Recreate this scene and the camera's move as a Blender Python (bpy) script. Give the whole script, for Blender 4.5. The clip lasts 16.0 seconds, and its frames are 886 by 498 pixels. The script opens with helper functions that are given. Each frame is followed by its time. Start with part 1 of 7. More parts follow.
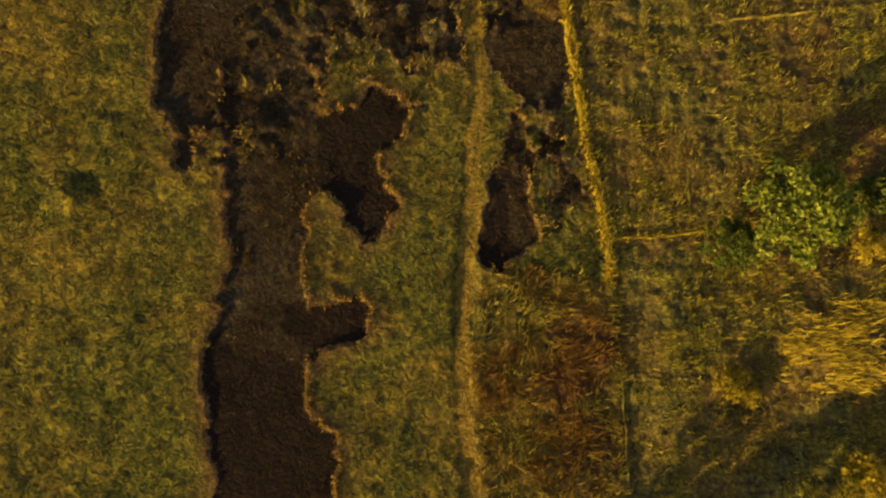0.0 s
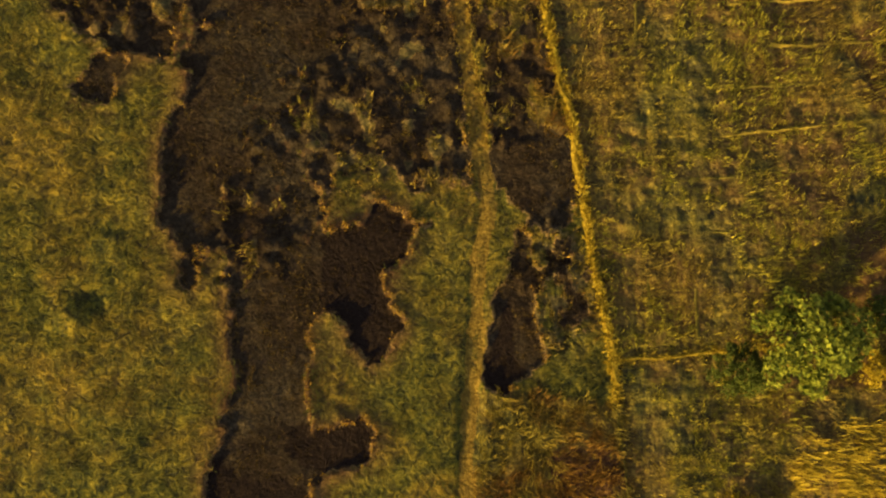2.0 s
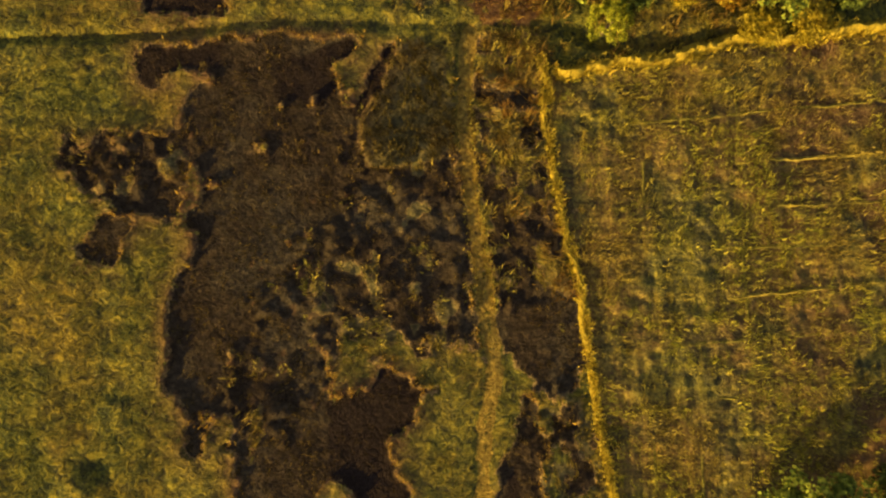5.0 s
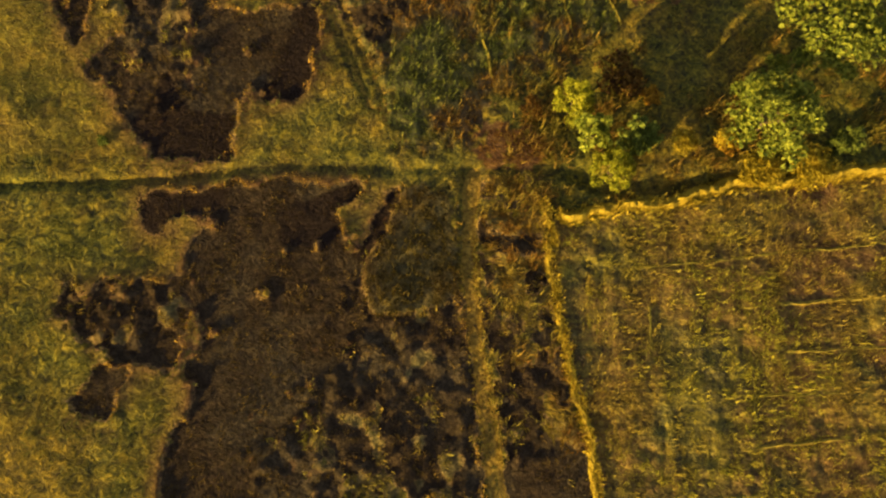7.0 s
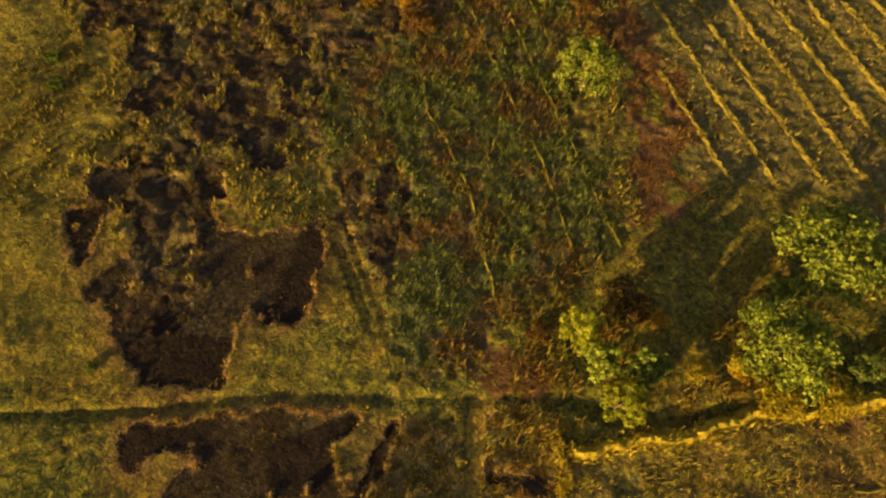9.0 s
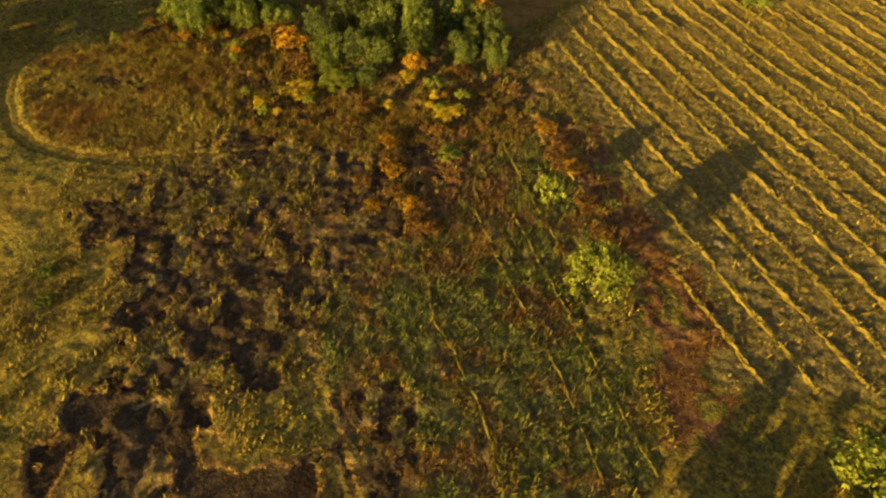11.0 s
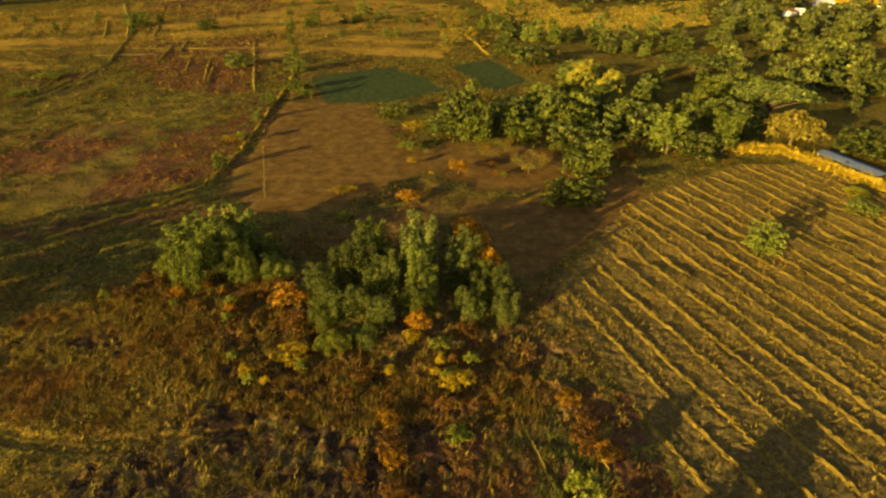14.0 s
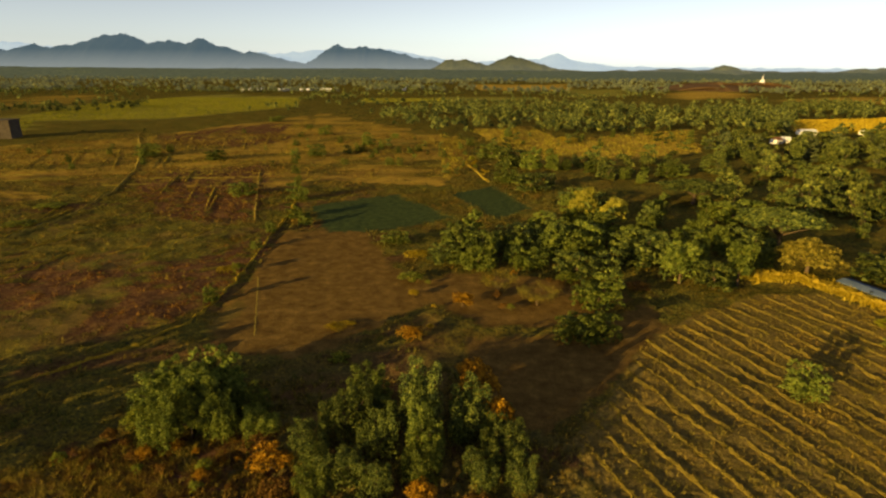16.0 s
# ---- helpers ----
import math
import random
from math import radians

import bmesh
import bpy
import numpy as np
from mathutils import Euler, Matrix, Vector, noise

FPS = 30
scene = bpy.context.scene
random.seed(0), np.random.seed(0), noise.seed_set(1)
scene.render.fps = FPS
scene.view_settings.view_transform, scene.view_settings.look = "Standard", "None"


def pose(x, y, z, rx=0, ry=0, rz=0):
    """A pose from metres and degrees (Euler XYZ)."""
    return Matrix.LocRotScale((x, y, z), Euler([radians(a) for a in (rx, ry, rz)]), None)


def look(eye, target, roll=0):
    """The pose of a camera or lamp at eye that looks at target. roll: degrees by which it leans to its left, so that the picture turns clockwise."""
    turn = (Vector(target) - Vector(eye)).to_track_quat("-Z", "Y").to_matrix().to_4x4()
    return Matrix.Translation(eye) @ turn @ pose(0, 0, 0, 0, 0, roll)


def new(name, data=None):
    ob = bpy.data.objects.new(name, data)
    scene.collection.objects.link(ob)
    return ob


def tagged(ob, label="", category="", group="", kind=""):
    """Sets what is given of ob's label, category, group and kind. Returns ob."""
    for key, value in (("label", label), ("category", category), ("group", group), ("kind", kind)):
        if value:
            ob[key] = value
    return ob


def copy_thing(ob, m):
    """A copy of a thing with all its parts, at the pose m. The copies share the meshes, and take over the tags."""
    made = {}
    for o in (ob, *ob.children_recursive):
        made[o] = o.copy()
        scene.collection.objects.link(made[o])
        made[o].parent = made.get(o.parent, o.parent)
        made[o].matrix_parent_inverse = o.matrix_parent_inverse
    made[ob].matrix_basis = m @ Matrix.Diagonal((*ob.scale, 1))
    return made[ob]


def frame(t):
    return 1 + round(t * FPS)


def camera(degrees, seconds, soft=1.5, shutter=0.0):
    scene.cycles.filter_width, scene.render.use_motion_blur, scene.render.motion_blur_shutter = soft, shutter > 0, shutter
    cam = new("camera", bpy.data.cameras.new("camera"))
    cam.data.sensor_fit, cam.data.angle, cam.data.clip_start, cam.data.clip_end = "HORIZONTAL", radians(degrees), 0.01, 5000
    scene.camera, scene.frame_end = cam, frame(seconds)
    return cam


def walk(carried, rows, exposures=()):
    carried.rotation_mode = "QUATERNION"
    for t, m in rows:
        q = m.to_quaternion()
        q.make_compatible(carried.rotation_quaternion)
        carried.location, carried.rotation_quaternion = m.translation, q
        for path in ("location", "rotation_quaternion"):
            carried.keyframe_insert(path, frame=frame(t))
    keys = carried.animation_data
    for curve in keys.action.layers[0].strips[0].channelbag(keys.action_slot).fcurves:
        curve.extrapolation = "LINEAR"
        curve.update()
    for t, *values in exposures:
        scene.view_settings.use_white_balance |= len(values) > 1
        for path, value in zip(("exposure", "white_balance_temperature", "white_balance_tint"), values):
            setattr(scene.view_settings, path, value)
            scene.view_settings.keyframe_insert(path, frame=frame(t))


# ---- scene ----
cam = camera(75.6, 16.0, soft=2.35)
PATH = [
    (0, (-0.088, 3.795, 59.295), (-0.044, 3.991, 57.306), 12.6),
    (0.5, (-0.083, 6.912, 59.42), (-0.044, 7.112, 57.43), 11.1),
    (1, (-0.086, 10.055, 59.617), (-0.05, 10.249, 57.627), 10.7),
    (1.5, (-0.146, 13.253, 59.847), (-0.112, 13.446, 57.857), 10.1),
    (2, (-0.237, 16.499, 60.097), (-0.206, 16.69, 58.106), 9.4),
    (2.5, (-0.399, 19.721, 60.372), (-0.366, 19.9, 58.38), 10.5),
    (3, (-0.605, 22.901, 60.606), (-0.571, 23.077, 58.614), 11.2),
    (3.5, (-0.808, 25.929, 60.793), (-0.773, 26.098, 58.8), 12.3),
    (5.8, (-1.504, 38.543, 61.803), (-1.468, 38.757, 59.814), 9.9),
    (6, (-1.607, 39.628, 61.819), (-1.571, 39.867, 59.834), 9.0),
    (6.5, (-1.926, 42.215, 61.929), (-1.882, 42.498, 59.95), 9.0),
    (7, (-2.23, 44.585, 62.025), (-2.181, 44.945, 60.058), 8.1),
    (7.5, (-2.543, 46.784, 62.068), (-2.487, 47.236, 60.121), 7.4),
    (8, (-2.848, 48.89, 62.085), (-2.785, 49.486, 60.178), 6.6),
    (8.5, (-2.996, 51.142, 62.157), (-2.935, 51.863, 60.292), 5.6),
    (9, (-3.002, 53.606, 62.21), (-2.948, 54.456, 60.4), 4.4),
    (9.2, (-3.032, 54.568, 62.221), (-2.98, 55.453, 60.428), 4.2),
    (11.3, (-3.651, 64.648, 61.709), (-3.613, 66.002, 60.238), 1.3),
    (11.5, (-3.718, 65.642, 61.7), (-3.68, 67.038, 60.268), 1.6),
    (12, (-3.918, 68.147, 61.741), (-3.879, 69.637, 60.407), 1.4),
    (12.5, (-4.059, 70.53, 61.835), (-4.021, 72.097, 60.593), 1.2),
    (13, (-4.135, 73.067, 61.939), (-4.099, 74.7, 60.785), 1.0),
    (13.5, (-4.267, 75.737, 62.02), (-4.233, 77.424, 60.946), 0.9),
    (14, (-4.366, 78.407, 62.06), (-4.333, 80.149, 61.078), 0.7),
    (14.5, (-4.467, 81.049, 62.065), (-4.435, 82.837, 61.17), 0.6),
    (15, (-4.528, 83.782, 62.082), (-4.498, 85.615, 61.283), 0.4),
    (15.5, (-4.685, 86.551, 62.099), (-4.655, 88.421, 61.392), 0.4),
    (16, (-4.922, 89.293, 62.148), (-4.892, 91.199, 61.542), 0.3),
]
walk(cam, [(t, look(eye, target, roll)) for t, eye, target, roll in PATH], exposures=[(0, 1.28, 6430, 10), (0.8, 1.40, 6430, 10), (3.5, 1.61, 6420, 10), (6.5, 1.86, 6450, 10), (7.5, 1.70, 6580, 10), (8.2, 1.64, 6670, 10), (9, 1.66, 6700, 10), (11.5, 1.92, 6900, 13), (12.5, 1.72, 7000, 14), (14, 1.56, 7100, 14), (15, 1.29, 7100, 14), (16, 0.86, 7050, 12)])

# ---- light ----
SUN_EL, SUN_AZ = 9.5, 227.0          # degrees; azimuth clockwise from +y
world = bpy.data.worlds.new("evening_sky")
scene.world = world
world.use_nodes = True
wn = world.node_tree.nodes
wl = world.node_tree.links
bg = wn["Background"]
sky = wn.new("ShaderNodeTexSky")
sky.sky_type = 'NISHITA'
sky.sun_disc = False
sky.sun_elevation = radians(SUN_EL)
sky.sun_rotation = radians(SUN_AZ)
sky.air_density, sky.dust_density, sky.ozone_density = 1.0, 0.4, 1.5
pale = wn.new("ShaderNodeHueSaturation")
pale.inputs["Saturation"].default_value = 0.5
wl.new(sky.outputs["Color"], pale.inputs["Color"])
cool = wn.new("ShaderNodeMix")
cool.data_type, cool.blend_type = 'RGBA', 'MULTIPLY'
cool.inputs[0].default_value = 1.0
wl.new(pale.outputs["Color"], cool.inputs[6])
wl.new(cool.outputs[2], bg.inputs["Color"])
# evening haze: the sky pales and brightens evenly towards the horizon
up = wn.new("ShaderNodeSeparateXYZ")
wl.new(wn.new("ShaderNodeTexCoord").outputs["Generated"], up.inputs["Vector"])


def sky_math(op, a, b):
    n = wn.new("ShaderNodeMath")
    n.operation, n.use_clamp = op, False
    for k, v in enumerate((a, b)):
        if isinstance(v, (int, float)):
            n.inputs[k].default_value = v
        else:
            wl.new(v, n.inputs[k])
    return n.outputs["Value"]


low = sky_math('POWER', sky_math('SUBTRACT', 1.0, sky_math('MAXIMUM', up.outputs["Z"], 0.0)), 6.0)
wl.new(sky_math('MULTIPLY', sky_math('ADD', sky_math('MULTIPLY', low, 0.5), 0.70), 0.098), bg.inputs["Strength"])
haze = wn.new("ShaderNodeMix")
haze.data_type = 'RGBA'
haze.inputs[6].default_value, haze.inputs[7].default_value = (1.04, 0.96, 1.08, 1), (0.80, 0.98, 1.24, 1)
wl.new(low, haze.inputs[0])
wl.new(haze.outputs[2], cool.inputs[7])
sun = new("sun", bpy.data.lights.new("sun", 'SUN'))
sun.data.energy, sun.data.angle, sun.data.color = 5.0, radians(0.5), (1.0, 0.725, 0.235)
_el, _az = radians(SUN_EL), radians(SUN_AZ)
SUNWARD = Vector((math.sin(_az) * math.cos(_el), math.cos(_az) * math.cos(_el), math.sin(_el)))
sun.matrix_world = look(SUNWARD * 300, (0, 0, 0))

# ---- small tools ----


def vnoise(x, y, s=0):
    """Smooth value noise in 0..1 on arrays."""
    xi, yi = np.floor(x), np.floor(y)
    fx, fy = x - xi, y - yi
    fx, fy = fx * fx * (3 - 2 * fx), fy * fy * (3 - 2 * fy)

    def h(a, b):
        n = (a.astype(np.int64) * 374761393 + b.astype(np.int64) * 668265263 + s * 982451653) & 0xFFFFFFFF
        n = ((n ^ (n >> 13)) * 1274126177) & 0xFFFFFFFF
        return ((n ^ (n >> 16)) & 0xFFFF) / 65535.0
    a, b, c, d = h(xi, yi), h(xi + 1, yi), h(xi, yi + 1), h(xi + 1, yi + 1)
    return (a * (1 - fx) + b * fx) * (1 - fy) + (c * (1 - fx) + d * fx) * fy


def fbm(x, y, s=0, octaves=3):
    t, amp, tot = 0, 1.0, 0
    for k in range(octaves):
        t = t + amp * vnoise(x * 2 ** k, y * 2 ** k, s + 17 * k)
        tot += amp
        amp *= 0.5
    return t / tot


def inside(px, py, poly):
    r = np.zeros(px.shape, bool)
    n = len(poly)
    for i in range(n):
        (x0, y0), (x1, y1) = poly[i], poly[(i + 1) % n]
        if y0 == y1:
            continue
        c = (py > min(y0, y1)) & (py <= max(y0, y1))
        r ^= c & (px < (py - y0) / (y1 - y0) * (x1 - x0) + x0)
    return r


def resample(points, step):
    p = np.array(points, float)
    d = np.r_[0, np.cumsum(np.hypot(*np.diff(p, axis=0).T))]
    s = np.arange(0, d[-1], step)
    q = np.c_[np.interp(s, d, p[:, 0]), np.interp(s, d, p[:, 1])]
    if len(q) > 6:                         # soften the corners
        k = np.array([1, 2, 3, 2, 1]) / 9
        for a in (0, 1):
            e = np.r_[[q[0, a]] * 2, q[:, a], [q[-1, a]] * 2]
            q[:, a] = np.convolve(e, k, "valid")
    return q


def mesh_of(name, verts, faces, material, smooth=False):
    """A mesh from numpy verts (n,3) and faces (m,k), k = 3 or 4."""
    me = bpy.data.meshes.new(name)
    v, f = np.asarray(verts, np.float32), np.asarray(faces, np.int32)
    k = f.shape[1]
    me.vertices.add(len(v))
    me.vertices.foreach_set("co", v.ravel())
    me.loops.add(f.size)
    me.loops.foreach_set("vertex_index", f.ravel())
    me.polygons.add(len(f))
    me.polygons.foreach_set("loop_start", np.arange(len(f), dtype=np.int32) * k)
    me.update(calc_edges=True)
    me.polygons.foreach_set("use_smooth", np.full(len(f), smooth))
    me.materials.append(material)
    me.validate()
    return me


def part(name, me, parent, label=""):
    ob = new(name, me)
    ob.parent = parent
    return tagged(ob, label=label)


def empty(name, m=None):
    ob = new(name)
    ob.empty_display_size = 0.5
    if m is not None:
        ob.matrix_world = m
    return ob


# ---- materials ----
class Nodes:
    """Short hand for one node material."""

    def __init__(self, name, rough=0.9, spec=0.04):
        self.m = bpy.data.materials.new(name)
        self.m.use_nodes = True
        self.t = self.m.node_tree
        self.b = self.t.nodes["Principled BSDF"]
        self.b.inputs["Roughness"].default_value = rough
        self.b.inputs["Specular IOR Level"].default_value = spec

    def add(self, kind, **kw):
        n = self.t.nodes.new(kind)
        for k, v in kw.items():
            n.inputs[k].default_value = v
        return n

    def link(self, a, b):
        self.t.links.new(a, b)

    def pos(self):
        return self.t.nodes.new("ShaderNodeNewGeometry").outputs["Position"]

    def noise(self, scale, detail=3.0, rough=0.6, where=None, stretch=None, swirl=0.0):
        n = self.add("ShaderNodeTexNoise", Scale=scale, Detail=detail, Roughness=rough, Distortion=swirl)
        src = where or self.pos()
        if stretch:
            mp = self.add("ShaderNodeMapping", Scale=stretch)
            self.link(src, mp.inputs["Vector"])
            src = mp.outputs["Vector"]
        self.link(src, n.inputs["Vector"])
        return n.outputs["Fac"]

    def ramp(self, fac, stops):
        r = self.t.nodes.new("ShaderNodeValToRGB")
        e = r.color_ramp.elements
        while len(e) < len(stops):
            e.new(0.5)
        for i, (p, c) in enumerate(stops):
            e[i].position, e[i].color = p, (*c, 1)
        self.link(fac, r.inputs["Fac"])
        return r.outputs["Color"]

    def mix(self, fac, a, b, blend='MIX'):
        n = self.t.nodes.new("ShaderNodeMix")
        n.data_type, n.blend_type = 'RGBA', blend
        for s, v in ((n.inputs[0], fac), (n.inputs[6], a), (n.inputs[7], b)):
            if isinstance(v, (int, float)):
                s.default_value = v
            elif isinstance(v, tuple):
                s.default_value = (*v, 1)
            else:
                self.link(v, s)
        return n.outputs[2]

    def attr(self, name):
        n = self.t.nodes.new("ShaderNodeAttribute")
        n.attribute_name = name
        s = self.t.nodes.new("ShaderNodeSeparateColor")
        self.link(n.outputs["Color"], s.inputs["Color"])
        return s.outputs

    def bump(self, height, strength=0.5, distance=0.1):
        n = self.add("ShaderNodeBump", Strength=strength, Distance=distance)
        self.link(height, n.inputs["Height"])
        self.link(n.outputs["Normal"], self.b.inputs["Normal"])

    def island(self):
        return self.t.nodes.new("ShaderNodeNewGeometry").outputs["Random Per Island"]

    def objrand(self):
        return self.t.nodes.new("ShaderNodeObjectInfo").outputs["Random"]

    def done(self, colour):
        if isinstance(colour, tuple):
            self.b.inputs["Base Color"].default_value = (*colour, 1)
        else:
            self.link(colour, self.b.inputs["Base Color"])
        return self.m


def leaf_material(name, dark, mid, light, through_light=0.3, vary=0.35, other=None, patch=0.07):
    """Leaves, each of its own tint; other: a second tint that takes over in patches."""
    n = Nodes(name, 0.75)
    col = n.ramp(n.island(), [(0.0, dark), (0.5, mid), (1.0, light)])
    if other:
        col = n.mix(n.ramp(n.noise(patch, 4, 0.65), [(0.46, (0, 0, 0)), (0.58, (1, 1, 1))]), col, n.ramp(n.island(), [(0.0, other[0]), (0.5, other[1]), (1.0, other[2])]))
    hsv = n.add("ShaderNodeHueSaturation", Saturation=1.0, Fac=1.0)
    mr = n.add("ShaderNodeMapRange")
    mr.inputs["To Min"].default_value, mr.inputs["To Max"].default_value = 0.8 * (1 - vary), 0.8 * (1 + vary)
    n.link(n.objrand(), mr.inputs["Value"])
    n.link(mr.outputs["Result"], hsv.inputs["Value"])
    n.link(col, hsv.inputs["Color"])
    m = n.done(hsv.outputs["Color"])
    tr = n.add("ShaderNodeBsdfTranslucent")
    n.link(hsv.outputs["Color"], tr.inputs["Color"])
    mx = n.add("ShaderNodeMixShader", Fac=through_light)
    n.link(n.b.outputs["BSDF"], mx.inputs[1])
    n.link(tr.outputs["BSDF"], mx.inputs[2])
    n.link(mx.outputs["Shader"], n.t.nodes["Material Output"].inputs["Surface"])
    return m


def ground_material():
    n = Nodes("field_ground", 1.0, 0.0)
    big, mid, fine = n.noise(0.05, 3), n.noise(0.8, 5, 0.7), n.noise(3.0, 5, 0.75)
    strands = n.noise(1.3, 2.5, 0.55, swirl=1.1)       # lodged strands of grass
    grass = n.ramp(n.mix(0.72, mid, strands), [(0.34, (0.036, 0.041, 0.012)), (0.45, (0.104, 0.103, 0.014)), (0.54, (0.195, 0.172, 0.015)), (0.64, (0.37, 0.298, 0.018))])
    grass2 = n.ramp(n.mix(0.72, mid, strands), [(0.34, (0.055, 0.045, 0.012)), (0.5, (0.165, 0.122, 0.013)), (0.64, (0.36, 0.25, 0.015))])
    col = n.mix(n.ramp(n.mix(0.45, big, n.noise(0.22, 4, 0.6)), [(0.44, (0, 0, 0)), (0.58, (1, 1, 1))]), grass, grass2)
    col = n.mix(0.8, col, n.ramp(n.noise(0.33, 4, 0.6, swirl=0.8), [(0.34, (0.6, 0.62, 0.6)), (0.5, (0.84, 0.83, 0.80)), (0.66, (1.14, 1.08, 0.95))]), 'MULTIPLY')
    col = n.mix(1.0, col, n.ramp(n.noise(0.055, 4, 0.6), [(0.36, (0.72, 0.74, 0.74)), (0.62, (1.1, 1.06, 1.0))]), 'MULTIPLY')
    a, b, e = n.attr("zone"), n.attr("crop"), n.attr("extra")
    bare = n.ramp(n.noise(1.1, 6, 0.75), [(0.3, (0.026, 0.0178, 0.0054)), (0.48, (0.043, 0.029, 0.0078)), (0.6, (0.070, 0.046, 0.011)), (0.72, (0.16, 0.098, 0.020))])
    bare = n.mix(n.ramp(n.noise(0.09, 3), [(0.45, (0, 0, 0)), (0.6, (1, 1, 1))]), bare, n.ramp(n.noise(1.6, 6, 0.75), [(0.3, (0.030, 0.024, 0.0075)), (0.5, (0.060, 0.045, 0.012)), (0.7, (0.17, 0.118, 0.026))]))
    bare = n.mix(e[0], bare, n.ramp(n.noise(1.8, 6, 0.75), [(0.3, (0.021, 0.0142, 0.0052)), (0.6, (0.034, 0.0225, 0.0072)), (0.75, (0.075, 0.046, 0.012))]))
    crop = n.ramp(n.noise(1.5, 5, 0.72, stretch=(1.0, 0.45, 1.0)), [(0.3, (0.052, 0.054, 0.010)), (0.5, (0.115, 0.108, 0.017)), (0.7, (0.22, 0.19, 0.028))])
    crop = n.mix(n.ramp(n.noise(0.11, 4, 0.65), [(0.48, (0, 0, 0)), (0.62, (0.7, 0.7, 0.7))]), crop, n.ramp(n.noise(1.2, 5, 0.7), [(0.3, (0.06, 0.036, 0.011)), (0.5, (0.14, 0.085, 0.02)), (0.7, (0.27, 0.165, 0.034))]))
    rust = n.ramp(n.noise(0.8, 5, 0.7), [(0.3, (0.065, 0.033, 0.010)), (0.5, (0.135, 0.068, 0.014)), (0.7, (0.25, 0.145, 0.023))])
    tan = n.ramp(n.noise(0.25, 6, 0.7), [(0.3, (0.095, 0.056, 0.008)), (0.5, (0.172, 0.103, 0.013)), (0.7, (0.29, 0.178, 0.021))])
    weave = n.mix(0.5, n.noise(1.0, 3, 0.6, stretch=(0.12, 1.1, 1.0)), n.noise(1.0, 3, 0.6, stretch=(1.1, 0.14, 1.0)))
    fallow = n.ramp(weave, [(0.40, (0.040, 0.040, 0.014)), (0.47, (0.085, 0.078, 0.014)), (0.53, (0.19, 0.158, 0.016)), (0.60, (0.46, 0.34, 0.02))])
    fallow = n.mix(n.ramp(n.noise(0.09, 4, 0.6), [(0.42, (0, 0, 0)), (0.56, (0.85, 0.85, 0.85))]), fallow, n.ramp(weave, [(0.4, (0.11, 0.056, 0.010)), (0.6, (0.42, 0.215, 0.024))]))
    fallow = n.mix(0.5, fallow, n.ramp(n.noise(1.9, 5, 0.8), [(0.36, (0.025, 0.023, 0.009)), (0.47, (0.092, 0.078, 0.012)), (0.55, (0.21, 0.17, 0.016)), (0.66, (0.60, 0.44, 0.026))]))
    col = n.mix(e[1], col, fallow)
    col = n.mix(e[2], col, n.ramp(n.noise(1.2, 5, 0.75), [(0.32, (0.048, 0.042, 0.011)), (0.5, (0.13, 0.104, 0.018)), (0.68, (0.34, 0.24, 0.032))]))
    lush = n.ramp(n.noise(0.05, 5, 0.65, stretch=(0.22, 1.0, 1.0)), [(0.35, (0.17, 0.165, 0.016)), (0.6, (0.34, 0.295, 0.024))])
    yel = n.ramp(n.noise(0.7, 4, 0.6), [(0.3, (0.48, 0.30, 0.02)), (0.7, (0.74, 0.50, 0.04))])
    track = n.ramp(n.noise(1.6, 5, 0.75), [(0.3, (0.13, 0.080, 0.008)), (0.5, (0.29, 0.178, 0.014)), (0.7, (0.55, 0.34, 0.025))])
    t = n.attr("track")
    ragged = n.ramp(n.noise(1.5, 5, 0.7), [(0.32, (0, 0, 0)), (0.68, (1, 1, 1))])
    bare_edge = n.mix(0.4, a[0], ragged)
    is_bare = n.ramp(bare_edge, [(0.48, (0, 0, 0)), (0.53, (1, 1, 1))])
    # straw rim round bare soil; its brightness stands for the sunlit grass edge
    is_lit_rim = n.mix(n.mix(0.7, (0, 0, 0), e[2]), n.ramp(bare_edge, [(0.39, (0, 0, 0)), (0.45, (0.95, 0.95, 0.95)), (0.51, (0.95, 0.95, 0.95)), (0.56, (0, 0, 0))]), (0, 0, 0))
    rim = n.ramp(n.noise(2.5, 4, 0.7), [(0.3, (0.19, 0.11, 0.02)), (0.5, (0.36, 0.215, 0.035)), (0.7, (0.58, 0.37, 0.055))])
    is_track = n.ramp(n.mix(0.35, t[0], ragged), [(0.36, (0, 0, 0)), (0.46, (0.9, 0.9, 0.9))])
    col = n.mix(t[2], col, n.ramp(n.mix(0.45, n.noise(0.07, 5, 0.7, stretch=(0.3, 1.0, 1.0)), n.noise(0.7, 5, 0.7)), [(0.3, (0.17, 0.104, 0.011)), (0.5, (0.40, 0.25, 0.019)), (0.7, (0.64, 0.42, 0.030))]))
    for fac, c in ((is_lit_rim, rim), (is_bare, bare), (a[1], crop), (a[2], rust), (b[0], tan), (b[1], lush), (b[2], yel)):
        col = n.mix(fac, col, c)
    col = n.mix(is_track, col, track)
    col = n.mix(t[1], col, n.ramp(n.noise(0.4, 3), [(0.3, (0.034, 0.054, 0.010)), (0.7, (0.085, 0.11, 0.017))]))
    col = n.mix(0.75, col, n.ramp(fine, [(0.3, (0.3, 0.3, 0.3)), (0.7, (1.12, 1.12, 1.12))]), 'MULTIPLY')
    col = n.mix(1.0, col, (1.0, 1.0, 2.05), 'MULTIPLY')
    n.bump(n.mix(0.65, fine, strands), 1.0, 0.5)
    return n.done(col)


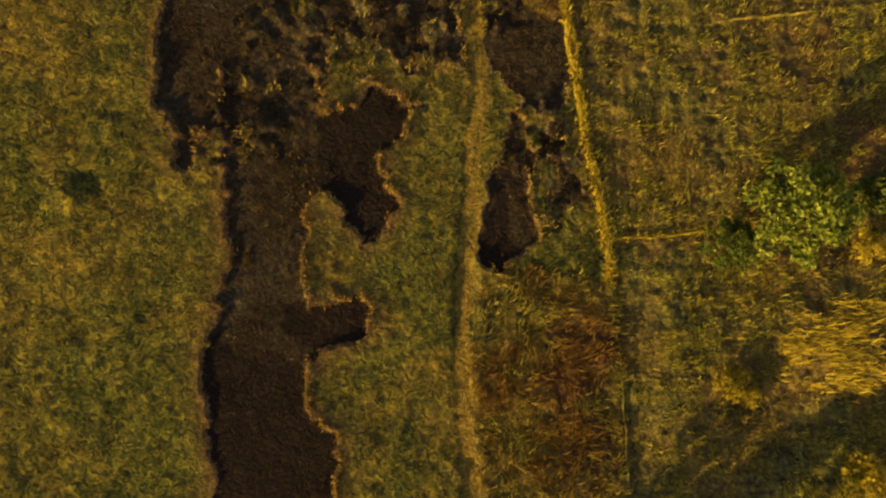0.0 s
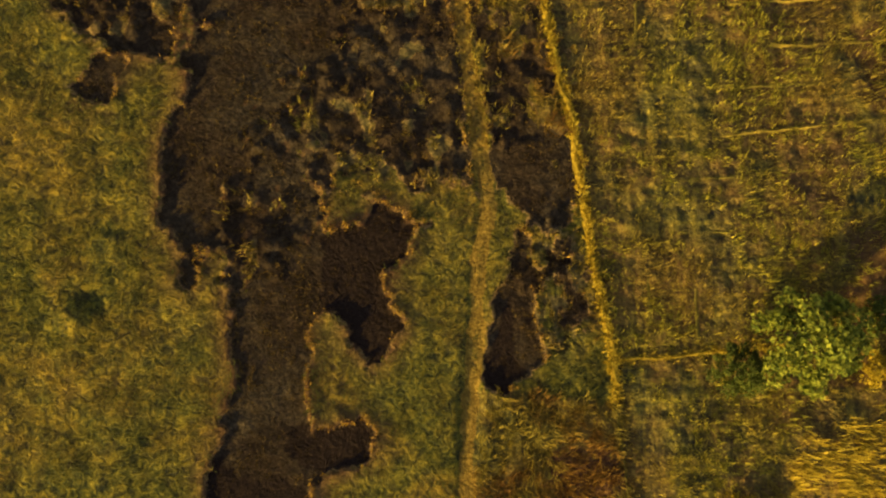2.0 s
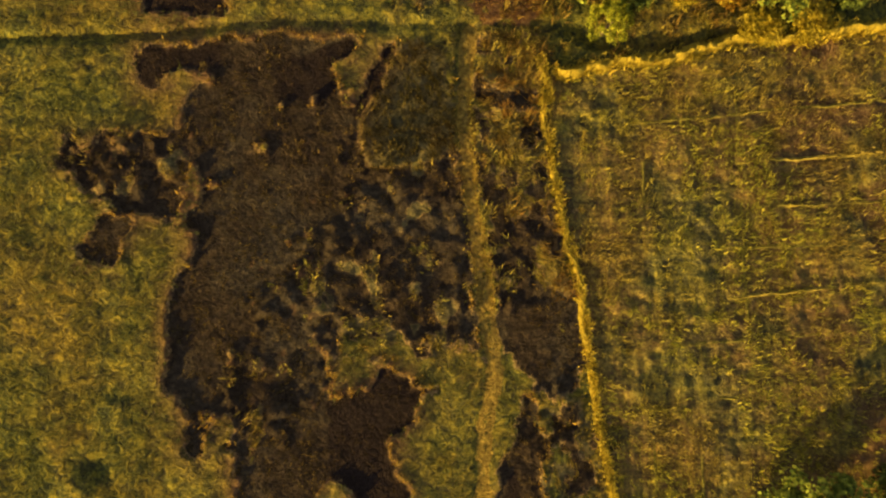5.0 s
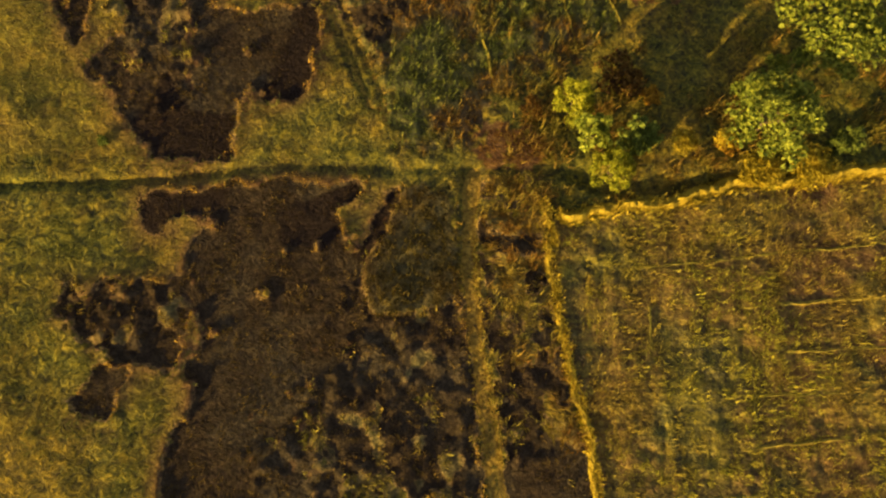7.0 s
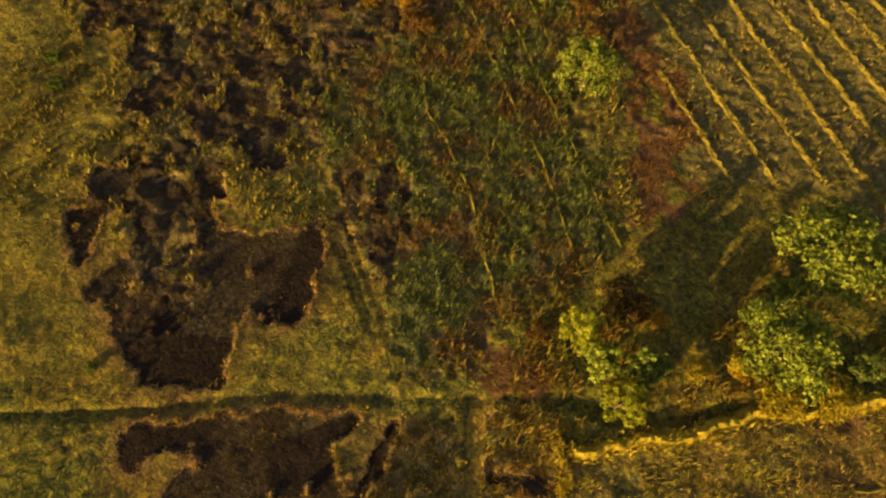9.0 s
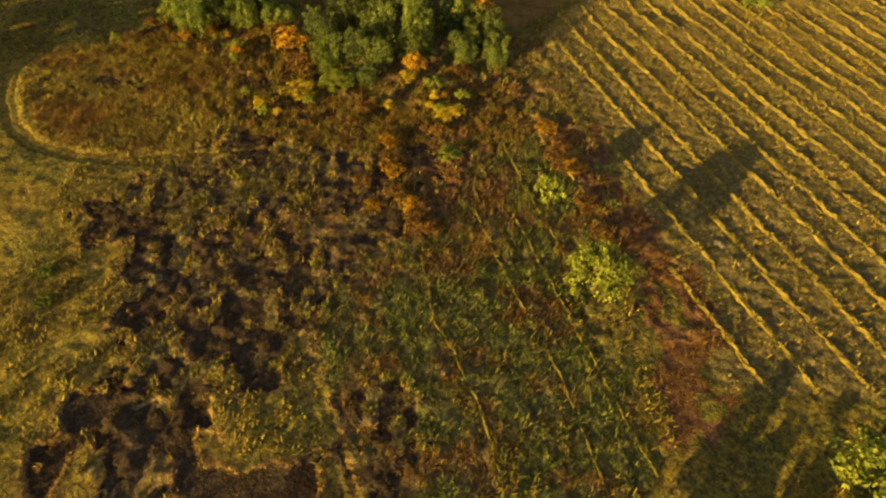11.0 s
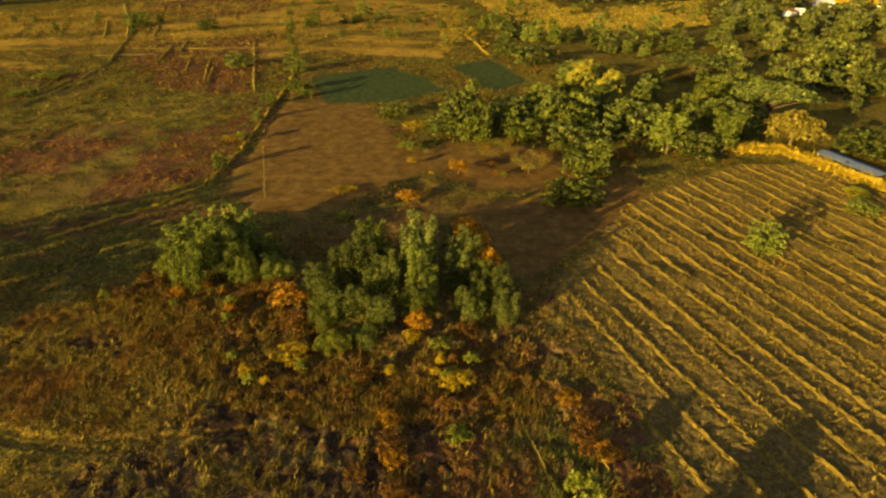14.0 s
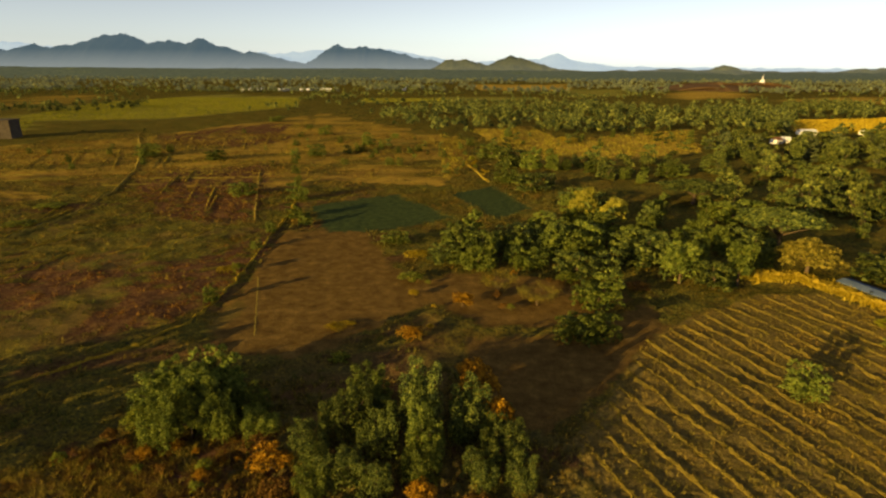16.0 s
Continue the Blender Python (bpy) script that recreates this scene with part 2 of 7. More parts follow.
def soil_material(name, lo, hi, scale=0.8, bump=0.5, grain=(0.4, 1.05)):
    n = Nodes(name, 0.95)
    f = n.noise(scale, 6, 0.7)
    g = n.noise(scale * 6, 4, 0.7)
    col = n.ramp(f, [(0.3, lo), (0.7, hi)])
    col = n.mix(0.6, col, n.ramp(g, [(0.3, (grain[0],) * 3), (0.7, (grain[1],) * 3)]), 'MULTIPLY')
    n.bump(g, bump, 0.15)
    return n.done(col)


GROUND = ground_material()
DRY_GRASS = soil_material("dry_yellow_grass", (0.20, 0.135, 0.012), (0.48, 0.33, 0.028), 1.1, 0.9)
OLIVE_BANK = soil_material("olive_bank_grass", (0.10, 0.09, 0.015), (0.27, 0.20, 0.03), 0.8, 0.8)
BARK = soil_material("bark", (0.07, 0.045, 0.025), (0.16, 0.11, 0.06), 2.0, 0.5)
LEAF_MID = leaf_material("leaf_mid_green", (0.055, 0.076, 0.012), (0.135, 0.162, 0.023), (0.24, 0.26, 0.038))
LEAF_BRIGHT = leaf_material("leaf_yellow_green", (0.066, 0.086, 0.014), (0.205, 0.23, 0.026), (0.43, 0.425, 0.045), 0.42, 0.12)
LEAF_DARK = leaf_material("leaf_deep_green", (0.030, 0.045, 0.013), (0.098, 0.124, 0.026), (0.28, 0.30, 0.05), 0.33, 0.35)
LEAF_YELLOW = leaf_material("leaf_dry_yellow", (0.20, 0.13, 0.008), (0.42, 0.29, 0.015), (0.62, 0.46, 0.03))
LEAF_ORANGE = leaf_material("leaf_orange", (0.13, 0.064, 0.008), (0.36, 0.18, 0.014), (0.62, 0.34, 0.024), 0.4, 0.2)
LEAF_RUST = leaf_material("leaf_rust", (0.05, 0.026, 0.008), (0.15, 0.075, 0.014), (0.32, 0.17, 0.028), 0.3, 0.25)
LEAF_PALE = leaf_material("leaf_pale_bloom", (0.16, 0.16, 0.02), (0.34, 0.31, 0.035), (0.56, 0.48, 0.06), 0.3, 0.1)
LEAF_LIME = leaf_material("leaf_lime", (0.16, 0.17, 0.01), (0.33, 0.32, 0.018), (0.52, 0.47, 0.03))
LEAF_GOLD = leaf_material("leaf_old_gold", (0.085, 0.074, 0.012), (0.20, 0.162, 0.022), (0.38, 0.29, 0.038))
LEAF_WOOD = leaf_material("leaf_woodland", (0.022, 0.034, 0.011), (0.10, 0.122, 0.025), (0.33, 0.325, 0.054), 0.3, 0.45)
# leaf colour paled for distance haze; airlight adds a glow to it
LEAF_HAZE = leaf_material("leaf_haze_glow", (0.07, 0.085, 0.032), (0.14, 0.155, 0.052), (0.25, 0.25, 0.075))
LEAF_BELT = leaf_material("leaf_wood_belt", (0.028, 0.042, 0.015), (0.11, 0.132, 0.032), (0.32, 0.32, 0.062), 0.3)
LEAF_FAR = leaf_material("leaf_far_woods", (0.04, 0.054, 0.022), (0.09, 0.105, 0.036), (0.19, 0.20, 0.06), 0.25)
TUFT_GRASS = leaf_material("tuft_olive", (0.055, 0.062, 0.014), (0.15, 0.14, 0.025), (0.30, 0.25, 0.04), 0.3, 0.0)
TUFT_BARE = leaf_material("tuft_brown", (0.03, 0.02, 0.009), (0.055, 0.035, 0.013), (0.11, 0.066, 0.021), 0.2, 0.0)
TUFT_CROP = leaf_material("tuft_crop", (0.065, 0.078, 0.015), (0.145, 0.158, 0.026), (0.28, 0.27, 0.042), 0.35, 0.0, ((0.11, 0.058, 0.012), (0.21, 0.112, 0.019), (0.34, 0.205, 0.032)), 0.11)
TUFT_RUST = leaf_material("tuft_rust", (0.10, 0.044, 0.01), (0.22, 0.10, 0.016), (0.38, 0.20, 0.03), 0.25, 0.0)
TUFT_ROUGH = leaf_material("tuft_rough", (0.06, 0.046, 0.012), (0.18, 0.128, 0.022), (0.45, 0.30, 0.045), 0.3, 0.0, ((0.07, 0.062, 0.014), (0.17, 0.145, 0.022), (0.40, 0.315, 0.04)), 0.09)
TUFT_BROWN = leaf_material("tuft_dull_brown", (0.04, 0.028, 0.009), (0.10, 0.066, 0.016), (0.28, 0.17, 0.03), 0.25, 0.0)
TUFT_STAND = leaf_material("tuft_stand", (0.034, 0.026, 0.008), (0.092, 0.067, 0.012), (0.22, 0.148, 0.022), 0.3, 0.0, ((0.05, 0.034, 0.010), (0.12, 0.078, 0.016), (0.26, 0.165, 0.028)), 0.15)
TUFT_EMBER = leaf_material("tuft_ember", (0.11, 0.06, 0.012), (0.21, 0.12, 0.02), (0.37, 0.23, 0.036), 0.35, 0.0, ((0.13, 0.11, 0.015), (0.23, 0.185, 0.024), (0.37, 0.28, 0.035)), 0.32)
TUFT_STRAW = leaf_material("tuft_straw", (0.075, 0.077, 0.013), (0.29, 0.258, 0.023), (0.72, 0.57, 0.045), 0.4, 0.0, ((0.10, 0.066, 0.014), (0.26, 0.18, 0.028), (0.58, 0.41, 0.056)), 0.08)
TUFT_MEADOW = leaf_material("tuft_meadow", (0.05, 0.062, 0.014), (0.11, 0.115, 0.02), (0.24, 0.215, 0.03), 0.3, 0.0, ((0.07, 0.055, 0.012), (0.15, 0.11, 0.018), (0.30, 0.21, 0.03)), 0.06)
TUFT_TUSSOCK = leaf_material("tuft_tussock", (0.09, 0.07, 0.013), (0.25, 0.19, 0.026), (0.56, 0.41, 0.048), 0.3, 0.0, ((0.12, 0.055, 0.012), (0.23, 0.115, 0.018), (0.36, 0.20, 0.028)), 0.10)
TUFT_YELLOW = leaf_material("tuft_yellow", (0.30, 0.205, 0.015), (0.54, 0.38, 0.026), (0.76, 0.56, 0.05), 0.3, 0.0)

# ---- the outlines of the fields ----
FIELDS = []


def field(kind, *outline):
    FIELDS.append((kind, outline))


field('bare', (-28.8, 36.6), (-28.5, 33.4), (-28.9, 31.8), (-28.4, 28.4), (-29.1, 27.4), (-29.1, 24.7), (-27.6, 23.5), (-26.5, 21.9), (-26.3, 19.8), (-26.3, 17.4), (-25.6, 16.9), (-24.8, 17.7), (-24.9, 21.3), (-24.5, 22.4), (-23.3, 21.9), (-21.7, 21.6), (-21.4, 18.9), (-21.7, 16.8), (-21.6, 15), (-21.8, 13.2), (-21, 12), (-20.4, 7.9), (-21.1, 6.2), (-22.3, 4.7), (-21.4, 3.6), (-21.5, 1.9), (-22.5, 1.3), (-23.1, -4.1), (-22.9, -6.3), (-22.3, -8.5), (-22.1, -10.7), (-21.4, -23.6), (-10.1, -23.7), (-9.8, -15.3), (-9.6, -14.1), (-9.4, -10.8), (-9, -10.3), (-9.6, -9.2), (-10.7, -8.3), (-11.6, -7.9), (-12, -7.2), (-12.5, -3), (-12.5, -2.1), (-12.1, -1.3), (-15.2, 0.4), (-16.5, 6.2), (-17.4, 18), (-17.1, 30.3), (-19.1, 36.7))
field('bare', (-16.8, -1.8), (-12.1, -1.3), (-9.4, -0.2), (-8, -0.5), (-6.8, 0.1), (-6.3, 1), (-5.8, 2.7), (-5.3, 3.4), (-6.6, 5), (-7.8, 5.4), (-8.6, 4.7), (-10.1, 4.4), (-10.9, 3.9), (-11.8, 4), (-12.4, 4.7), (-13.3, 7.6), (-13.5, 9.7), (-12.9, 11.2), (-13, 12.6), (-12.8, 14.1), (-12.5, 15.5), (-11.7, 16.2), (-9.7, 15.3), (-8.9, 14.1), (-8.7, 12.6), (-8, 11.2), (-6.7, 10.4), (-5.4, 10.4), (-4.6, 11.5), (-4.3, 13), (-3.7, 13.8), (-3.7, 14.6), (-4.3, 15.3), (-4.6, 16.9), (-5.6, 19.6), (-3.8, 20.8), (-2.9, 21.7), (-2.5, 23.3), (-2, 23.9), (-1.7, 24.7), (-0.4, 25.1), (-1.7, 25.3), (-5, 26.7), (-5.8, 27.4), (-6.5, 27.5), (-7.7, 25.5), (-8.9, 24.8), (-12.1, 24.3), (-17.5, 21.7))
field('bare', (-12.1, 24.3), (-12.4, 26.3), (-12.7, 27.9), (-13.2, 29.1), (-14.1, 30.1), (-15, 31), (-16, 31.6), (-17.2, 32.2), (-19, 31.6), (-19.3, 24.1), (-17.4, 20.4))
field('burnt', (-12.2, 24.2), (-11.9, 16.2), (-9.7, 15.3), (-8.7, 12.6), (-8, 11.2), (-6.7, 10.4), (-5.4, 10.4), (-4.6, 11.5), (-4.3, 13), (-3.7, 14.1), (-4.3, 15.3), (-5.1, 18.1), (-5.6, 19.6), (-3.8, 20.8), (-2.5, 23.3), (-1.7, 24.7), (-0.4, 25.1), (-1.7, 25.3), (-4.1, 26.4), (-5.8, 27.4), (-6.5, 27.5), (-7.1, 26.7), (-7.7, 25.5), (-8.9, 24.8))
field('burnt', (-14.9, 1), (-12.1, -1.3), (-9.4, -0.2), (-8, -0.5), (-6.8, 0.1), (-5.8, 2.7), (-5.3, 3.4), (-6, 4.1), (-6.6, 5), (-7.8, 5.4), (-10.1, 4.4), (-11.8, 4), (-13, 5), (-15.2, 3.6))
field('burnt', (-22.5, 1.3), (-22.8, -0.7), (-23.1, -4.1), (-22.9, -6.3), (-22.1, -10.7), (-21.9, -15.2), (-21.4, -23.6), (-10.1, -23.7), (-9.8, -15.3), (-9.5, -12.5), (-9.6, -9.2), (-12, -7.2), (-12.5, -3), (-15.1, -0.7), (-18.5, -1.8), (-20.9, 0.4))
field('bare', (6.3, 36.3), (5.9, 35.6), (6, 33.1), (5.6, 31.2), (5.9, 29.9), (6.8, 28.6), (8, 27.4), (9.5, 26.5), (9.8, 24.9), (11.9, 24.3), (13.7, 24.6), (14.5, 25.2), (14.5, 30.6), (14, 37))
field('bare', (8.6, 24), (9.8, 23.7), (9.7, 21.8), (10.6, 19.3), (10, 17.5), (10.2, 15.7), (10.8, 13.3), (11, 10.3), (9.8, 9.7), (8.4, 8.8), (6.9, 6.9), (5.7, 7), (5, 8.2), (5, 10.3), (5.1, 12.7), (6.1, 15.1), (5.9, 17.5), (7, 18.7), (7.6, 19.9), (7.3, 21.2))
field('burnt', (7.9, 18.1), (8.4, 8.8), (6.9, 6.9), (5.7, 7), (5, 8.2), (5, 10.3))
field('rough', (10.7, 24.3), (14.5, 24.9), (15.4, 18.1), (16.4, 12.1), (14.1, 12.1), (11.4, 12.7), (10.3, 16.3), (10.6, 19.3), (9.8, 22.4))
field('rough', (-21.9, 28.4), (-21.5, 18), (-16.8, 18.6), (-15.7, 21.7), (-12.2, 22.3), (-15.8, 24.1), (-19.5, 30.3))
field('rough', (-13.2, 30.1), (-12.3, 29.4), (-10.5, 29.5), (-8.7, 29.8), (-7.2, 30.4), (-4.5, 31.1), (-2, 30.8), (1, 30.5), (2.8, 29.9), (3.8, 28.9), (4.6, 30.5), (4.1, 34.3), (3.8, 36.9), (-12.4, 36.7), (-17.9, 36.7), (-19.6, 32.8), (-16, 31.6))
field('bare', (-28.7, 36.9), (-27.2, 37.5), (-26.4, 38.7), (-26.1, 40), (-27.1, 41.2), (-27.7, 42.1), (-26.6, 43.7), (-26.2, 44.6), (-26.4, 46.2), (-26.2, 48), (-27.2, 49.3), (-27, 52.5), (-27.7, 54.4), (-27.2, 56.9), (-27, 58.2), (-12.4, 58.5), (-11.4, 56.9), (-10.7, 55.3), (-9.8, 54.8), (-8.6, 55.9), (-7.7, 57.3), (-7.1, 58.6), (1, 58.8), (1.5, 54.9), (1.1, 50.4), (1.8, 46), (2.5, 42.9), (3, 39.1), (3.3, 33.6), (3, 30.6), (0, 30.5), (-5.4, 31.1), (-10.8, 31), (-13.1, 29.2), (-19.8, 30.9), (-29.1, 28.4), (-29.2, 33.2))
field('rough', (-8.9, 56), (1, 58.8), (1.5, 54.9), (1.1, 50.4), (1.8, 46), (2.5, 42.9), (3, 39.1), (3.6, 32.4), (0, 30.8), (-5.4, 31.6), (-10.8, 31.6), (-13.2, 30.4), (-18, 32.1), (-18.8, 37), (-13.4, 39.5), (-11.2, 47), (-9.5, 52.1))
field('rough', (3.2, 58.8), (4.2, 49.2), (4.8, 41), (5.4, 36.7), (6, 34.9), (10.9, 34.3), (14, 35), (15.2, 31.3), (14.6, 32.5), (13.4, 38), (12.5, 43), (11.3, 49.3), (10.4, 55.1), (10.1, 59))
field('bare', (4.5, 42.9), (11, 43.6), (12.5, 40.5), (13.4, 37.4), (12.5, 37.1), (9.1, 38), (5.4, 36.7))
field('bare', (6.4, 33.6), (10.3, 35.2), (14, 35.6), (15.1, 30.7), (14.8, 27.7), (10.3, 27.6), (8.5, 28.8), (6.7, 29.4))
field('bare', (-34.5, 59.8), (-33.4, 61.7), (-31.7, 62.3), (-29.2, 62.2), (-27.7, 62.8), (-26.1, 62.9), (-24.9, 63.3), (-21.8, 62.9), (-20.6, 63.7), (-16.8, 63.9), (-14.9, 63.5), (-11.8, 63.8), (-9.8, 63.3), (-9.6, 62), (-10.7, 61.7), (-12, 61), (-12.4, 60), (-12.3, 58.4), (-11.8, 56.5), (-10.3, 54.6), (-9.3, 55.3), (-8.1, 56.6), (-6.9, 58.5), (-5.5, 62.1), (-4.5, 63.1), (-3.2, 63.4), (-1, 61.8), (0.3, 60.2), (1.1, 56.6), (1.2, 52.2), (0.6, 49.8), (2.1, 40.3), (-11.4, 36.8), (-20.5, 43.1), (-26.1, 46), (-28.3, 54.8), (-28.1, 56.4), (-27.6, 57.6), (-26.7, 57.7), (-25.1, 56.7), (-24.9, 58.3), (-26.2, 59.2), (-27.7, 59.6), (-29.6, 59.2), (-30.7, 58.6), (-31.3, 57.6), (-32.5, 57.3), (-33.4, 57.6), (-34.1, 58.5))
field('burnt', (-18.5, 60.3), (-13, 63), (-9.8, 63.1), (-10.7, 61.7), (-12.4, 60), (-12.3, 58.4), (-11.8, 56.5), (-14.5, 55.2), (-18.3, 56.5))
field('burnt', (-34.5, 59.8), (-33.4, 61.7), (-29.2, 62.2), (-24.9, 63.3), (-24.7, 60.2), (-27.8, 59.7), (-30.7, 58.6), (-32.5, 57.3), (-33.7, 57.9))
field('bare', (-6.0, 63.4), (-7.9, 59.9), (-9.5, 57.1), (-10.8, 54.8), (-9.0, 53.8), (-7.4, 55.9), (-5.7, 59.0), (-4.4, 62.4))
field('burnt', (-6.0, 63.4), (-7.9, 59.9), (-9.5, 57.1), (-10.8, 54.8), (-9.0, 53.8), (-7.4, 55.9), (-5.7, 59.0), (-4.4, 62.4))
field('leafy', (-18.5, 104), (-17.5, 107.5), (-10.4, 109), (-5.9, 104.2), (-8.5, 97), (-13, 94.5), (-16, 97))
field('stand', (-6, 60.1), (-5.5, 62.1), (-4.5, 63.1), (-3.2, 63.4), (-1, 61.8), (0.3, 60.2), (1.1, 56.6), (1.2, 52.2), (0.3, 49.8), (-3.4, 49.4), (-6.4, 48.5), (-8.8, 48.5), (-9.5, 52.2), (-8.7, 55.3), (-7.2, 57.2))
field('bare', (-42, 49.8), (-41.3, 50.4), (-41.2, 51.5), (-40.6, 51.9), (-39.7, 51.6), (-39, 50.6), (-38.1, 51), (-37.7, 52.1), (-37.1, 52), (-36.1, 51.2), (-35.3, 52.4), (-34.6, 52.3), (-34, 51.8), (-33.2, 52.6), (-32, 52), (-30.8, 52.3), (-29.6, 52.6), (-28.8, 53.3), (-27.6, 53.9), (-24.6, 50.8), (-26, 48.4), (-26.9, 50.2), (-27.7, 48.4), (-28.2, 46.6), (-29, 46), (-28, 44.5), (-28.2, 43.4), (-29.3, 42.5), (-30.5, 43.1), (-32.3, 43.6), (-33.8, 43.5), (-35.6, 44.2), (-36.9, 44.8), (-38.4, 45.4), (-39.6, 46.5), (-39.6, 48.3), (-40.3, 49.2), (-40.8, 48.6), (-41.7, 48.6))
field('rough', (-38.9, 50.1), (-30.1, 51.4), (-27.1, 52), (-27.4, 48.4), (-29.6, 46), (-32.4, 44.2), (-35.5, 45.4), (-38.5, 46.6))
field('bare', (-26.3, 44.8), (-27.1, 43.7), (-27.9, 42.8), (-26.6, 41.3), (-25.9, 40.2), (-26.3, 38.5), (-27.7, 37.6), (-28.8, 36.5), (-28.8, 34.6), (-28.2, 30.1), (-5.4, 30.1), (-9.2, 40.2), (-18, 50.9), (-24.8, 53.3), (-27, 50.8), (-25.4, 47.2))
field('bare', (-37.5, 42.8), (-36.4, 43.2), (-35.2, 43.1), (-33.7, 43.1), (-33.4, 42.2), (-34.1, 40.8), (-34.2, 39), (-34.9, 37.4), (-36.4, 37.6), (-38.2, 38.5), (-39.6, 38.8), (-39.9, 39.9), (-38.7, 40.5), (-37.9, 41.3))
field('rough', (3.2, 64.5), (5.4, 64.5), (10.6, 64.6), (10.4, 59.9), (10.6, 55.4), (11.7, 49.8), (12.4, 43.8), (13.5, 39.1), (14.5, 34.6), (6.2, 34.6), (4.5, 40.3), (3.4, 46.1), (2.8, 52.2), (3.4, 56.7), (2.7, 61.2))
field('bare', (6, 61.5), (7.6, 61.9), (9.2, 60.3), (8.5, 58.6), (6.6, 58.6), (5.7, 59.6))
field('bare', (-33.3, 65.6), (-31.9, 65.9), (-24.4, 65.4), (-24.3, 68.2), (-23.7, 68.8), (-24.6, 70), (-24.7, 72.9), (-22.5, 74.8), (-21.9, 74.3), (-21.9, 73), (-20.9, 72.7), (-17.2, 73.4), (-15.9, 75.4), (-16.2, 78.9), (-16, 79.6), (-15, 80.3), (-14.7, 81.8), (-15.5, 85.6), (-16.6, 86.3), (-17.7, 86.3), (-17.8, 84.8), (-22.6, 85), (-23.9, 84.2), (-25.3, 84.6), (-26.9, 84.2), (-28.9, 86), (-30.3, 92.5), (-29.1, 99.9), (-30.4, 101.3), (-32.7, 101.7), (-34.8, 98.8), (-37.3, 97), (-37.4, 95.7), (-38.8, 94.3), (-45.2, 92.9), (-45.3, 89.6), (-43.3, 88.4), (-41.2, 88.1), (-37.7, 84.3), (-37.3, 82.8), (-37.7, 81.7), (-39.9, 80), (-40.1, 78.4), (-41.1, 77.4), (-42.3, 77), (-42.3, 76), (-39.1, 74.3))
field('rough', (-42.1, 93), (-37.1, 96.1), (-33.6, 100.2), (-30, 100.8), (-29.4, 95), (-30.5, 91.6), (-29.4, 85.3), (-31.5, 82.2), (-35.8, 83.6), (-39.3, 87.4), (-43.3, 89.6))
field('rough', (-36.8, 82.1), (-31.7, 82.9), (-29.7, 79.3), (-31.8, 73.8), (-34.9, 73.7), (-37.1, 77.8))
field('burnt', (-33.3, 65.6), (-28.2, 65.4), (-24.4, 65.4), (-24.3, 68.2), (-25.1, 71.3), (-29.4, 71.2), (-32.3, 76.5), (-35.5, 71.1), (-36.9, 70.5), (-35.4, 69.2))
field('burnt', (-19.7, 78.1), (-21.7, 74), (-20.9, 72.7), (-17.2, 73.4), (-15.9, 75.4), (-16.2, 78.9), (-14.8, 81.8), (-15.5, 85.6), (-18.5, 84.7))
field('bare', (-46.3, 85.6), (-46, 87.2), (-42.2, 88.1), (-41.2, 88.1), (-41.6, 86.9), (-42.3, 85.7), (-42.2, 83.5), (-42.4, 81.2), (-42.6, 79.4), (-43.5, 79.1), (-44.3, 79.8), (-44.7, 81.9), (-45.9, 84.1))
field('bare', (-14.5, 93.7), (-15.1, 92), (-13.8, 89.6), (-13.9, 86.4), (-13, 84.1), (-11.6, 82.6), (-9.5, 81.2), (-9, 79.7), (-7.3, 78.3), (-6.4, 79.8), (-7.5, 82.7), (-7.7, 85.8), (-8.5, 89.7), (-10.1, 93), (-13.1, 94.6))
field('rough', (-15.3, 94.6), (-13.9, 86.4), (-12.3, 83), (-9, 79.7), (-6.6, 77.7), (-5.5, 82.8), (-4.3, 91.5), (-7.3, 94.8), (-11.7, 95.5))
field('bare', (-27.9, 101.8), (-25, 102.4), (-22.6, 101), (-20.8, 98.8), (-21.6, 93.5), (-24.4, 92.6), (-26, 94.3), (-27.5, 96.8), (-26.8, 99.5))
field('bare', (-54.1, 122.1), (-52.2, 118.2), (-52.6, 113.9), (-51.1, 115.5), (-49.3, 119.4), (-49.6, 122.3))
field('rough', (-46.4, 122.4), (-45, 114.7), (-43.6, 110.6), (-41.3, 108.6), (-41.9, 104.7), (-40, 102.8), (-37.6, 102), (-34.7, 102.5), (-30.3, 102.7), (-27.6, 100), (-26.9, 95.1), (-23.8, 93.5), (-21.2, 96.1), (-17.7, 97.1), (-15.2, 102.7), (-15, 108.5), (-13, 113.8), (-8.3, 117.2), (-6.9, 124.1))
field('bare', (-44.6, 120.2), (-44.6, 114.7), (-42.8, 108.6), (-40.5, 106.7), (-41.1, 102.8), (-37.6, 102), (-34, 102.5), (-34, 106.9), (-36.9, 109.8), (-40.5, 115.9), (-41.9, 122.6), (-45.1, 122.5))
field('bare', (-34.4, 108.9), (-31.7, 111), (-28.9, 103.2), (-22.8, 102.4), (-20.7, 97.9), (-17.8, 97.6), (-17.7, 104.5), (-23.7, 110.3), (-26.9, 116.5), (-32.7, 117.3), (-36.1, 114))
field('rough', (-45.5, 112.7), (-45.5, 119.3), (-46.3, 126.3), (-34.6, 126.8), (-20.9, 127.4), (-16.9, 120.5), (-15.6, 105.7), (-17.8, 97.3), (-21.6, 98.9), (-25.8, 92.7), (-28.4, 99.6), (-30.5, 103.3), (-36, 101.2), (-42.1, 104.8))
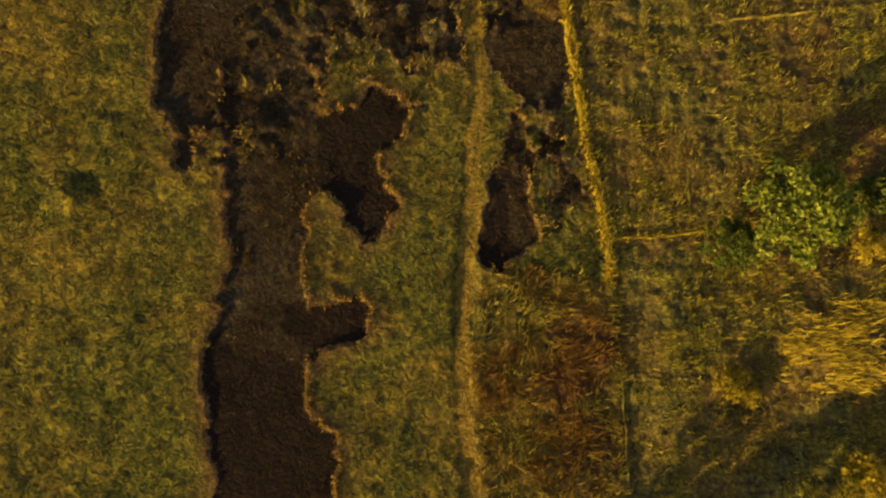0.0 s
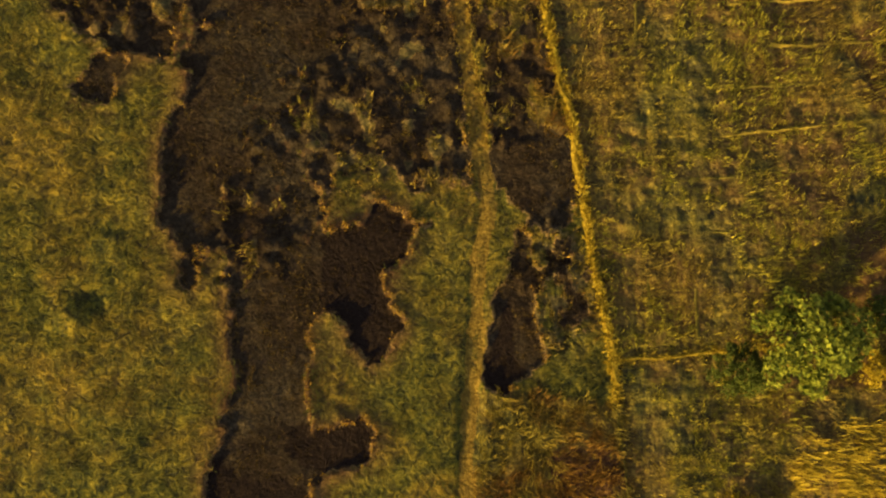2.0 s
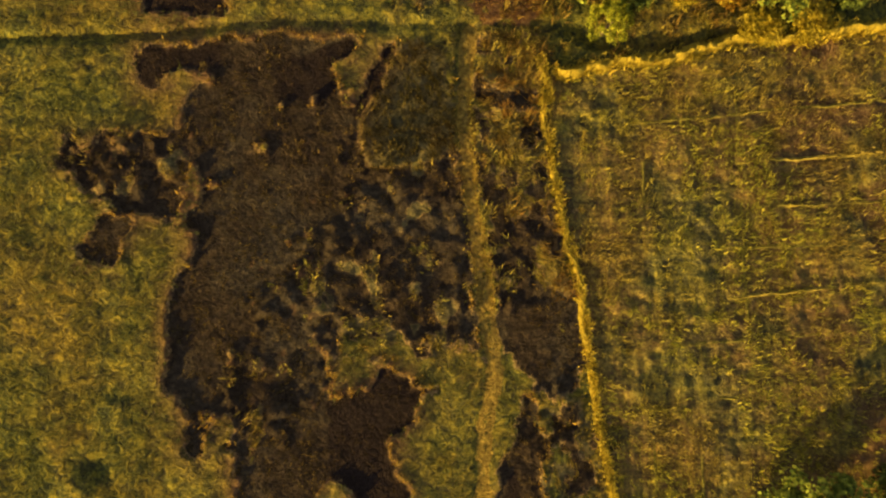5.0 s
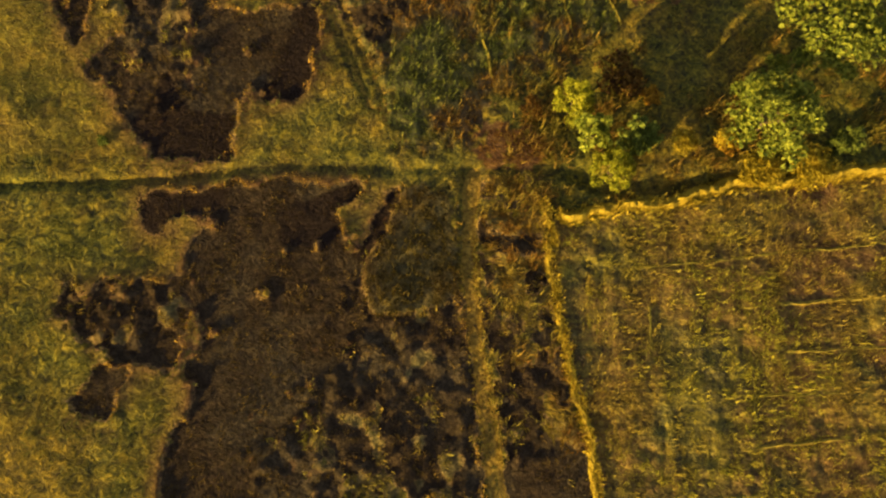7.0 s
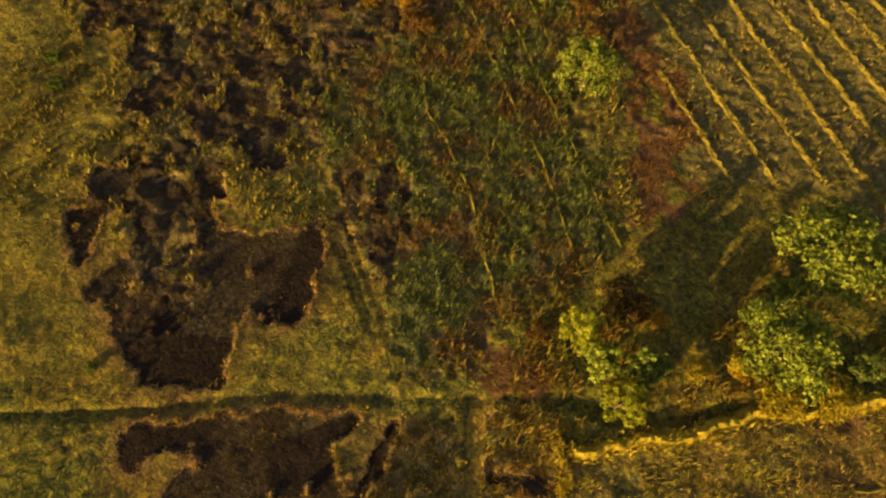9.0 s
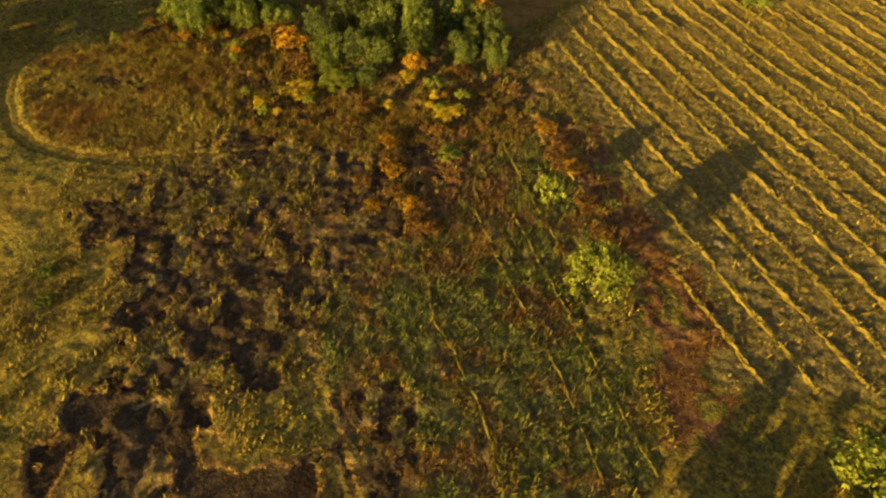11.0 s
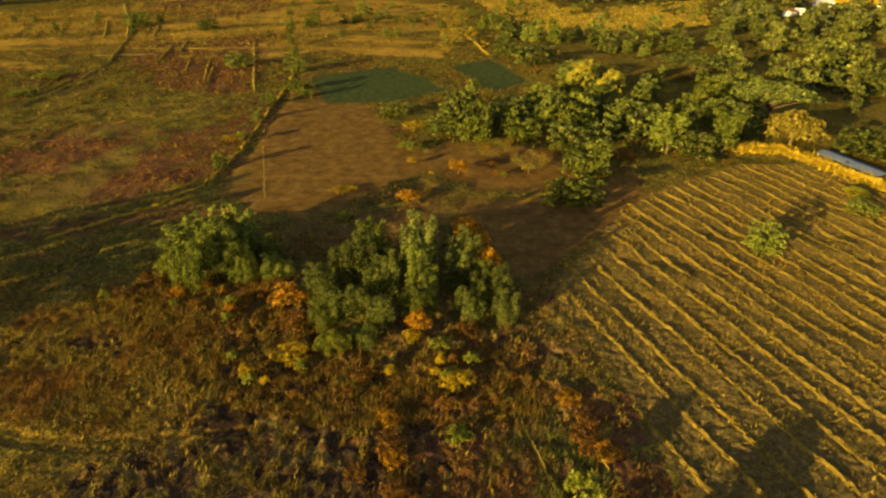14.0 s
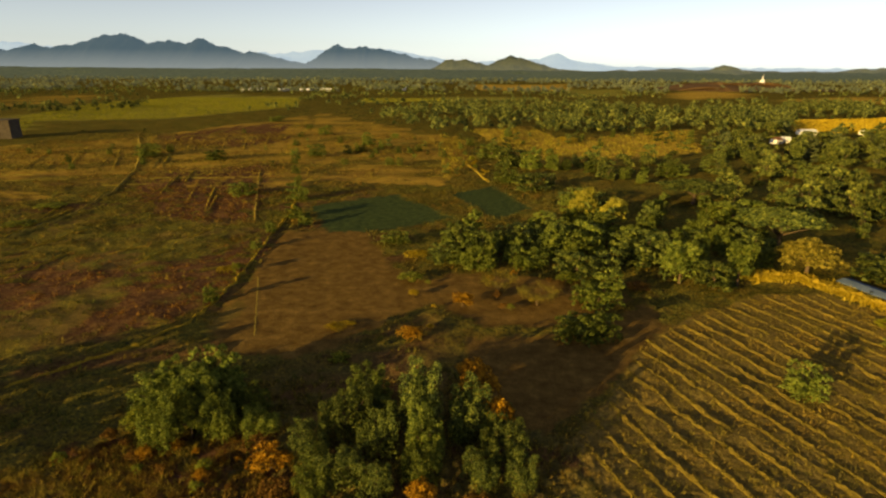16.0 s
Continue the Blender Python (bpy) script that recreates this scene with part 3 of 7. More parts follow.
field('rough', (-45.6, 112.8), (-53.7, 119.3), (-55.9, 125.6), (-48.7, 127.9), (-35.9, 132.9), (-39.5, 153.9), (-30, 157.7), (-15.6, 150.8), (-0.5, 144.5), (-4.2, 122.7), (-13.3, 116.5), (-13.7, 106.2), (-16.3, 96.4), (-39.3, 96.5))
field('crop', (-15.1, 92.2), (-15.8, 107.7), (-8.2, 113.1), (4.6, 109.4), (14.5, 102.8), (19, 94.8), (20.3, 82.8), (13, 76.9), (5.7, 74.8), (2.3, 67.7), (-5, 66.4), (-7.1, 73.9))
field('crop', (-1.8, 122.7), (9.4, 146.2), (17.1, 133.4), (21.6, 114.8), (14.7, 103.3), (4.6, 96.4), (-11.4, 96.4), (-13.7, 106.2))
field('net', (-64.1, 351), (-24.8, 376.2), (2.7, 330.2), (-24.8, 307.7), (-46.9, 306))
field('net', (4.1, 376.5), (26.5, 398.6), (39.8, 346.1), (22.1, 327.4))
field('tussock', (3.2, 58.8), (4.2, 49.2), (4.8, 41), (5.4, 36.7), (6, 34.9), (10.9, 34.3), (14, 35), (13.4, 38), (12.5, 43), (11.3, 49.3), (10.4, 55.1), (10.1, 59))
field('tussock', (3.2, 64.5), (10.6, 64.6), (10.6, 55.4), (11.7, 49.8), (12.4, 43.8), (13.5, 39.1), (14.5, 34.6), (6.2, 34.6), (4.5, 40.3), (3.4, 46.1), (2.8, 52.2), (3.4, 56.7), (2.7, 61.2))
field('tussock', (-69.5, 139.4), (-76.8, 150.3), (-80.2, 161.2), (-69.4, 172), (-57.7, 167.9), (-43.9, 162), (-39, 151), (-39.3, 144.4), (-37.4, 137), (-46.1, 135.5), (-59.5, 135.3))
field('rough', (-63, 159.6), (-59.6, 160.7), (-54.7, 158.9), (-53.1, 152.5), (-53.9, 150.4), (-57.2, 152.4), (-60.5, 155.9))
field('rough', (-69.9, 158.5), (-67.2, 159.5), (-64.5, 156.7), (-63, 150.5), (-65.1, 149.6), (-68.3, 153.9))
field('rough', (-46.6, 172.6), (-27.4, 168.7), (-19.1, 155), (-16.1, 144.8), (-18.9, 135.9), (-28.6, 138.6), (-36.3, 139.9), (-40.2, 147.6), (-40.8, 158.2))
field('rough', (-50.4, 130.1), (-45.4, 133.4), (-36.7, 134.2), (-18.9, 135.9), (-14.8, 130.6), (-17.1, 121.1), (-23.7, 112.8), (-31.2, 112.8), (-40, 116.6), (-46.5, 121.9))
field('bare', (-56.6, 124.6), (-51, 125.1), (-49.7, 120.7), (-51.4, 118.1), (-53, 115.5), (-52.8, 119.6))
field('bare', (-46.2, 115.6), (-43.9, 115.8), (-42.4, 112.7), (-44.8, 112.7))
field('bare', (-42.8, 111.3), (-41.4, 111.8), (-38.3, 109.1), (-36.4, 105.7), (-37, 102.1), (-38.4, 103.2), (-40.3, 105.6), (-41.9, 107.3))
field('bare', (-40.1, 155.4), (-31.6, 154.7), (-28, 146.2), (-31, 141.5), (-36.1, 142.9))
field('tussock', (3.6, 7.5), (19.3, 6.5), (19.6, -9), (20.3, -24), (3.6, -24), (2.9, -8), (2.7, 0))
field('rust', (-68, 174), (-64, 162), (-44, 150), (-22, 138), (-14, 128), (-8, 116), (2, 118), (6, 136), (14, 142), (12, 160), (-8, 152), (-34, 168), (-40, 176))
field('rust', (11.5, 2.6), (19.1, 1.5), (19.9, -11.1), (16.3, -14.3), (11.3, -8.8))
field('rust', (3.7, 73.4), (6.2, 71.5), (11.5, 67.8), (10.7, 65.4), (2.9, 66.5))
field('rust', (25.3, 114.4), (31.8, 113.5), (34.5, 97.9), (27.9, 86.8), (22.3, 86.7))
field('rust', (-16.2, 129.4), (-4.4, 146.1), (9.1, 143.1), (-1.1, 116.6), (-8.8, 118.5))
field('rust', (15.4, 146.3), (24, 140.4), (29.8, 116.7), (24.4, 113.9), (16.9, 132.1))
field('rust', (-136.7, 247), (-134.3, 275.2), (-115.7, 285.7), (-102.6, 257.8), (-110.9, 229.3), (-130.5, 237.7))
field('rust', (-96, 247.5), (-89, 269.7), (-68.4, 301.8), (-62.2, 270.1), (-68.5, 247.8), (-70.5, 225.7), (-90.7, 214.5), (-91.2, 233.7))
field('rust', (-264.2, 636.2), (-179.4, 787.2), (-133.1, 596.6), (-162.7, 551.6), (-216, 550.4))
field('rust', (-176.8, 430.5), (-114.5, 473.6), (-88.9, 369.1), (-118.2, 345.1), (-155.6, 368.5))
field('rust', (-155.6, 368.5), (-172.1, 450.5), (-118.7, 462.1), (-81.3, 325), (-94.7, 315.9), (-119.1, 329.6))
field('rust', (-138.5, 248.8), (-133.2, 265.6), (-117.3, 285.7), (-103.2, 272.4), (-100.3, 249.4), (-120.3, 247.4), (-112.2, 227.6), (-130.2, 236))
field('rust', (-92.6, 220), (-90.7, 246.2), (-86.7, 256.8), (-80.2, 286.5), (-68.8, 296.8), (-69.5, 268.9), (-70.1, 240), (-72.5, 228.2), (-79.6, 220.1), (-92.1, 215.1))
field('tan', (2, 213.5), (27.2, 216.5), (54.5, 233.9), (53.6, 219.6), (27.9, 188.5), (14.3, 175.7), (7.8, 180.9), (3.8, 199.9))
field('tan', (-65, 305.9), (-34, 310.8), (-17.4, 264.7), (-0.8, 241.4), (-28.2, 209.9), (-38, 203.6), (-49.2, 205.1), (-61.9, 218.3), (-61.6, 247.9))
field('tan', (-4, 233), (6, 221), (28, 219), (52, 238), (42, 251), (20, 258), (0, 259), (-14, 246))
field('yel', (434.6, 813.3), (599.4, 862.4), (688.7, 849), (520.6, 660), (455.3, 673.3), (367.5, 670.5))
field('gold', (35.6, 0.2), (38.5, 3.9), (43, 4.6), (50.7, 4.3), (50, -4.6), (40.1, -5), (35.9, -3))
field('lush', (-403.6, 656), (-471.4, 774.8), (-334.2, 819.7), (-231.3, 1037.8), (-289.4, 1364), (-507.8, 1449), (-592.9, 1086.6), (-509.2, 773.2))
field('lush', (-128, 1169.1), (200.6, 1270.4), (237.4, 1411.6), (-157.6, 1328))
field('lush', (-119.6, 221.5), (-110.9, 229.3), (-107.9, 247.3), (-97.2, 257.9), (-91.6, 238.1), (-94, 218), (-100.3, 204.8), (-106.3, 201.8))
field('lush', (-152.7, 296.1), (-128.7, 313.2), (-94.5, 328), (-72.8, 318.9), (-84.6, 297.5), (-103.4, 263.5), (-125.4, 263.2), (-143.9, 275.1))
field('lush', (-169.5, 295.8), (-166.1, 326.2), (-147.1, 326.7), (-150.1, 285.1), (-151.3, 268.7))
field('lush', (-69.2, 218.2), (-58.9, 238.4), (-54.6, 229), (-61.5, 213))
field('lush', (379.5, 1828.6), (583.8, 1946.9), (452.5, 1485.3), (302.4, 1417.4))
field('dry', (-97.3, 499), (-172.1, 921), (-92.4, 790.9), (21.7, 621.9), (18.5, 475.9), (-1.5, 398.3), (-72.5, 413.9))
field('dry', (31.2, 697.4), (101.8, 729.8), (111.7, 603.1), (267.3, 705.5), (202.7, 533.9), (110.9, 489.8), (66.5, 465))
field('dry', (-224.9, 550.2), (-138, 596.4), (-110, 485.9), (-140.6, 461.7), (-180.5, 461.1))
field('dry', (-295.8, 483.7), (-242.2, 526.9), (-190.7, 444.3), (-182.2, 378), (-207.2, 351.8))
field('dry', (-347.3, 547.3), (-270.3, 626.8), (-177.3, 871), (-82.9, 560.4), (-73.8, 390), (-148.6, 396.8), (-224.7, 449.7), (-238.7, 395.8))
field('dry', (-848.7, 1246.9), (-859.7, 1502.1), (-629.4, 1167.2), (-636.2, 950.4))
field('dry', (127.4, 2367.3), (511.2, 2431.3), (396.7, 1830.7), (127.3, 1797.9))
field('dry', (614.8, 1659.3), (915.6, 1893.9), (720.8, 1455.2), (495.7, 1293.8))
field('dry', (785, 1385), (1064, 1486.2), (880.5, 1243), (668.8, 1173.9))
CART_TRACK = [(4.3, -19.7), (4.1, -15.4), (3.4, -5.3), (3.1, 0.4), (3.9, 9.7), (4.6, 21.2), (5.6, 27.4), (4.6, 33.1), (4.8, 33.6), (3.9, 39.2), (2.6, 49.2), (1.9, 57.6), (2.8, 51.3), (2.2, 57.4), (2.5, 61.9), (2.8, 64.4)]
DITCH = [(-75, 62.4), (-56.7, 62.5), (-49.5, 62.8), (-37.3, 63.2), (-30.5, 63.8), (-24.5, 64.6), (-18.8, 65.2), (-12.3, 65.4), (-6.1, 65.0), (3.3, 65.1), (13.1, 65.0), (19.4, 63.0), (25.9, 63.0), (32.6, 64.4)]
LONG_BUND = [(19.9, -14.4), (19.7, -8.8), (19.4, -0.9), (18.7, 6.1), (18.3, 11.5), (17.2, 16.9), (16.2, 23.1), (15.4, 29.4), (15.1, 33.8), (14, 38.7), (12.8, 43), (11.8, 50), (10.7, 57.1), (11.8, 56.3), (11.1, 59.4), (10.3, 62)]
CROSS_BUND = [(18.5, 10.6), (23, 10.9), (29.1, 11.6), (38.2, 12.4)]
YELLOW_BUND = [(12.2, 59.4), (19.3, 60.8), (25.8, 61.5), (31.9, 63.6), (39.2, 64.2), (50.6, 65.6), (59.7, 66.9)]
CANAL_BANK = [(-78.5, 397.5), (-69.4, 340), (-68.3, 307.5), (-65.8, 266.9), (-65.5, 242.4), (-67.4, 221.6), (-77.9, 206.7), (-92.2, 191.3)]
FAR_BANK = [(-282.4, 635.6), (-225.9, 524.8), (-193.2, 450.1), (-171, 381.8), (-162.9, 334.3), (-164.4, 292)]
SHORT_BANK = [(-115.6, 451.3), (-81.3, 325)]
LOOP_TRACK = [(-82.8, 160.6), (-79, 149.9), (-74.3, 142.1), (-68.5, 137.2), (-61, 134.6), (-50.3, 133.6), (-42, 134.1), (-34.2, 135.5), (-29, 136.3)]
RUTS = [(-21.1, 100.8), (-17.3, 93), (-14.8, 88.1), (-12.2, 82.1), (-8.4, 73.2)]
FIELD_EDGE = [(92.8, 255), (107.7, 255.2), (113, 242.6), (121.2, 225.4), (130.2, 210.9)]
SHED_LINE = [(113.9, 250), (117.2, 235.8), (121.2, 225.4)]
YELLOW_STRIP = [(13.3, 488.1), (20.8, 453.4), (25.7, 406.7)]
FAR_TICKS = [
    [(-167.6, 294.7), (-169.1, 347.3)],
    [(-149.8, 278.9), (-141.7, 313.5)],
    [(-118.5, 277.3), (-107.9, 291)],
    [(-100.8, 291.1), (-91.5, 316.6)],
    [(-169.6, 318.3), (-178.9, 353.8)],
    [(-262.1, 446), (-282.1, 499.3)],
    [(-248.4, 446.3), (-261, 478)],
    [(-241.5, 465.1), (-269, 524.1)],
    [(-144.9, 376.2), (-158, 431.4)],
    [(-124.2, 361.5), (-133.3, 392.9)],
    [(-105.3, 335.7), (-115.5, 376.7)],
    [(-136.3, 252.9), (-133.2, 265.2), (-131.8, 282.8)],
    [(-104.2, 268.6), (-96.7, 287)],
    [(-238.1, 614.5), (-206.3, 531.3), (-179.3, 454.6)],
    [(-229.3, 628), (-186, 511)],
    [(-210.9, 611), (-180.5, 516.9)],
    [(-193.9, 615.8), (-162.7, 511.5)],
    [(-175.2, 616.3), (-152.1, 532.5)],
    [(-163.7, 648.8), (-141.2, 552.1)],
    [(-253.5, 549.5), (-207.2, 449.9)],
    [(-271.8, 523.8), (-239.8, 460.2)],
    [(-282.2, 500.9), (-262.9, 449.1)],
    [(-156.3, 450.7), (-144.3, 404.7)],
    [(-124.3, 397), (-106.5, 334.6)],
]

# ---- the ground: one sheet to the horizon ----
ROW_FIELD = [(30, 93), (29, 119), (24, 150), (18, 172), (30, 188), (46, 213), (64, 227), (89, 241), (108, 240), (125, 212), (165, 190), (165, 60), (60, 70), (50, 92)]
CANAL_BED = [(x + 3.5, y - 1.5) for x, y in CANAL_BANK] + [(-118, 168), (-150, 150)]

def line_distance(x, y, line):
    best = np.full(x.shape, 1e9)
    for (x0, y0), (x1, y1) in zip(line[:-1], line[1:]):
        dx, dy = x1 - x0, y1 - y0
        t = np.clip(((x - x0) * dx + (y - y0) * dy) / (dx * dx + dy * dy), 0, 1)
        best = np.minimum(best, np.hypot(x - x0 - t * dx, y - y0 - t * dy))
    return best


def near_line(x, y, line, reach):
    """Distance to a line, worked out only where it can be under reach."""
    p = np.array(line)
    d = np.full(x.shape, 1e9)
    k = (x > p[:, 0].min() - reach) & (x < p[:, 0].max() + reach) & (y > p[:, 1].min() - reach) & (y < p[:, 1].max() + reach)
    d[k] = line_distance(x[k], y[k], line)
    return d


def zones(x, y):
    """Which kind of field lies at each place: ragged outlines."""
    far = np.clip(np.hypot(x, y - 60) / 150, 0, 4)
    wx = x + (fbm(x / 3.1, y / 3.1, 3) - 0.5) * (0.5 + 3 * far) + (fbm(x / 0.9, y / 0.9, 5, 2) - 0.5) * 1.5
    wy = y + (fbm(x / 3.1, y / 3.1, 4) - 0.5) * (0.5 + 3 * far) + (fbm(x / 0.9, y / 0.9, 6, 2) - 0.5) * 1.5
    z = {}
    for kind, outline in FIELDS:
        p = np.array(outline)
        k = (x > p[:, 0].min() - 6) & (x < p[:, 0].max() + 6) & (y > p[:, 1].min() - 6) & (y < p[:, 1].max() + 6)
        m = z.setdefault(kind, np.zeros(x.shape, bool))
        s = {"rough": 4.0, "crop": 1.5, "rust": 2.0}.get(kind, 0.0)
        m[k] |= inside(wx[k] + s * (wx[k] - x[k]), wy[k] + s * (wy[k] - y[k]), outline)
    # islets of grass in the bare soil
    b = z["bare"]
    b &= ~((fbm(x / 1.8, y / 1.8, 21) > 0.80) & (y > 32) & (y < 150))
    z["rust"] &= fbm(x / 4, y / 4, 22) > np.where(y < 10, 0.52, 0.37)
    lumps = 0.65 * fbm(x / 1.5, y / 2.1, 31, 3) + 0.35 * fbm(x / 4, y / 4, 32, 2)
    b[:] = np.where(z["rough"], lumps < np.where(b, 0.58, np.where(y > 66, 0.495, 0.485)), b)
    b &= ~(z["stand"] | z["leafy"])
    z["rough"] &= ~z["leafy"]
    z["crop"] |= z["leafy"]
    z["rough"] |= z["stand"]
    return z


def axis(*pieces):
    out = []
    for a, b, step, grow in pieces:
        v, s = a, step
        while v < b:
            out.append(v)
            v += s
            s *= grow
    return np.array(out)


def mirror_axis(start, end, step, grow):
    return -axis((start, end, step, grow))[::-1]


class Sheet:
    """One grid of the ground: its heights and what grows where."""

    def __init__(self, gx, gy):
        self.gx, self.gy = gx, gy
        GX, GY = np.meshgrid(gx, gy)
        X, Y = self.x, self.y = GX.ravel(), GY.ravel()
        Z = zones(X, Y)
        bare, crop, tan, net, rough = Z["bare"], Z["crop"], Z["tan"], Z["net"], Z["rough"]
        fade = np.clip(1 - (np.abs(X) - 150) / 200, 0, 1) * np.clip(1 - (Y - 350) / 200, 0, 1)
        broken = np.clip((Y - 84) / 22, 0, 1) * np.clip((28 - X) / 12, 0, 1) * np.clip((215 - Y) / 20, 0, 1) * np.clip((X + 50) / 14, 0.15, 1)
        bund_x = np.interp(Y, [p[1] for p in LONG_BUND], [p[0] for p in LONG_BUND])
        side_y = np.interp(X, [p[0] for p in YELLOW_BUND], [p[1] for p in YELLOW_BUND])
        fallow = (X > bund_x) & (Y < side_y) & (Y > -60) & (X < 130)
        lumpy = fbm(X / 1.05, Y / 1.05, 8, 2) - 0.5
        # grass in lodged tufts: short ridges that turn from place to place
        turn = 6.28 * fbm(X / 9, Y / 9, 24)
        comb = fbm((X * np.cos(turn) + Y * np.sin(turn)) / 0.55, (Y * np.cos(turn) - X * np.sin(turn)) / 1.7, 25, 2) - 0.5
        h = 0.17 + ((0.20 + 0.16 * broken) * lumpy + 0.17 * comb) * fade + 0.75 * (fbm(X / 7, Y / 7, 9) - 0.5) + 1.2 * (fbm(X / 60, Y / 60, 10) - 0.5) * np.clip((Y - 160) / 200, 0, 1)
        h += (0.9 * (fbm(X / 5, Y / 4, 20, 2) - 0.5) + 0.5 * (fbm((X + 0.5 * Y) / 14, (Y - 0.5 * X) / 5, 89, 2) - 0.5)) * np.clip((Y - 165) / 15, 0, 1) * np.clip((520 - Y) / 150, 0, 1)
        # old paddies: low bunds and furrows that run aslant over the western land
        west = np.clip((Y - 172) / 12, 0, 1) * np.clip((480 - Y) / 120, 0, 1) * np.clip((6 - X - 0.1 * (Y - 172)) / 12, 0, 1)
        slant_u, slant_v = X + 0.30 * Y, Y - 0.30 * X
        terrace = fbm(slant_u / 30, slant_v / 10, 121, 3)
        h += west * (0.55 * np.exp(-((terrace - 0.5) / 0.022) ** 2) + 0.5 * (fbm(slant_u / 9, slant_v / 2.6, 122, 2) - 0.5))
        weave = 0.22 * (fbm(X / 7 + 0.15 * Y, Y / 2.0 + 0.6 * fbm(X / 6, Y / 6, 35), 33, 2) - 0.5) + 0.22 * (fbm(X / 1.7 + 0.6 * fbm(X / 6, Y / 6, 36), Y / 8, 34, 2) - 0.5)
        h = np.where(fallow & ~bare, h + weave * np.clip((Y - 4) / 10, 0, 1) + 0.34 * (fbm(X / 0.8, Y / 0.8, 26, 2) - 0.5), h)
        h = np.where(fallow & (Y < 12), h + 0.55 * (fbm(X / 2.6, Y / 14, 29, 2) - 0.5), h)
        h = np.where(Z["tussock"] & ~bare, h + 0.62 * (fbm(X / 1.1, Y / 1.1, 30, 2) - 0.5), h)
        h = np.where(Z["rust"] & ~bare & (Y > 100) & (Y < 180), h + 0.7 * (fbm(X / 1.3, Y / 1.3, 86, 2) - 0.5), h)
        h += 0.42 * broken * np.clip((0.7 * fbm(X / 1.5, Y / 1.9, 92, 2) + 0.3 * fbm(X / 5, Y / 5, 93, 2) - 0.47) * 9, 0, 1) * ~(bare | tan)
        h = np.where(crop, 0.10 + 0.80 * (fbm(X / 1.0, Y / 1.3, 11, 2) - 0.5), h)
        clods = fbm(X / 1.5, Y / 1.5, 17, 3) - 0.5
        h = np.where(rough, 0.12 + 1.15 * clods * (0.6 + 0.8 * fbm(X / 6, Y / 6, 27)), h)
        h = np.where(Z["stand"], 0.30 + 0.30 * (fbm(X / 0.8, Y / 0.8, 91, 2) - 0.5), h)
        h = np.where(bare & ~rough, -0.03 + 0.16 * (fbm(X / 1.1, Y / 1.1, 12) - 0.5) + 0.25 * np.maximum(fbm(X / 0.7, Y / 0.7, 28, 2) - 0.66, 0), h)
        h = np.where(tan & ~bare, 0.02 + 0.16 * (fbm(X / 2, Y / 2, 13) - 0.5), h)
        h = np.where(tan & ~bare & (Y < 330), h + 0.035 * np.sin((X * 0.93 - Y * 0.36) * 2.4), h)
        h = np.where(net, 0.05 + 0.035 * np.sin((X * 0.92 + Y * 0.38) * 2.1), h)
        h += np.where(~bare & ~rough & (Y < 150), 0.30 * self.soften(bare, 3), 0) * (0.4 + 1.2 * fbm(X / 1.5, Y / 1.5, 16))   # grass stands taller round burnt soil
        d_track = near_line(X, Y, CART_TRACK, 4) + (fbm(X / 2, Y / 2, 14) - 0.5) * 0.9
        w_track = np.clip(1.3 - d_track, 0, 0.9) / 0.9
        h = h * (1 - w_track) + w_track * (-0.02 + 0.10 * np.exp(-(d_track / 0.35) ** 2))
        h = np.where(inside(X, Y, ROW_FIELD), h + 0.40 * (fbm(X / 0.9, Y / 0.9, 19, 2) - 0.5), h)
        d_canal = near_line(X, Y, CANAL_BED, 14) + (fbm(X / 4, Y / 4, 18) - 0.5) * 2
        h -= 0.3 * np.exp(-(d_canal / 1.8) ** 2)
        d_loop = np.minimum(near_line(X, Y, LOOP_TRACK, 4), near_line(X, Y, RUTS, 4))
        w_loop = np.exp(-((d_loop - 0.95) / 0.5) ** 2)
        h = h * (1 - 0.8 * np.clip(1.6 - d_loop, 0, 1)) - 0.16 * w_loop
        h += 0.7 * np.exp(-((X + 37.6) ** 2 + (Y - 15) ** 2) / 3.2)     # an old ant hill
        d_ditch = near_line(X, Y, DITCH, 5) + (fbm(X / 1.5, Y / 1.5, 15) - 0.5) * 0.7
        h -= np.interp(X, [-30, -22, 0, 12, 16], [0.50, 0.30, 0.2, 0.3, 0.85]) * np.exp(-(d_ditch / np.where(X > 14, 1.0, 0.6)) ** 2)
        self.h = h
        bands = 0.8 * west * np.clip((0.7 * fbm(slant_u / 34, slant_v / 9, 123, 3) + 0.3 * fbm(X / 4, Y / 4, 124, 2) - 0.50) * 9, 0, 1)
        red_side = 0.75 * np.clip((X - 24) / 20, 0, 1) * np.clip((fbm(X / 7, Y / 5, 96) - 0.44) * 6, 0, 1) * (fallow & (X > 15) & (Y > 8))
        in_rows = inside(X, Y, ROW_FIELD)
        ember = 0.85 * np.clip((0.6 * fbm(X / 9, Y / 7, 94) + 0.4 * fbm(X / 2.5, Y / 2.5, 99) - 0.45) * 7, 0, 1) * ((X > -34) & (X < 25) & (Y > 112) & (Y < 172) & ~in_rows)
        dry = Z["dry"] * np.clip((fbm(X / 45, Y / 22, 95) - 0.34) * 5, np.where(X > 0, 0.6, 0.1), np.where(X > 0, 1.0, 0.9))
        wide_edge = np.clip(2.2 * self.soften(bare & ~rough, 36), 0, 1) * ~bare * (Y < 112) * (X < 3)
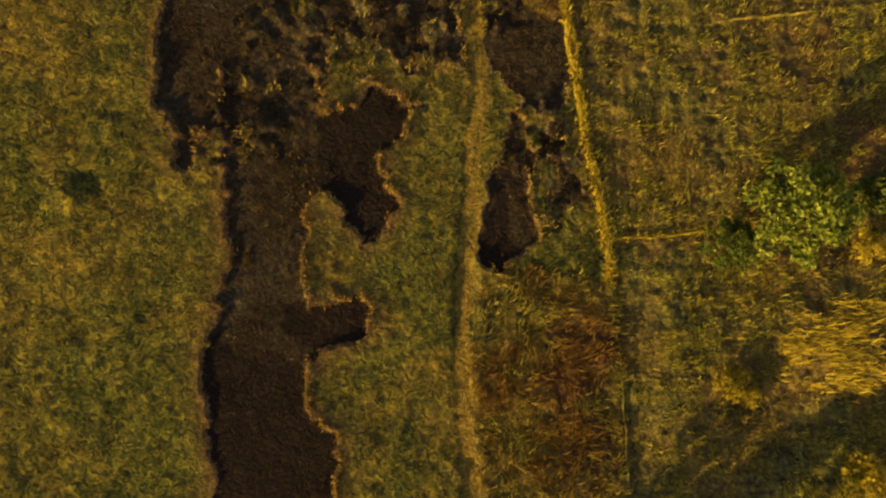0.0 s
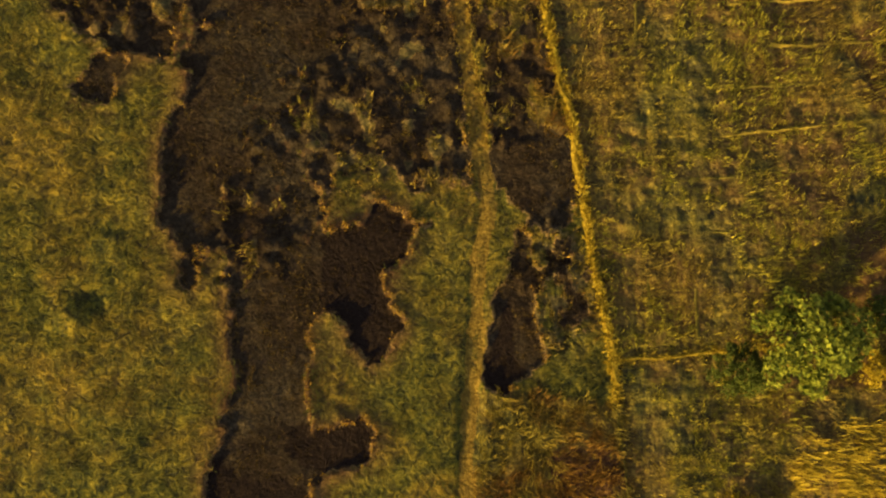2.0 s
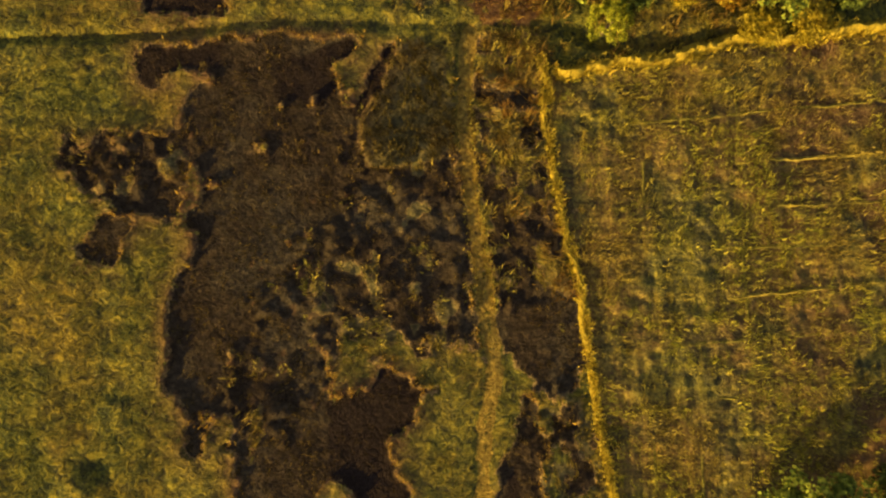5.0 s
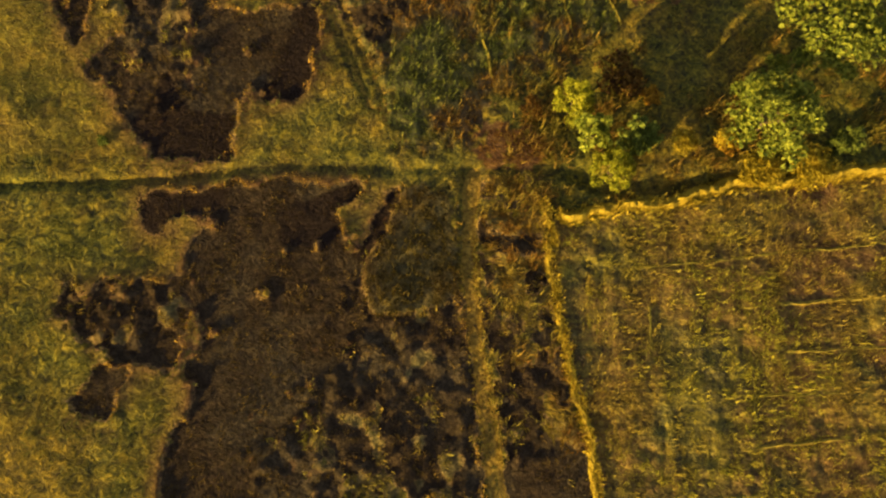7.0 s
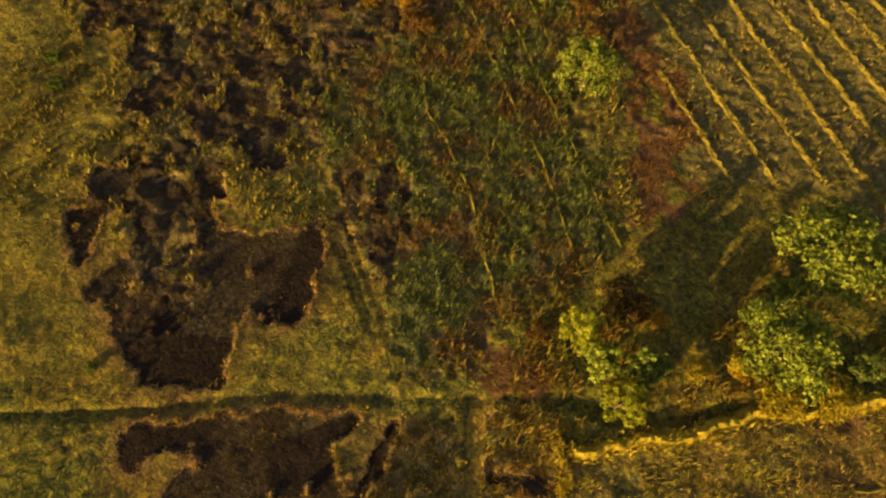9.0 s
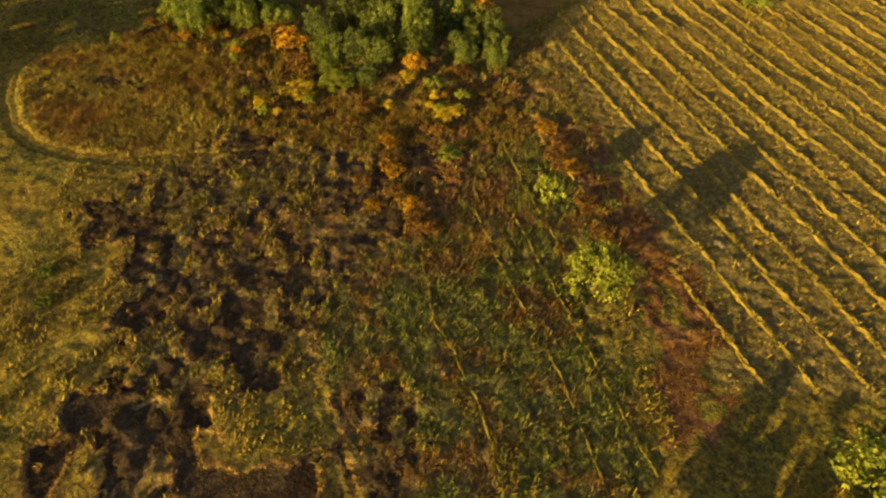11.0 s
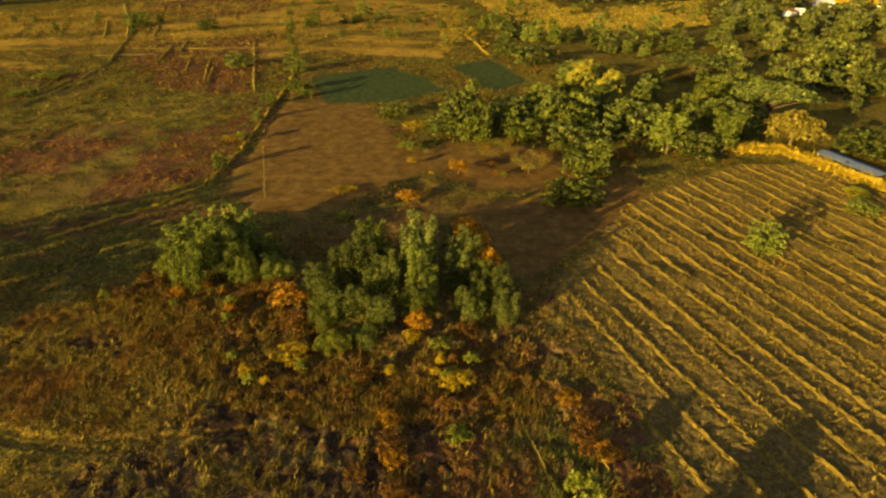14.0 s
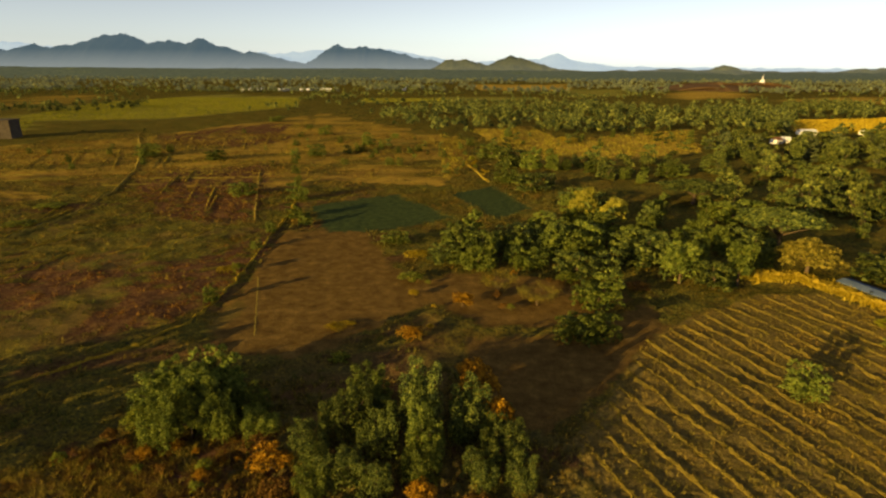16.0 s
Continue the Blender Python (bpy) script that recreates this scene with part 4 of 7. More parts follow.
        worn = np.maximum(np.maximum(np.maximum(0.14 * wide_edge, 0.3 * np.exp(-(d_loop / 0.6) ** 2) * (Y > 120)), 0.18 * ((X < -24) & (Y > 66) & (Y < 128) & ~rough)), 0.5 * Z["gold"] * np.clip((fbm(X / 2.2, Y / 1.6, 127, 3) - 0.40) * 6, 0, 1))
        self.paint = {
            "zone": (self.soften(bare, 2), np.maximum(crop & ~bare, 0.1 * Z["stand"]), np.maximum(np.maximum(Z["rust"], red_side), np.maximum(np.maximum(ember, bands), 0.85 * wide_edge * np.clip((fbm(X / 5, Y / 5, 125, 3) - 0.27) * 5, 0, 1))) * ~bare),
            "crop": (tan & ~bare, Z["lush"] * np.where(Y < 420, 0.22, 0.9), np.maximum(Z["yel"], 0.4 * (Z["dry"] & (X > 20) & (Y > 430)))),
            "track": (np.clip(0.45 * np.exp(-(d_track / 0.45) ** 2) + 0.7 * np.exp(-((d_track - 0.55) / 0.26) ** 2) + 0.42 * w_loop, 0, 1), net, np.maximum(np.maximum(dry, np.interp(Y, [125, 165], [0.05, 0.22]) * in_rows), worn)),
            "extra": (Z["burnt"], np.maximum(fallow, 0.85 * Z["tussock"]), np.maximum(np.maximum(rough * (1 - 0.75 * Z["tussock"]), 0.5 * broken), 0.9 * in_rows) * ~bare)}

    def soften(self, m, times):
        q = m.reshape(len(self.gy), len(self.gx)).astype(float)
        for _ in range(times):
            q[1:-1] = (q[:-2] + 2 * q[1:-1] + q[2:]) / 4
            q[:, 1:-1] = (q[:, :-2] + 2 * q[:, 1:-1] + q[:, 2:]) / 4
        return q.ravel()

    def height(self, x, y):
        gx, gy = self.gx, self.gy
        i = np.clip(np.searchsorted(gx, x) - 1, 0, len(gx) - 2)
        j = np.clip(np.searchsorted(gy, y) - 1, 0, len(gy) - 2)
        H = self.h.reshape(len(gy), len(gx))
        u, v = (x - gx[i]) / (gx[i + 1] - gx[i]), (y - gy[j]) / (gy[j + 1] - gy[j])
        return (H[j, i] * (1 - u) + H[j, i + 1] * u) * (1 - v) + (H[j + 1, i] * (1 - u) + H[j + 1, i + 1] * u) * v

    def faces(self, keep=None):
        nx, ny = len(self.gx), len(self.gy)
        i0 = (np.arange(ny - 1)[:, None] * nx + np.arange(nx - 1)[None, :])
        i0 = i0.ravel() if keep is None else i0[keep]
        return np.c_[i0, i0 + 1, i0 + nx + 1, i0 + nx]


NEAR = (-82.0, 66.0, -35.0, 172.0)      # the closely walked-over land, on a finer grid
side = axis((0, 170, 1.4, 1.0), (171, 220, 2.0, 1.0), (222, 4950, 3.0, 1.2))
wide_x = np.r_[NEAR[0] - side[:0:-1], np.linspace(NEAR[0], NEAR[1], 100), NEAR[1] + side[1:]]
wide_y = np.r_[mirror_axis(37, 4900, 2.5, 1.3), np.linspace(NEAR[2], NEAR[3], 130), axis((173.0, 200, 0.9, 1), (201, 420, 1.6, 1), (422, 4950, 2.0, 1.07))]
wide = Sheet(wide_x, wide_y)
near = Sheet(np.linspace(NEAR[0], NEAR[1], 440), np.linspace(NEAR[2], NEAR[3], 620))
rim = (near.x <= NEAR[0]) | (near.x >= NEAR[1]) | (near.y <= NEAR[2]) | (near.y >= NEAR[3])
near.h[rim] = wide.height(near.x[rim], near.y[rim])


def within(x, y):
    return (x > NEAR[0]) & (x < NEAR[1]) & (y > NEAR[2]) & (y < NEAR[3])


mid_x, mid_y = np.meshgrid((wide_x[1:] + wide_x[:-1]) / 2, (wide_y[1:] + wide_y[:-1]) / 2)
wide_v, near_v = np.c_[wide.x, wide.y, wide.h], np.c_[near.x, near.y, near.h]
ground_mesh = mesh_of("ground", np.r_[wide_v, near_v], np.r_[wide.faces(~within(mid_x, mid_y)), near.faces() + len(wide_v)], GROUND, smooth=True)
for name in wide.paint:
    at = ground_mesh.color_attributes.new(name, 'FLOAT_COLOR', 'POINT')
    cols = np.concatenate([np.c_[sh.paint[name][0], sh.paint[name][1], sh.paint[name][2], np.ones(len(sh.x))] for sh in (wide, near)])
    at.data.foreach_set("color", cols.astype(np.float32).ravel())
ground = tagged(new("ground", ground_mesh), "olive dry grassland with burnt brown patches and fields", "ground", kind="structure")


def height_at(x, y):
    """The ground's height by its grids."""
    x, y = np.asarray(x, float), np.asarray(y, float)
    return np.where(within(x, y), near.height(x, y), wide.height(x, y))


# ---- banks and ridges ----
OCHRE_BANK = soil_material("ochre_bank_grass", (0.17, 0.125, 0.02), (0.40, 0.285, 0.04), 0.8, 0.8)
PROFILE = [(-1.0, -0.35), (-0.62, 0.30), (-0.25, 0.85), (0.1, 1.0), (0.45, 0.75), (0.75, 0.25), (1.0, -0.35)]


def bank_mesh(name, line, width, height, material, step=0.5, seed=0, rough=0.35, wander=0.8):
    """A long uneven bank of earth and grass along a line."""
    q = resample(line, step)
    if len(q) < 2:
        return None
    t = np.gradient(q, axis=0)
    t /= np.maximum(np.hypot(t[:, 0], t[:, 1]), 1e-6)[:, None]
    n = np.c_[-t[:, 1], t[:, 0]]
    s = np.arange(len(q)) * step
    grow = 0.55 + 0.9 * fbm(s / 1.7, s * 0 + seed, 41)
    ends = np.clip(np.minimum(np.arange(len(q)), len(q) - 1 - np.arange(len(q))) / 3.0, 0.15, 1)
    shift = (fbm(s / 2.3, s * 0 + seed, 42) - 0.5) * width * wander
    k = len(PROFILE)
    v = np.zeros((len(q), k, 3))
    base = height_at(q[:, 0], q[:, 1]) * 0.4
    for j, (a, h) in enumerate(PROFILE):
        off = a * width / 2 * (0.7 + 0.6 * fbm(s / 0.9, s * 0 + seed + j, 43)) + shift
        v[:, j, :2] = q + n * off[:, None]
        jit = 1 + rough * (vnoise(s / 0.5, s * 0 + j * 7 + seed, 44) - 0.5) * 2
        v[:, j, 2] = base + np.where(h < 0, h * 0.8, h * height * grow * ends * jit)
    a = (np.arange(len(q) - 1)[:, None] * k + np.arange(k - 1)[None, :]).ravel()
    return mesh_of(name, v.reshape(-1, 3), np.c_[a, a + k, a + k + 1, a + 1], material, smooth=False)


def bank(name, line, width, height, material, label, category="earth bank", **kw):
    me = bank_mesh(name, line, width, height, material, **kw)
    return tagged(new(name, me), label, category, kind="structure") if me else None


bank("grass_bund", LONG_BUND[3:], 1.05, 0.3, DRY_GRASS, "long narrow earth bund with tall dry yellow grass", seed=1, step=0.3)
bank("grass_bund", LONG_BUND[:4], 0.4, 0.25, OLIVE_BANK, "faint low bund in the rough grass", seed=9, step=0.3)
bank("grass_bund", CROSS_BUND, 0.5, 0.18, DRY_GRASS, "thin earth bund with dry yellow grass", seed=2, step=0.3)
bank("grass_bund", YELLOW_BUND, 1.7, 0.75, DRY_GRASS, "bund of bright yellow dry grass beside the ditch", seed=3, step=0.3)
bank("canal_bank", CANAL_BANK, 1.2, 0.42, DRY_GRASS, "high grassy canal bank along the ploughed field", seed=4, step=0.7, rough=0.8, wander=1.4)
bank("canal_bank", FAR_BANK, 1.8, 0.8, OCHRE_BANK, "high grassy bank between far paddies", seed=5, step=2.0)
bank("canal_bank", SHORT_BANK, 1.2, 0.5, OCHRE_BANK, "short grassy bank between paddies", seed=6, step=1.5)
bank("grass_bund", FIELD_EDGE, 3.6, 1.5, DRY_GRASS, "broad bank of yellow grass at the edge of the row crop", seed=7, step=0.8)
bank("grass_bund", YELLOW_STRIP, 3.0, 0.7, DRY_GRASS, "strip of yellow scrub by the netted plots", seed=8, step=2.0)
for i, line in enumerate(FAR_TICKS):
    bank("paddy_bund", line, 1.2, 0.55, DRY_GRASS, "low bund of dry grass between far paddies", seed=20 + i, step=2.0)

# a net of low bunds over the far paddies
for i in range(13):
    x0 = -330 + i * 34 + random.uniform(-8, 8)
    for y0 in (440, 510, 585):
        if random.random() < 0.72:
            a = y0 + random.uniform(0, 20)
            b = a + random.uniform(35, 75)
            bank("paddy_bund", [(x0 - 0.36 * (a - 480), a), (x0 - 0.36 * (b - 480), b)], 0.9, 0.3, OCHRE_BANK if random.random() < 0.5 else OLIVE_BANK, "low grassy bund between far paddies", seed=600 + i, step=2.5)
for i in range(12):
    y0 = 430 + i * 20 + random.uniform(-5, 5)
    for x0 in (-300, -190, -90, 5):
        if random.random() < 0.65:
            a = x0 + random.uniform(-20, 20)
            bank("paddy_bund", [(a, y0 + 0.15 * a), (a + random.uniform(40, 85), y0 + 0.15 * a + random.uniform(5, 16))], 0.9, 0.3, OLIVE_BANK, "low grassy bund between far paddies", seed=700 + i, step=2.5)

# ---- row crop on the bright field ----
ROW_SLOPE = -0.345
row_field = tagged(empty("row_crop"), "field of long yellowing crop ridges on brown soil", "crop field")
ROW_SOIL = soil_material("row_ridge_grass", (0.09, 0.066, 0.013), (0.26, 0.185, 0.028), 0.7, 0.9)
row_lines = []
xr = -6.6
while xr < 190:
    ys = np.arange(60, 245, 0.8)
    xs = xr + (ys - 110) * ROW_SLOPE + (fbm(ys / 40, ys * 0 + xr, 51) - 0.5) * 0.8
    ok = inside(xs, ys, ROW_FIELD)
    runs = np.split(np.arange(len(ys)), np.where(np.diff(ok.astype(int)) != 0)[0] + 1)
    for run in runs:
        if ok[run[0]] and len(run) > 8:
            me = bank_mesh("ridge", np.c_[xs[run], ys[run]], 1.25, 0.32, ROW_SOIL, step=0.65, rough=0.9, wander=0.35, seed=int(xr * 3) + 100)
            if me:
                part("ridge", me, row_field)
                row_lines.append(np.c_[xs[run], ys[run]])
    xr += (6.2 if xr < 62 else 5.2) + 0.8 * (random.random() - 0.5)
for k, (ax, ay, bx, by) in enumerate([(41.8, 117.2, 95, 131), (43, 101.4, 80, 112), (34, 150, 88, 166), (36, 133, 92, 148)]):
    part("cross_ridge", bank_mesh("cross_ridge", [(ax, ay), (bx, by)], 0.5, 0.16, ROW_SOIL, step=0.7, seed=300 + k), row_field)

bank("field_bund", [(-59.6, 256.3), (-48.0, 213.7)], 0.6, 0.07, OCHRE_BANK, "thin dry bund across the ploughed field", seed=31, step=0.8)

# thin ridges through the dark crop
thin_field = tagged(empty("leafy_crop"), "dark green leafy crop in thin ridges", "crop field")
for k, line in enumerate([[(-5.3, 114.1), (-3.1, 103.1), (2.1, 91.6), (5.2, 75.8)], [(4.2, 155.3), (3.4, 138), (2.9, 122.2), (7.8, 106.3), (11.7, 95.3), (13.9, 86.3), (15.3, 78.8)],
                          [(8.5, 122.4), (14.2, 103.6), (17.4, 92.9), (20.8, 82.6)], [(4.2, 155.3), (10.6, 128.6), (15.5, 112.3)], [(16.6, 118.2), (19.5, 110)], [(14.5, 146), (19, 128)]]):
    part("ridge", bank_mesh("ridge", line, 0.45, 0.25, OLIVE_BANK, step=0.45, wander=1.2, rough=1.0, seed=400 + k), thin_field)

# faint ridges in the fallow field
fallow = tagged(empty("fallow_ridges"), "faint old ridges in the olive fallow field", "crop field")
for k, (x0, x1, y0, sl) in enumerate([(30.6, 62, 34.7, 0.11), (24, 60, 29.4, 0.10), (36, 62, 44.7, 0.07), (32, 62, 49.6, 0.085), (26, 60, 40.1, 0.03), (24, 58, 24, 0.02), (20, 56, 54, 0.10)]):
    part("ridge", bank_mesh("ridge", [(x0, y0), (x1, y0 + (x1 - x0) * sl)], 0.5, 0.2 if k in (0, 2, 3) else 0.13, OCHRE_BANK if k in (0, 2, 3) else OLIVE_BANK, step=0.4, rough=0.9, seed=500 + k), fallow)
for k, (x0, y0, y1) in enumerate([(27.5, 12, 60), (33, 18, 58), (22.5, 14, 50)]):
    part("ridge", bank_mesh("ridge", [(x0, y0), (x0 - 0.5, y1)], 0.45, 0.08, OLIVE_BANK, step=0.5, seed=520 + k), fallow)


# ---- grass and stubble ----
def heading(x, y, woven=False):
    """The way that lodged grass lies: it turns from place to place; woven: along or across the rows."""
    if woven:
        return np.where(vnoise(x / 2.2, y / 2.2, 87) > 0.5, 0.06, 1.6) + 0.5 * (vnoise(x / 5, y / 5, 88) - 0.5)
    return 9.0 * fbm(x / 5, y / 5, 24, 2)


def blades(x, y, z, size, width, per, lean, gen, rise=0.9, way=None):
    """Loose tufts: per blades at each place, each one triangle; way: the direction in which they lie."""
    n = len(x)
    a = gen.random((n, per)) * 2 * np.pi if way is None else way[:, None] + gen.normal(0, 0.45, (n, per)) + np.pi * (gen.random((n, per)) < 0.35)
    s = size[:, None] * (0.6 + 0.8 * gen.random((n, per)))
    w = width * s
    o = 0.35 * s * gen.normal(0, 1, (2, n, per))
    bx, by = x[:, None] + o[0], y[:, None] + o[1]
    tx, ty = bx + lean * s * np.cos(a), by + lean * s * np.sin(a)
    px, py = -np.sin(a) * w, np.cos(a) * w
    v = np.zeros((n, per, 3, 3))
    v[:, :, 0] = np.stack([bx - px, by - py, np.broadcast_to(z[:, None] - 0.08, bx.shape)], -1)
    v[:, :, 1] = np.stack([bx + px, by + py, np.broadcast_to(z[:, None] - 0.08, bx.shape)], -1)
    v[:, :, 2] = np.stack([tx, ty, z[:, None] + s * rise], -1)
    return v.reshape(-1, 3), np.arange(n * per * 3).reshape(-1, 3)


gen = np.random.default_rng(11)
n = 210000
tx = -95 + 167 * gen.random(n)
ty = -33 + 208 * gen.random(n)
k = (tx > -57) | (ty > 80)
tx, ty = tx[k], ty[k]
tz = zones(tx, ty)
t_h = height_at(tx, ty)
free = (near_line(tx, ty, CART_TRACK, 3) > 1.1) & (near_line(tx, ty, DITCH, 3) > 0.35)
tb = tz["bare"] & free
tc = tz["crop"] & ~tb & free
trs = tz["rust"] & ~tb & ~tc & free
trg = tz["rough"] & ~tb & ~tc & free
tg = ~(tz["bare"] | tz["crop"] | tz["rust"] | tz["tan"] | tz["rough"]) & free
in_fallow = (tx > np.interp(ty, [p[1] for p in LONG_BUND], [p[0] for p in LONG_BUND])) & (ty < np.interp(tx, [p[0] for p in YELLOW_BUND], [p[1] for p in YELLOW_BUND]))
in_gold = tz["gold"] & free
clump = fbm(tx / 2.5, ty / 2.5, 61)
in_tussock = tz["tussock"] & ~tb & free
trg &= ~(in_tussock | tz["stand"])
lie, weave_lie = heading(tx, ty), heading(tx, ty, True)
for name, mask, material, size, shape, way, label in (
        ("grass_tufts", tg & ~in_fallow & ~in_tussock & (clump > 0.52), TUFT_GRASS, 0.36, (0.10, 3, 1.1, 0.42), lie, "short lodged olive and straw coloured grass"),
        ("tussock_grass", in_tussock, TUFT_TUSSOCK, 0.55, (0.085, 6, 0.9, 0.7), lie, "brown and straw coloured lodged tussocks"),
        ("fallow_tufts", tg & in_fallow & ~in_gold & (clump > 0.50), TUFT_STRAW, 0.40, (0.085, 4, 0.75, 0.75), weave_lie, "olive and straw coloured weeds of the fallow field"),
        ("standing_weeds", tz["stand"] & free, TUFT_STAND, 0.42, (0.10, 8, 0.55, 1.0), lie, "thick stand of dull olive and brown weeds"),
        ("golden_grass", in_gold & (fbm(tx / 2.2, ty / 1.6, 127, 3) > 0.46), TUFT_YELLOW, 0.6, (0.08, 6, 0.9, 0.8), weave_lie * 0.0, "tall golden dry grass"),
        ("rough_tufts", trg & (fbm(tx / 1.1, ty / 1.6, 62) > 0.52), TUFT_ROUGH, 0.52, (0.11, 6, 0.6, 0.95), lie, "brown rough grass clumps of the broken ground"),
        ("brown_tufts", tb & ~tz["burnt"] & (fbm(tx / 1.4, ty / 1.4, 64) > 0.56), TUFT_BROWN, 0.30, (0.10, 4, 0.8, 0.8), lie, "brown grass tufts scattered on bare soil"),
        ("stubble_tufts", tb & (clump > 0.46), TUFT_BARE, 0.22, (0.12, 4, 0.8, 0.8), lie, "sparse brown stubble on burnt soil"),
        ("crop_leaves", tc, TUFT_CROP, 0.42, (0.12, 5, 0.7, 0.85), lie, "dark green leafy crop plants"),
        ("rusty_grass", trs & ~in_tussock & (clump > 0.40), TUFT_RUST, 0.42, (0.08, 5, 1.0, 0.6), lie, "rust brown dry weeds")):
    v, fc = blades(tx[mask], ty[mask], t_h[mask], size * (0.5 + gen.random(mask.sum())), shape[0], shape[1], shape[2], gen, shape[3], way[mask])
    tagged(new(name, mesh_of(name, v, fc, material)), label, "grass", kind="stuff")
# taller grass where the fields end at bare soil on the sunny side
n = 260000
ex, ey = -57 + 120 * gen.random(n), -33 + 165 * gen.random(n)
z0, z1 = zones(ex, ey), zones(ex - 0.42, ey - 0.32)
k = z1["bare"] & ~(z0["bare"] | z0["tan"] | z0["rough"]) & (near_line(ex, ey, CART_TRACK, 3) > 1.1)
ex, ey = ex[k], ey[k]
v, fc = blades(ex, ey, height_at(ex, ey) - 0.1, 0.26 + 0.26 * gen.random(len(ex)), 0.17, 4, 0.5, gen)
# straw coloured brighter to imitate the sunlit grass edge
tagged(new("edge_grass", mesh_of("edge_grass", v, fc, leaf_material("lit_edge_straw", (0.18, 0.10, 0.015), (0.36, 0.205, 0.026), (0.58, 0.35, 0.044), 0.3, 0.0))), "straw coloured grass along the edge of burnt soil", "grass", kind="stuff")
# coarser leaves in the dark crop and tussocks on the broken ground
n = 60000
ex, ey = -60 + 95 * gen.random(n), 64 + 130 * gen.random(n)
z0 = zones(ex, ey)
clump = fbm(ex / 1.6, ey / 2.4, 45)
rough_land = (ey > 86) & (ex < 24) & ~(z0["tan"] | z0["crop"] | z0["bare"]) & ~inside(ex, ey, ROW_FIELD)
for name, k, material, size, label in (("crop_leaves", z0["crop"] & ~z0["bare"] & (clump > 0.53), TUFT_CROP, 0.42, "dark green leafy crop plants in loose rows"), ("rough_tufts", rough_land & (clump > 0.49), TUFT_ROUGH, 0.42, "brown and olive tussocks of the broken ground")):
    v, fc = blades(ex[k], ey[k], height_at(ex[k], ey[k]), size * (0.5 + gen.random(k.sum())), 0.2, 3, 0.8, gen)
    tagged(new(name, mesh_of(name, v, fc, material)), label, "grass", kind="stuff")
# glowing dry undergrowth round the grove
n = 26000
ex, ey = -68 + 80 * gen.random(n), 134 + 42 * gen.random(n)
k = inside(ex, ey, [(-66, 172), (-62, 162), (-40, 142), (-18, 136), (12, 138), (12, 156), (-8, 152), (-34, 166), (-38, 174)]) & (0.5 * fbm(ex / 2, ey / 2, 47) + 0.5 * fbm(ex / 8, ey / 8, 48) > 0.46)
ex, ey = ex[k], ey[k]
v, fc = blades(ex, ey, height_at(ex, ey), 0.25 + 0.5 * gen.random(len(ex)), 0.11, 4, 0.9, gen)
tagged(new("dry_undergrowth", mesh_of("dry_undergrowth", v, fc, TUFT_EMBER)), "orange brown dry undergrowth round the grove", "grass", kind="stuff")
# tangled growth under the trees by the ditch
n = 7000
ex, ey = 6 + 48 * gen.random(n), 57 + 32 * gen.random(n)
k = (ey > np.interp(ex, [p[0] for p in YELLOW_BUND], [p[1] for p in YELLOW_BUND]) + 0.6) & (near_line(ex, ey, DITCH, 3) > 0.7) & ~inside(ex, ey, ROW_FIELD) & (fbm(ex / 2.5, ey / 2.5, 49) - 0.02 * np.maximum(ey - 72, 0) > 0.50)
ex, ey = ex[k], ey[k]
v, fc = blades(ex, ey, height_at(ex, ey), 0.3 + 0.6 * gen.random(len(ex)), 0.10, 5, 0.8, gen)
tagged(new("dry_undergrowth", mesh_of("dry_undergrowth", v, fc, TUFT_EMBER)), "olive and orange undergrowth beside the ditch", "grass", kind="stuff")
# a denser growth over the fallow field
n = 40000
ex, ey = 15 + 50 * gen.random(n), -32 + 100 * gen.random(n)
z0 = zones(ex, ey)
k = ~(z0["bare"] | z0["gold"]) & (ex > np.interp(ey, [p[1] for p in LONG_BUND], [p[0] for p in LONG_BUND]) + 0.8) & (ey < np.interp(ex, [p[0] for p in YELLOW_BUND], [p[1] for p in YELLOW_BUND]) - 0.5)
k &= 0.5 * fbm(ex / 6 + 0.1 * ey, ey / 1.6, 37) + 0.5 * fbm(ex / 1.5, ey / 7, 38) + 0.35 * (fbm(ex / 0.8, ey / 0.8, 39) - 0.5) > 0.50
ex, ey = ex[k], ey[k]
v, fc = blades(ex, ey, height_at(ex, ey), 0.25 + 0.35 * gen.random(len(ex)), 0.09, 3, 0.7, gen, 0.75, heading(ex, ey, True))
tagged(new("fallow_tufts", mesh_of("fallow_tufts", v, fc, TUFT_STRAW)), "olive and red-brown weeds in rows of the fallow field", "grass", kind="stuff")
# tufts along the yellow bunds
for line, spread, size, many, material in ((LONG_BUND[3:], 0.3, 0.32, 14, TUFT_YELLOW), (CROSS_BUND, 0.25, 0.24, 6, TUFT_YELLOW), (YELLOW_BUND, 0.5, 0.42, 12, TUFT_YELLOW), (FIELD_EDGE, 2.2, 0.9, 20, TUFT_YELLOW), ([(x + 0.8, y) for x, y in CART_TRACK[8:12]], 0.25, 0.26, 5, TUFT_TUSSOCK), ([(x - 0.9, y) for x, y in CART_TRACK[8:12]], 0.25, 0.22, 3, TUFT_TUSSOCK)):
    q = np.repeat(resample(line, 0.5), many, axis=0)
    q = q + gen.normal(0, spread, q.shape)
    v, fc = blades(q[:, 0], q[:, 1], height_at(q[:, 0], q[:, 1]) + 0.12, size * (0.6 + 0.8 * gen.random(len(q))), 0.16, 4, 0.7, gen)
    tagged(new("bund_grass", mesh_of("bund_grass", v, fc, material)), "tall dry yellow grass in a line", "grass", kind="stuff")
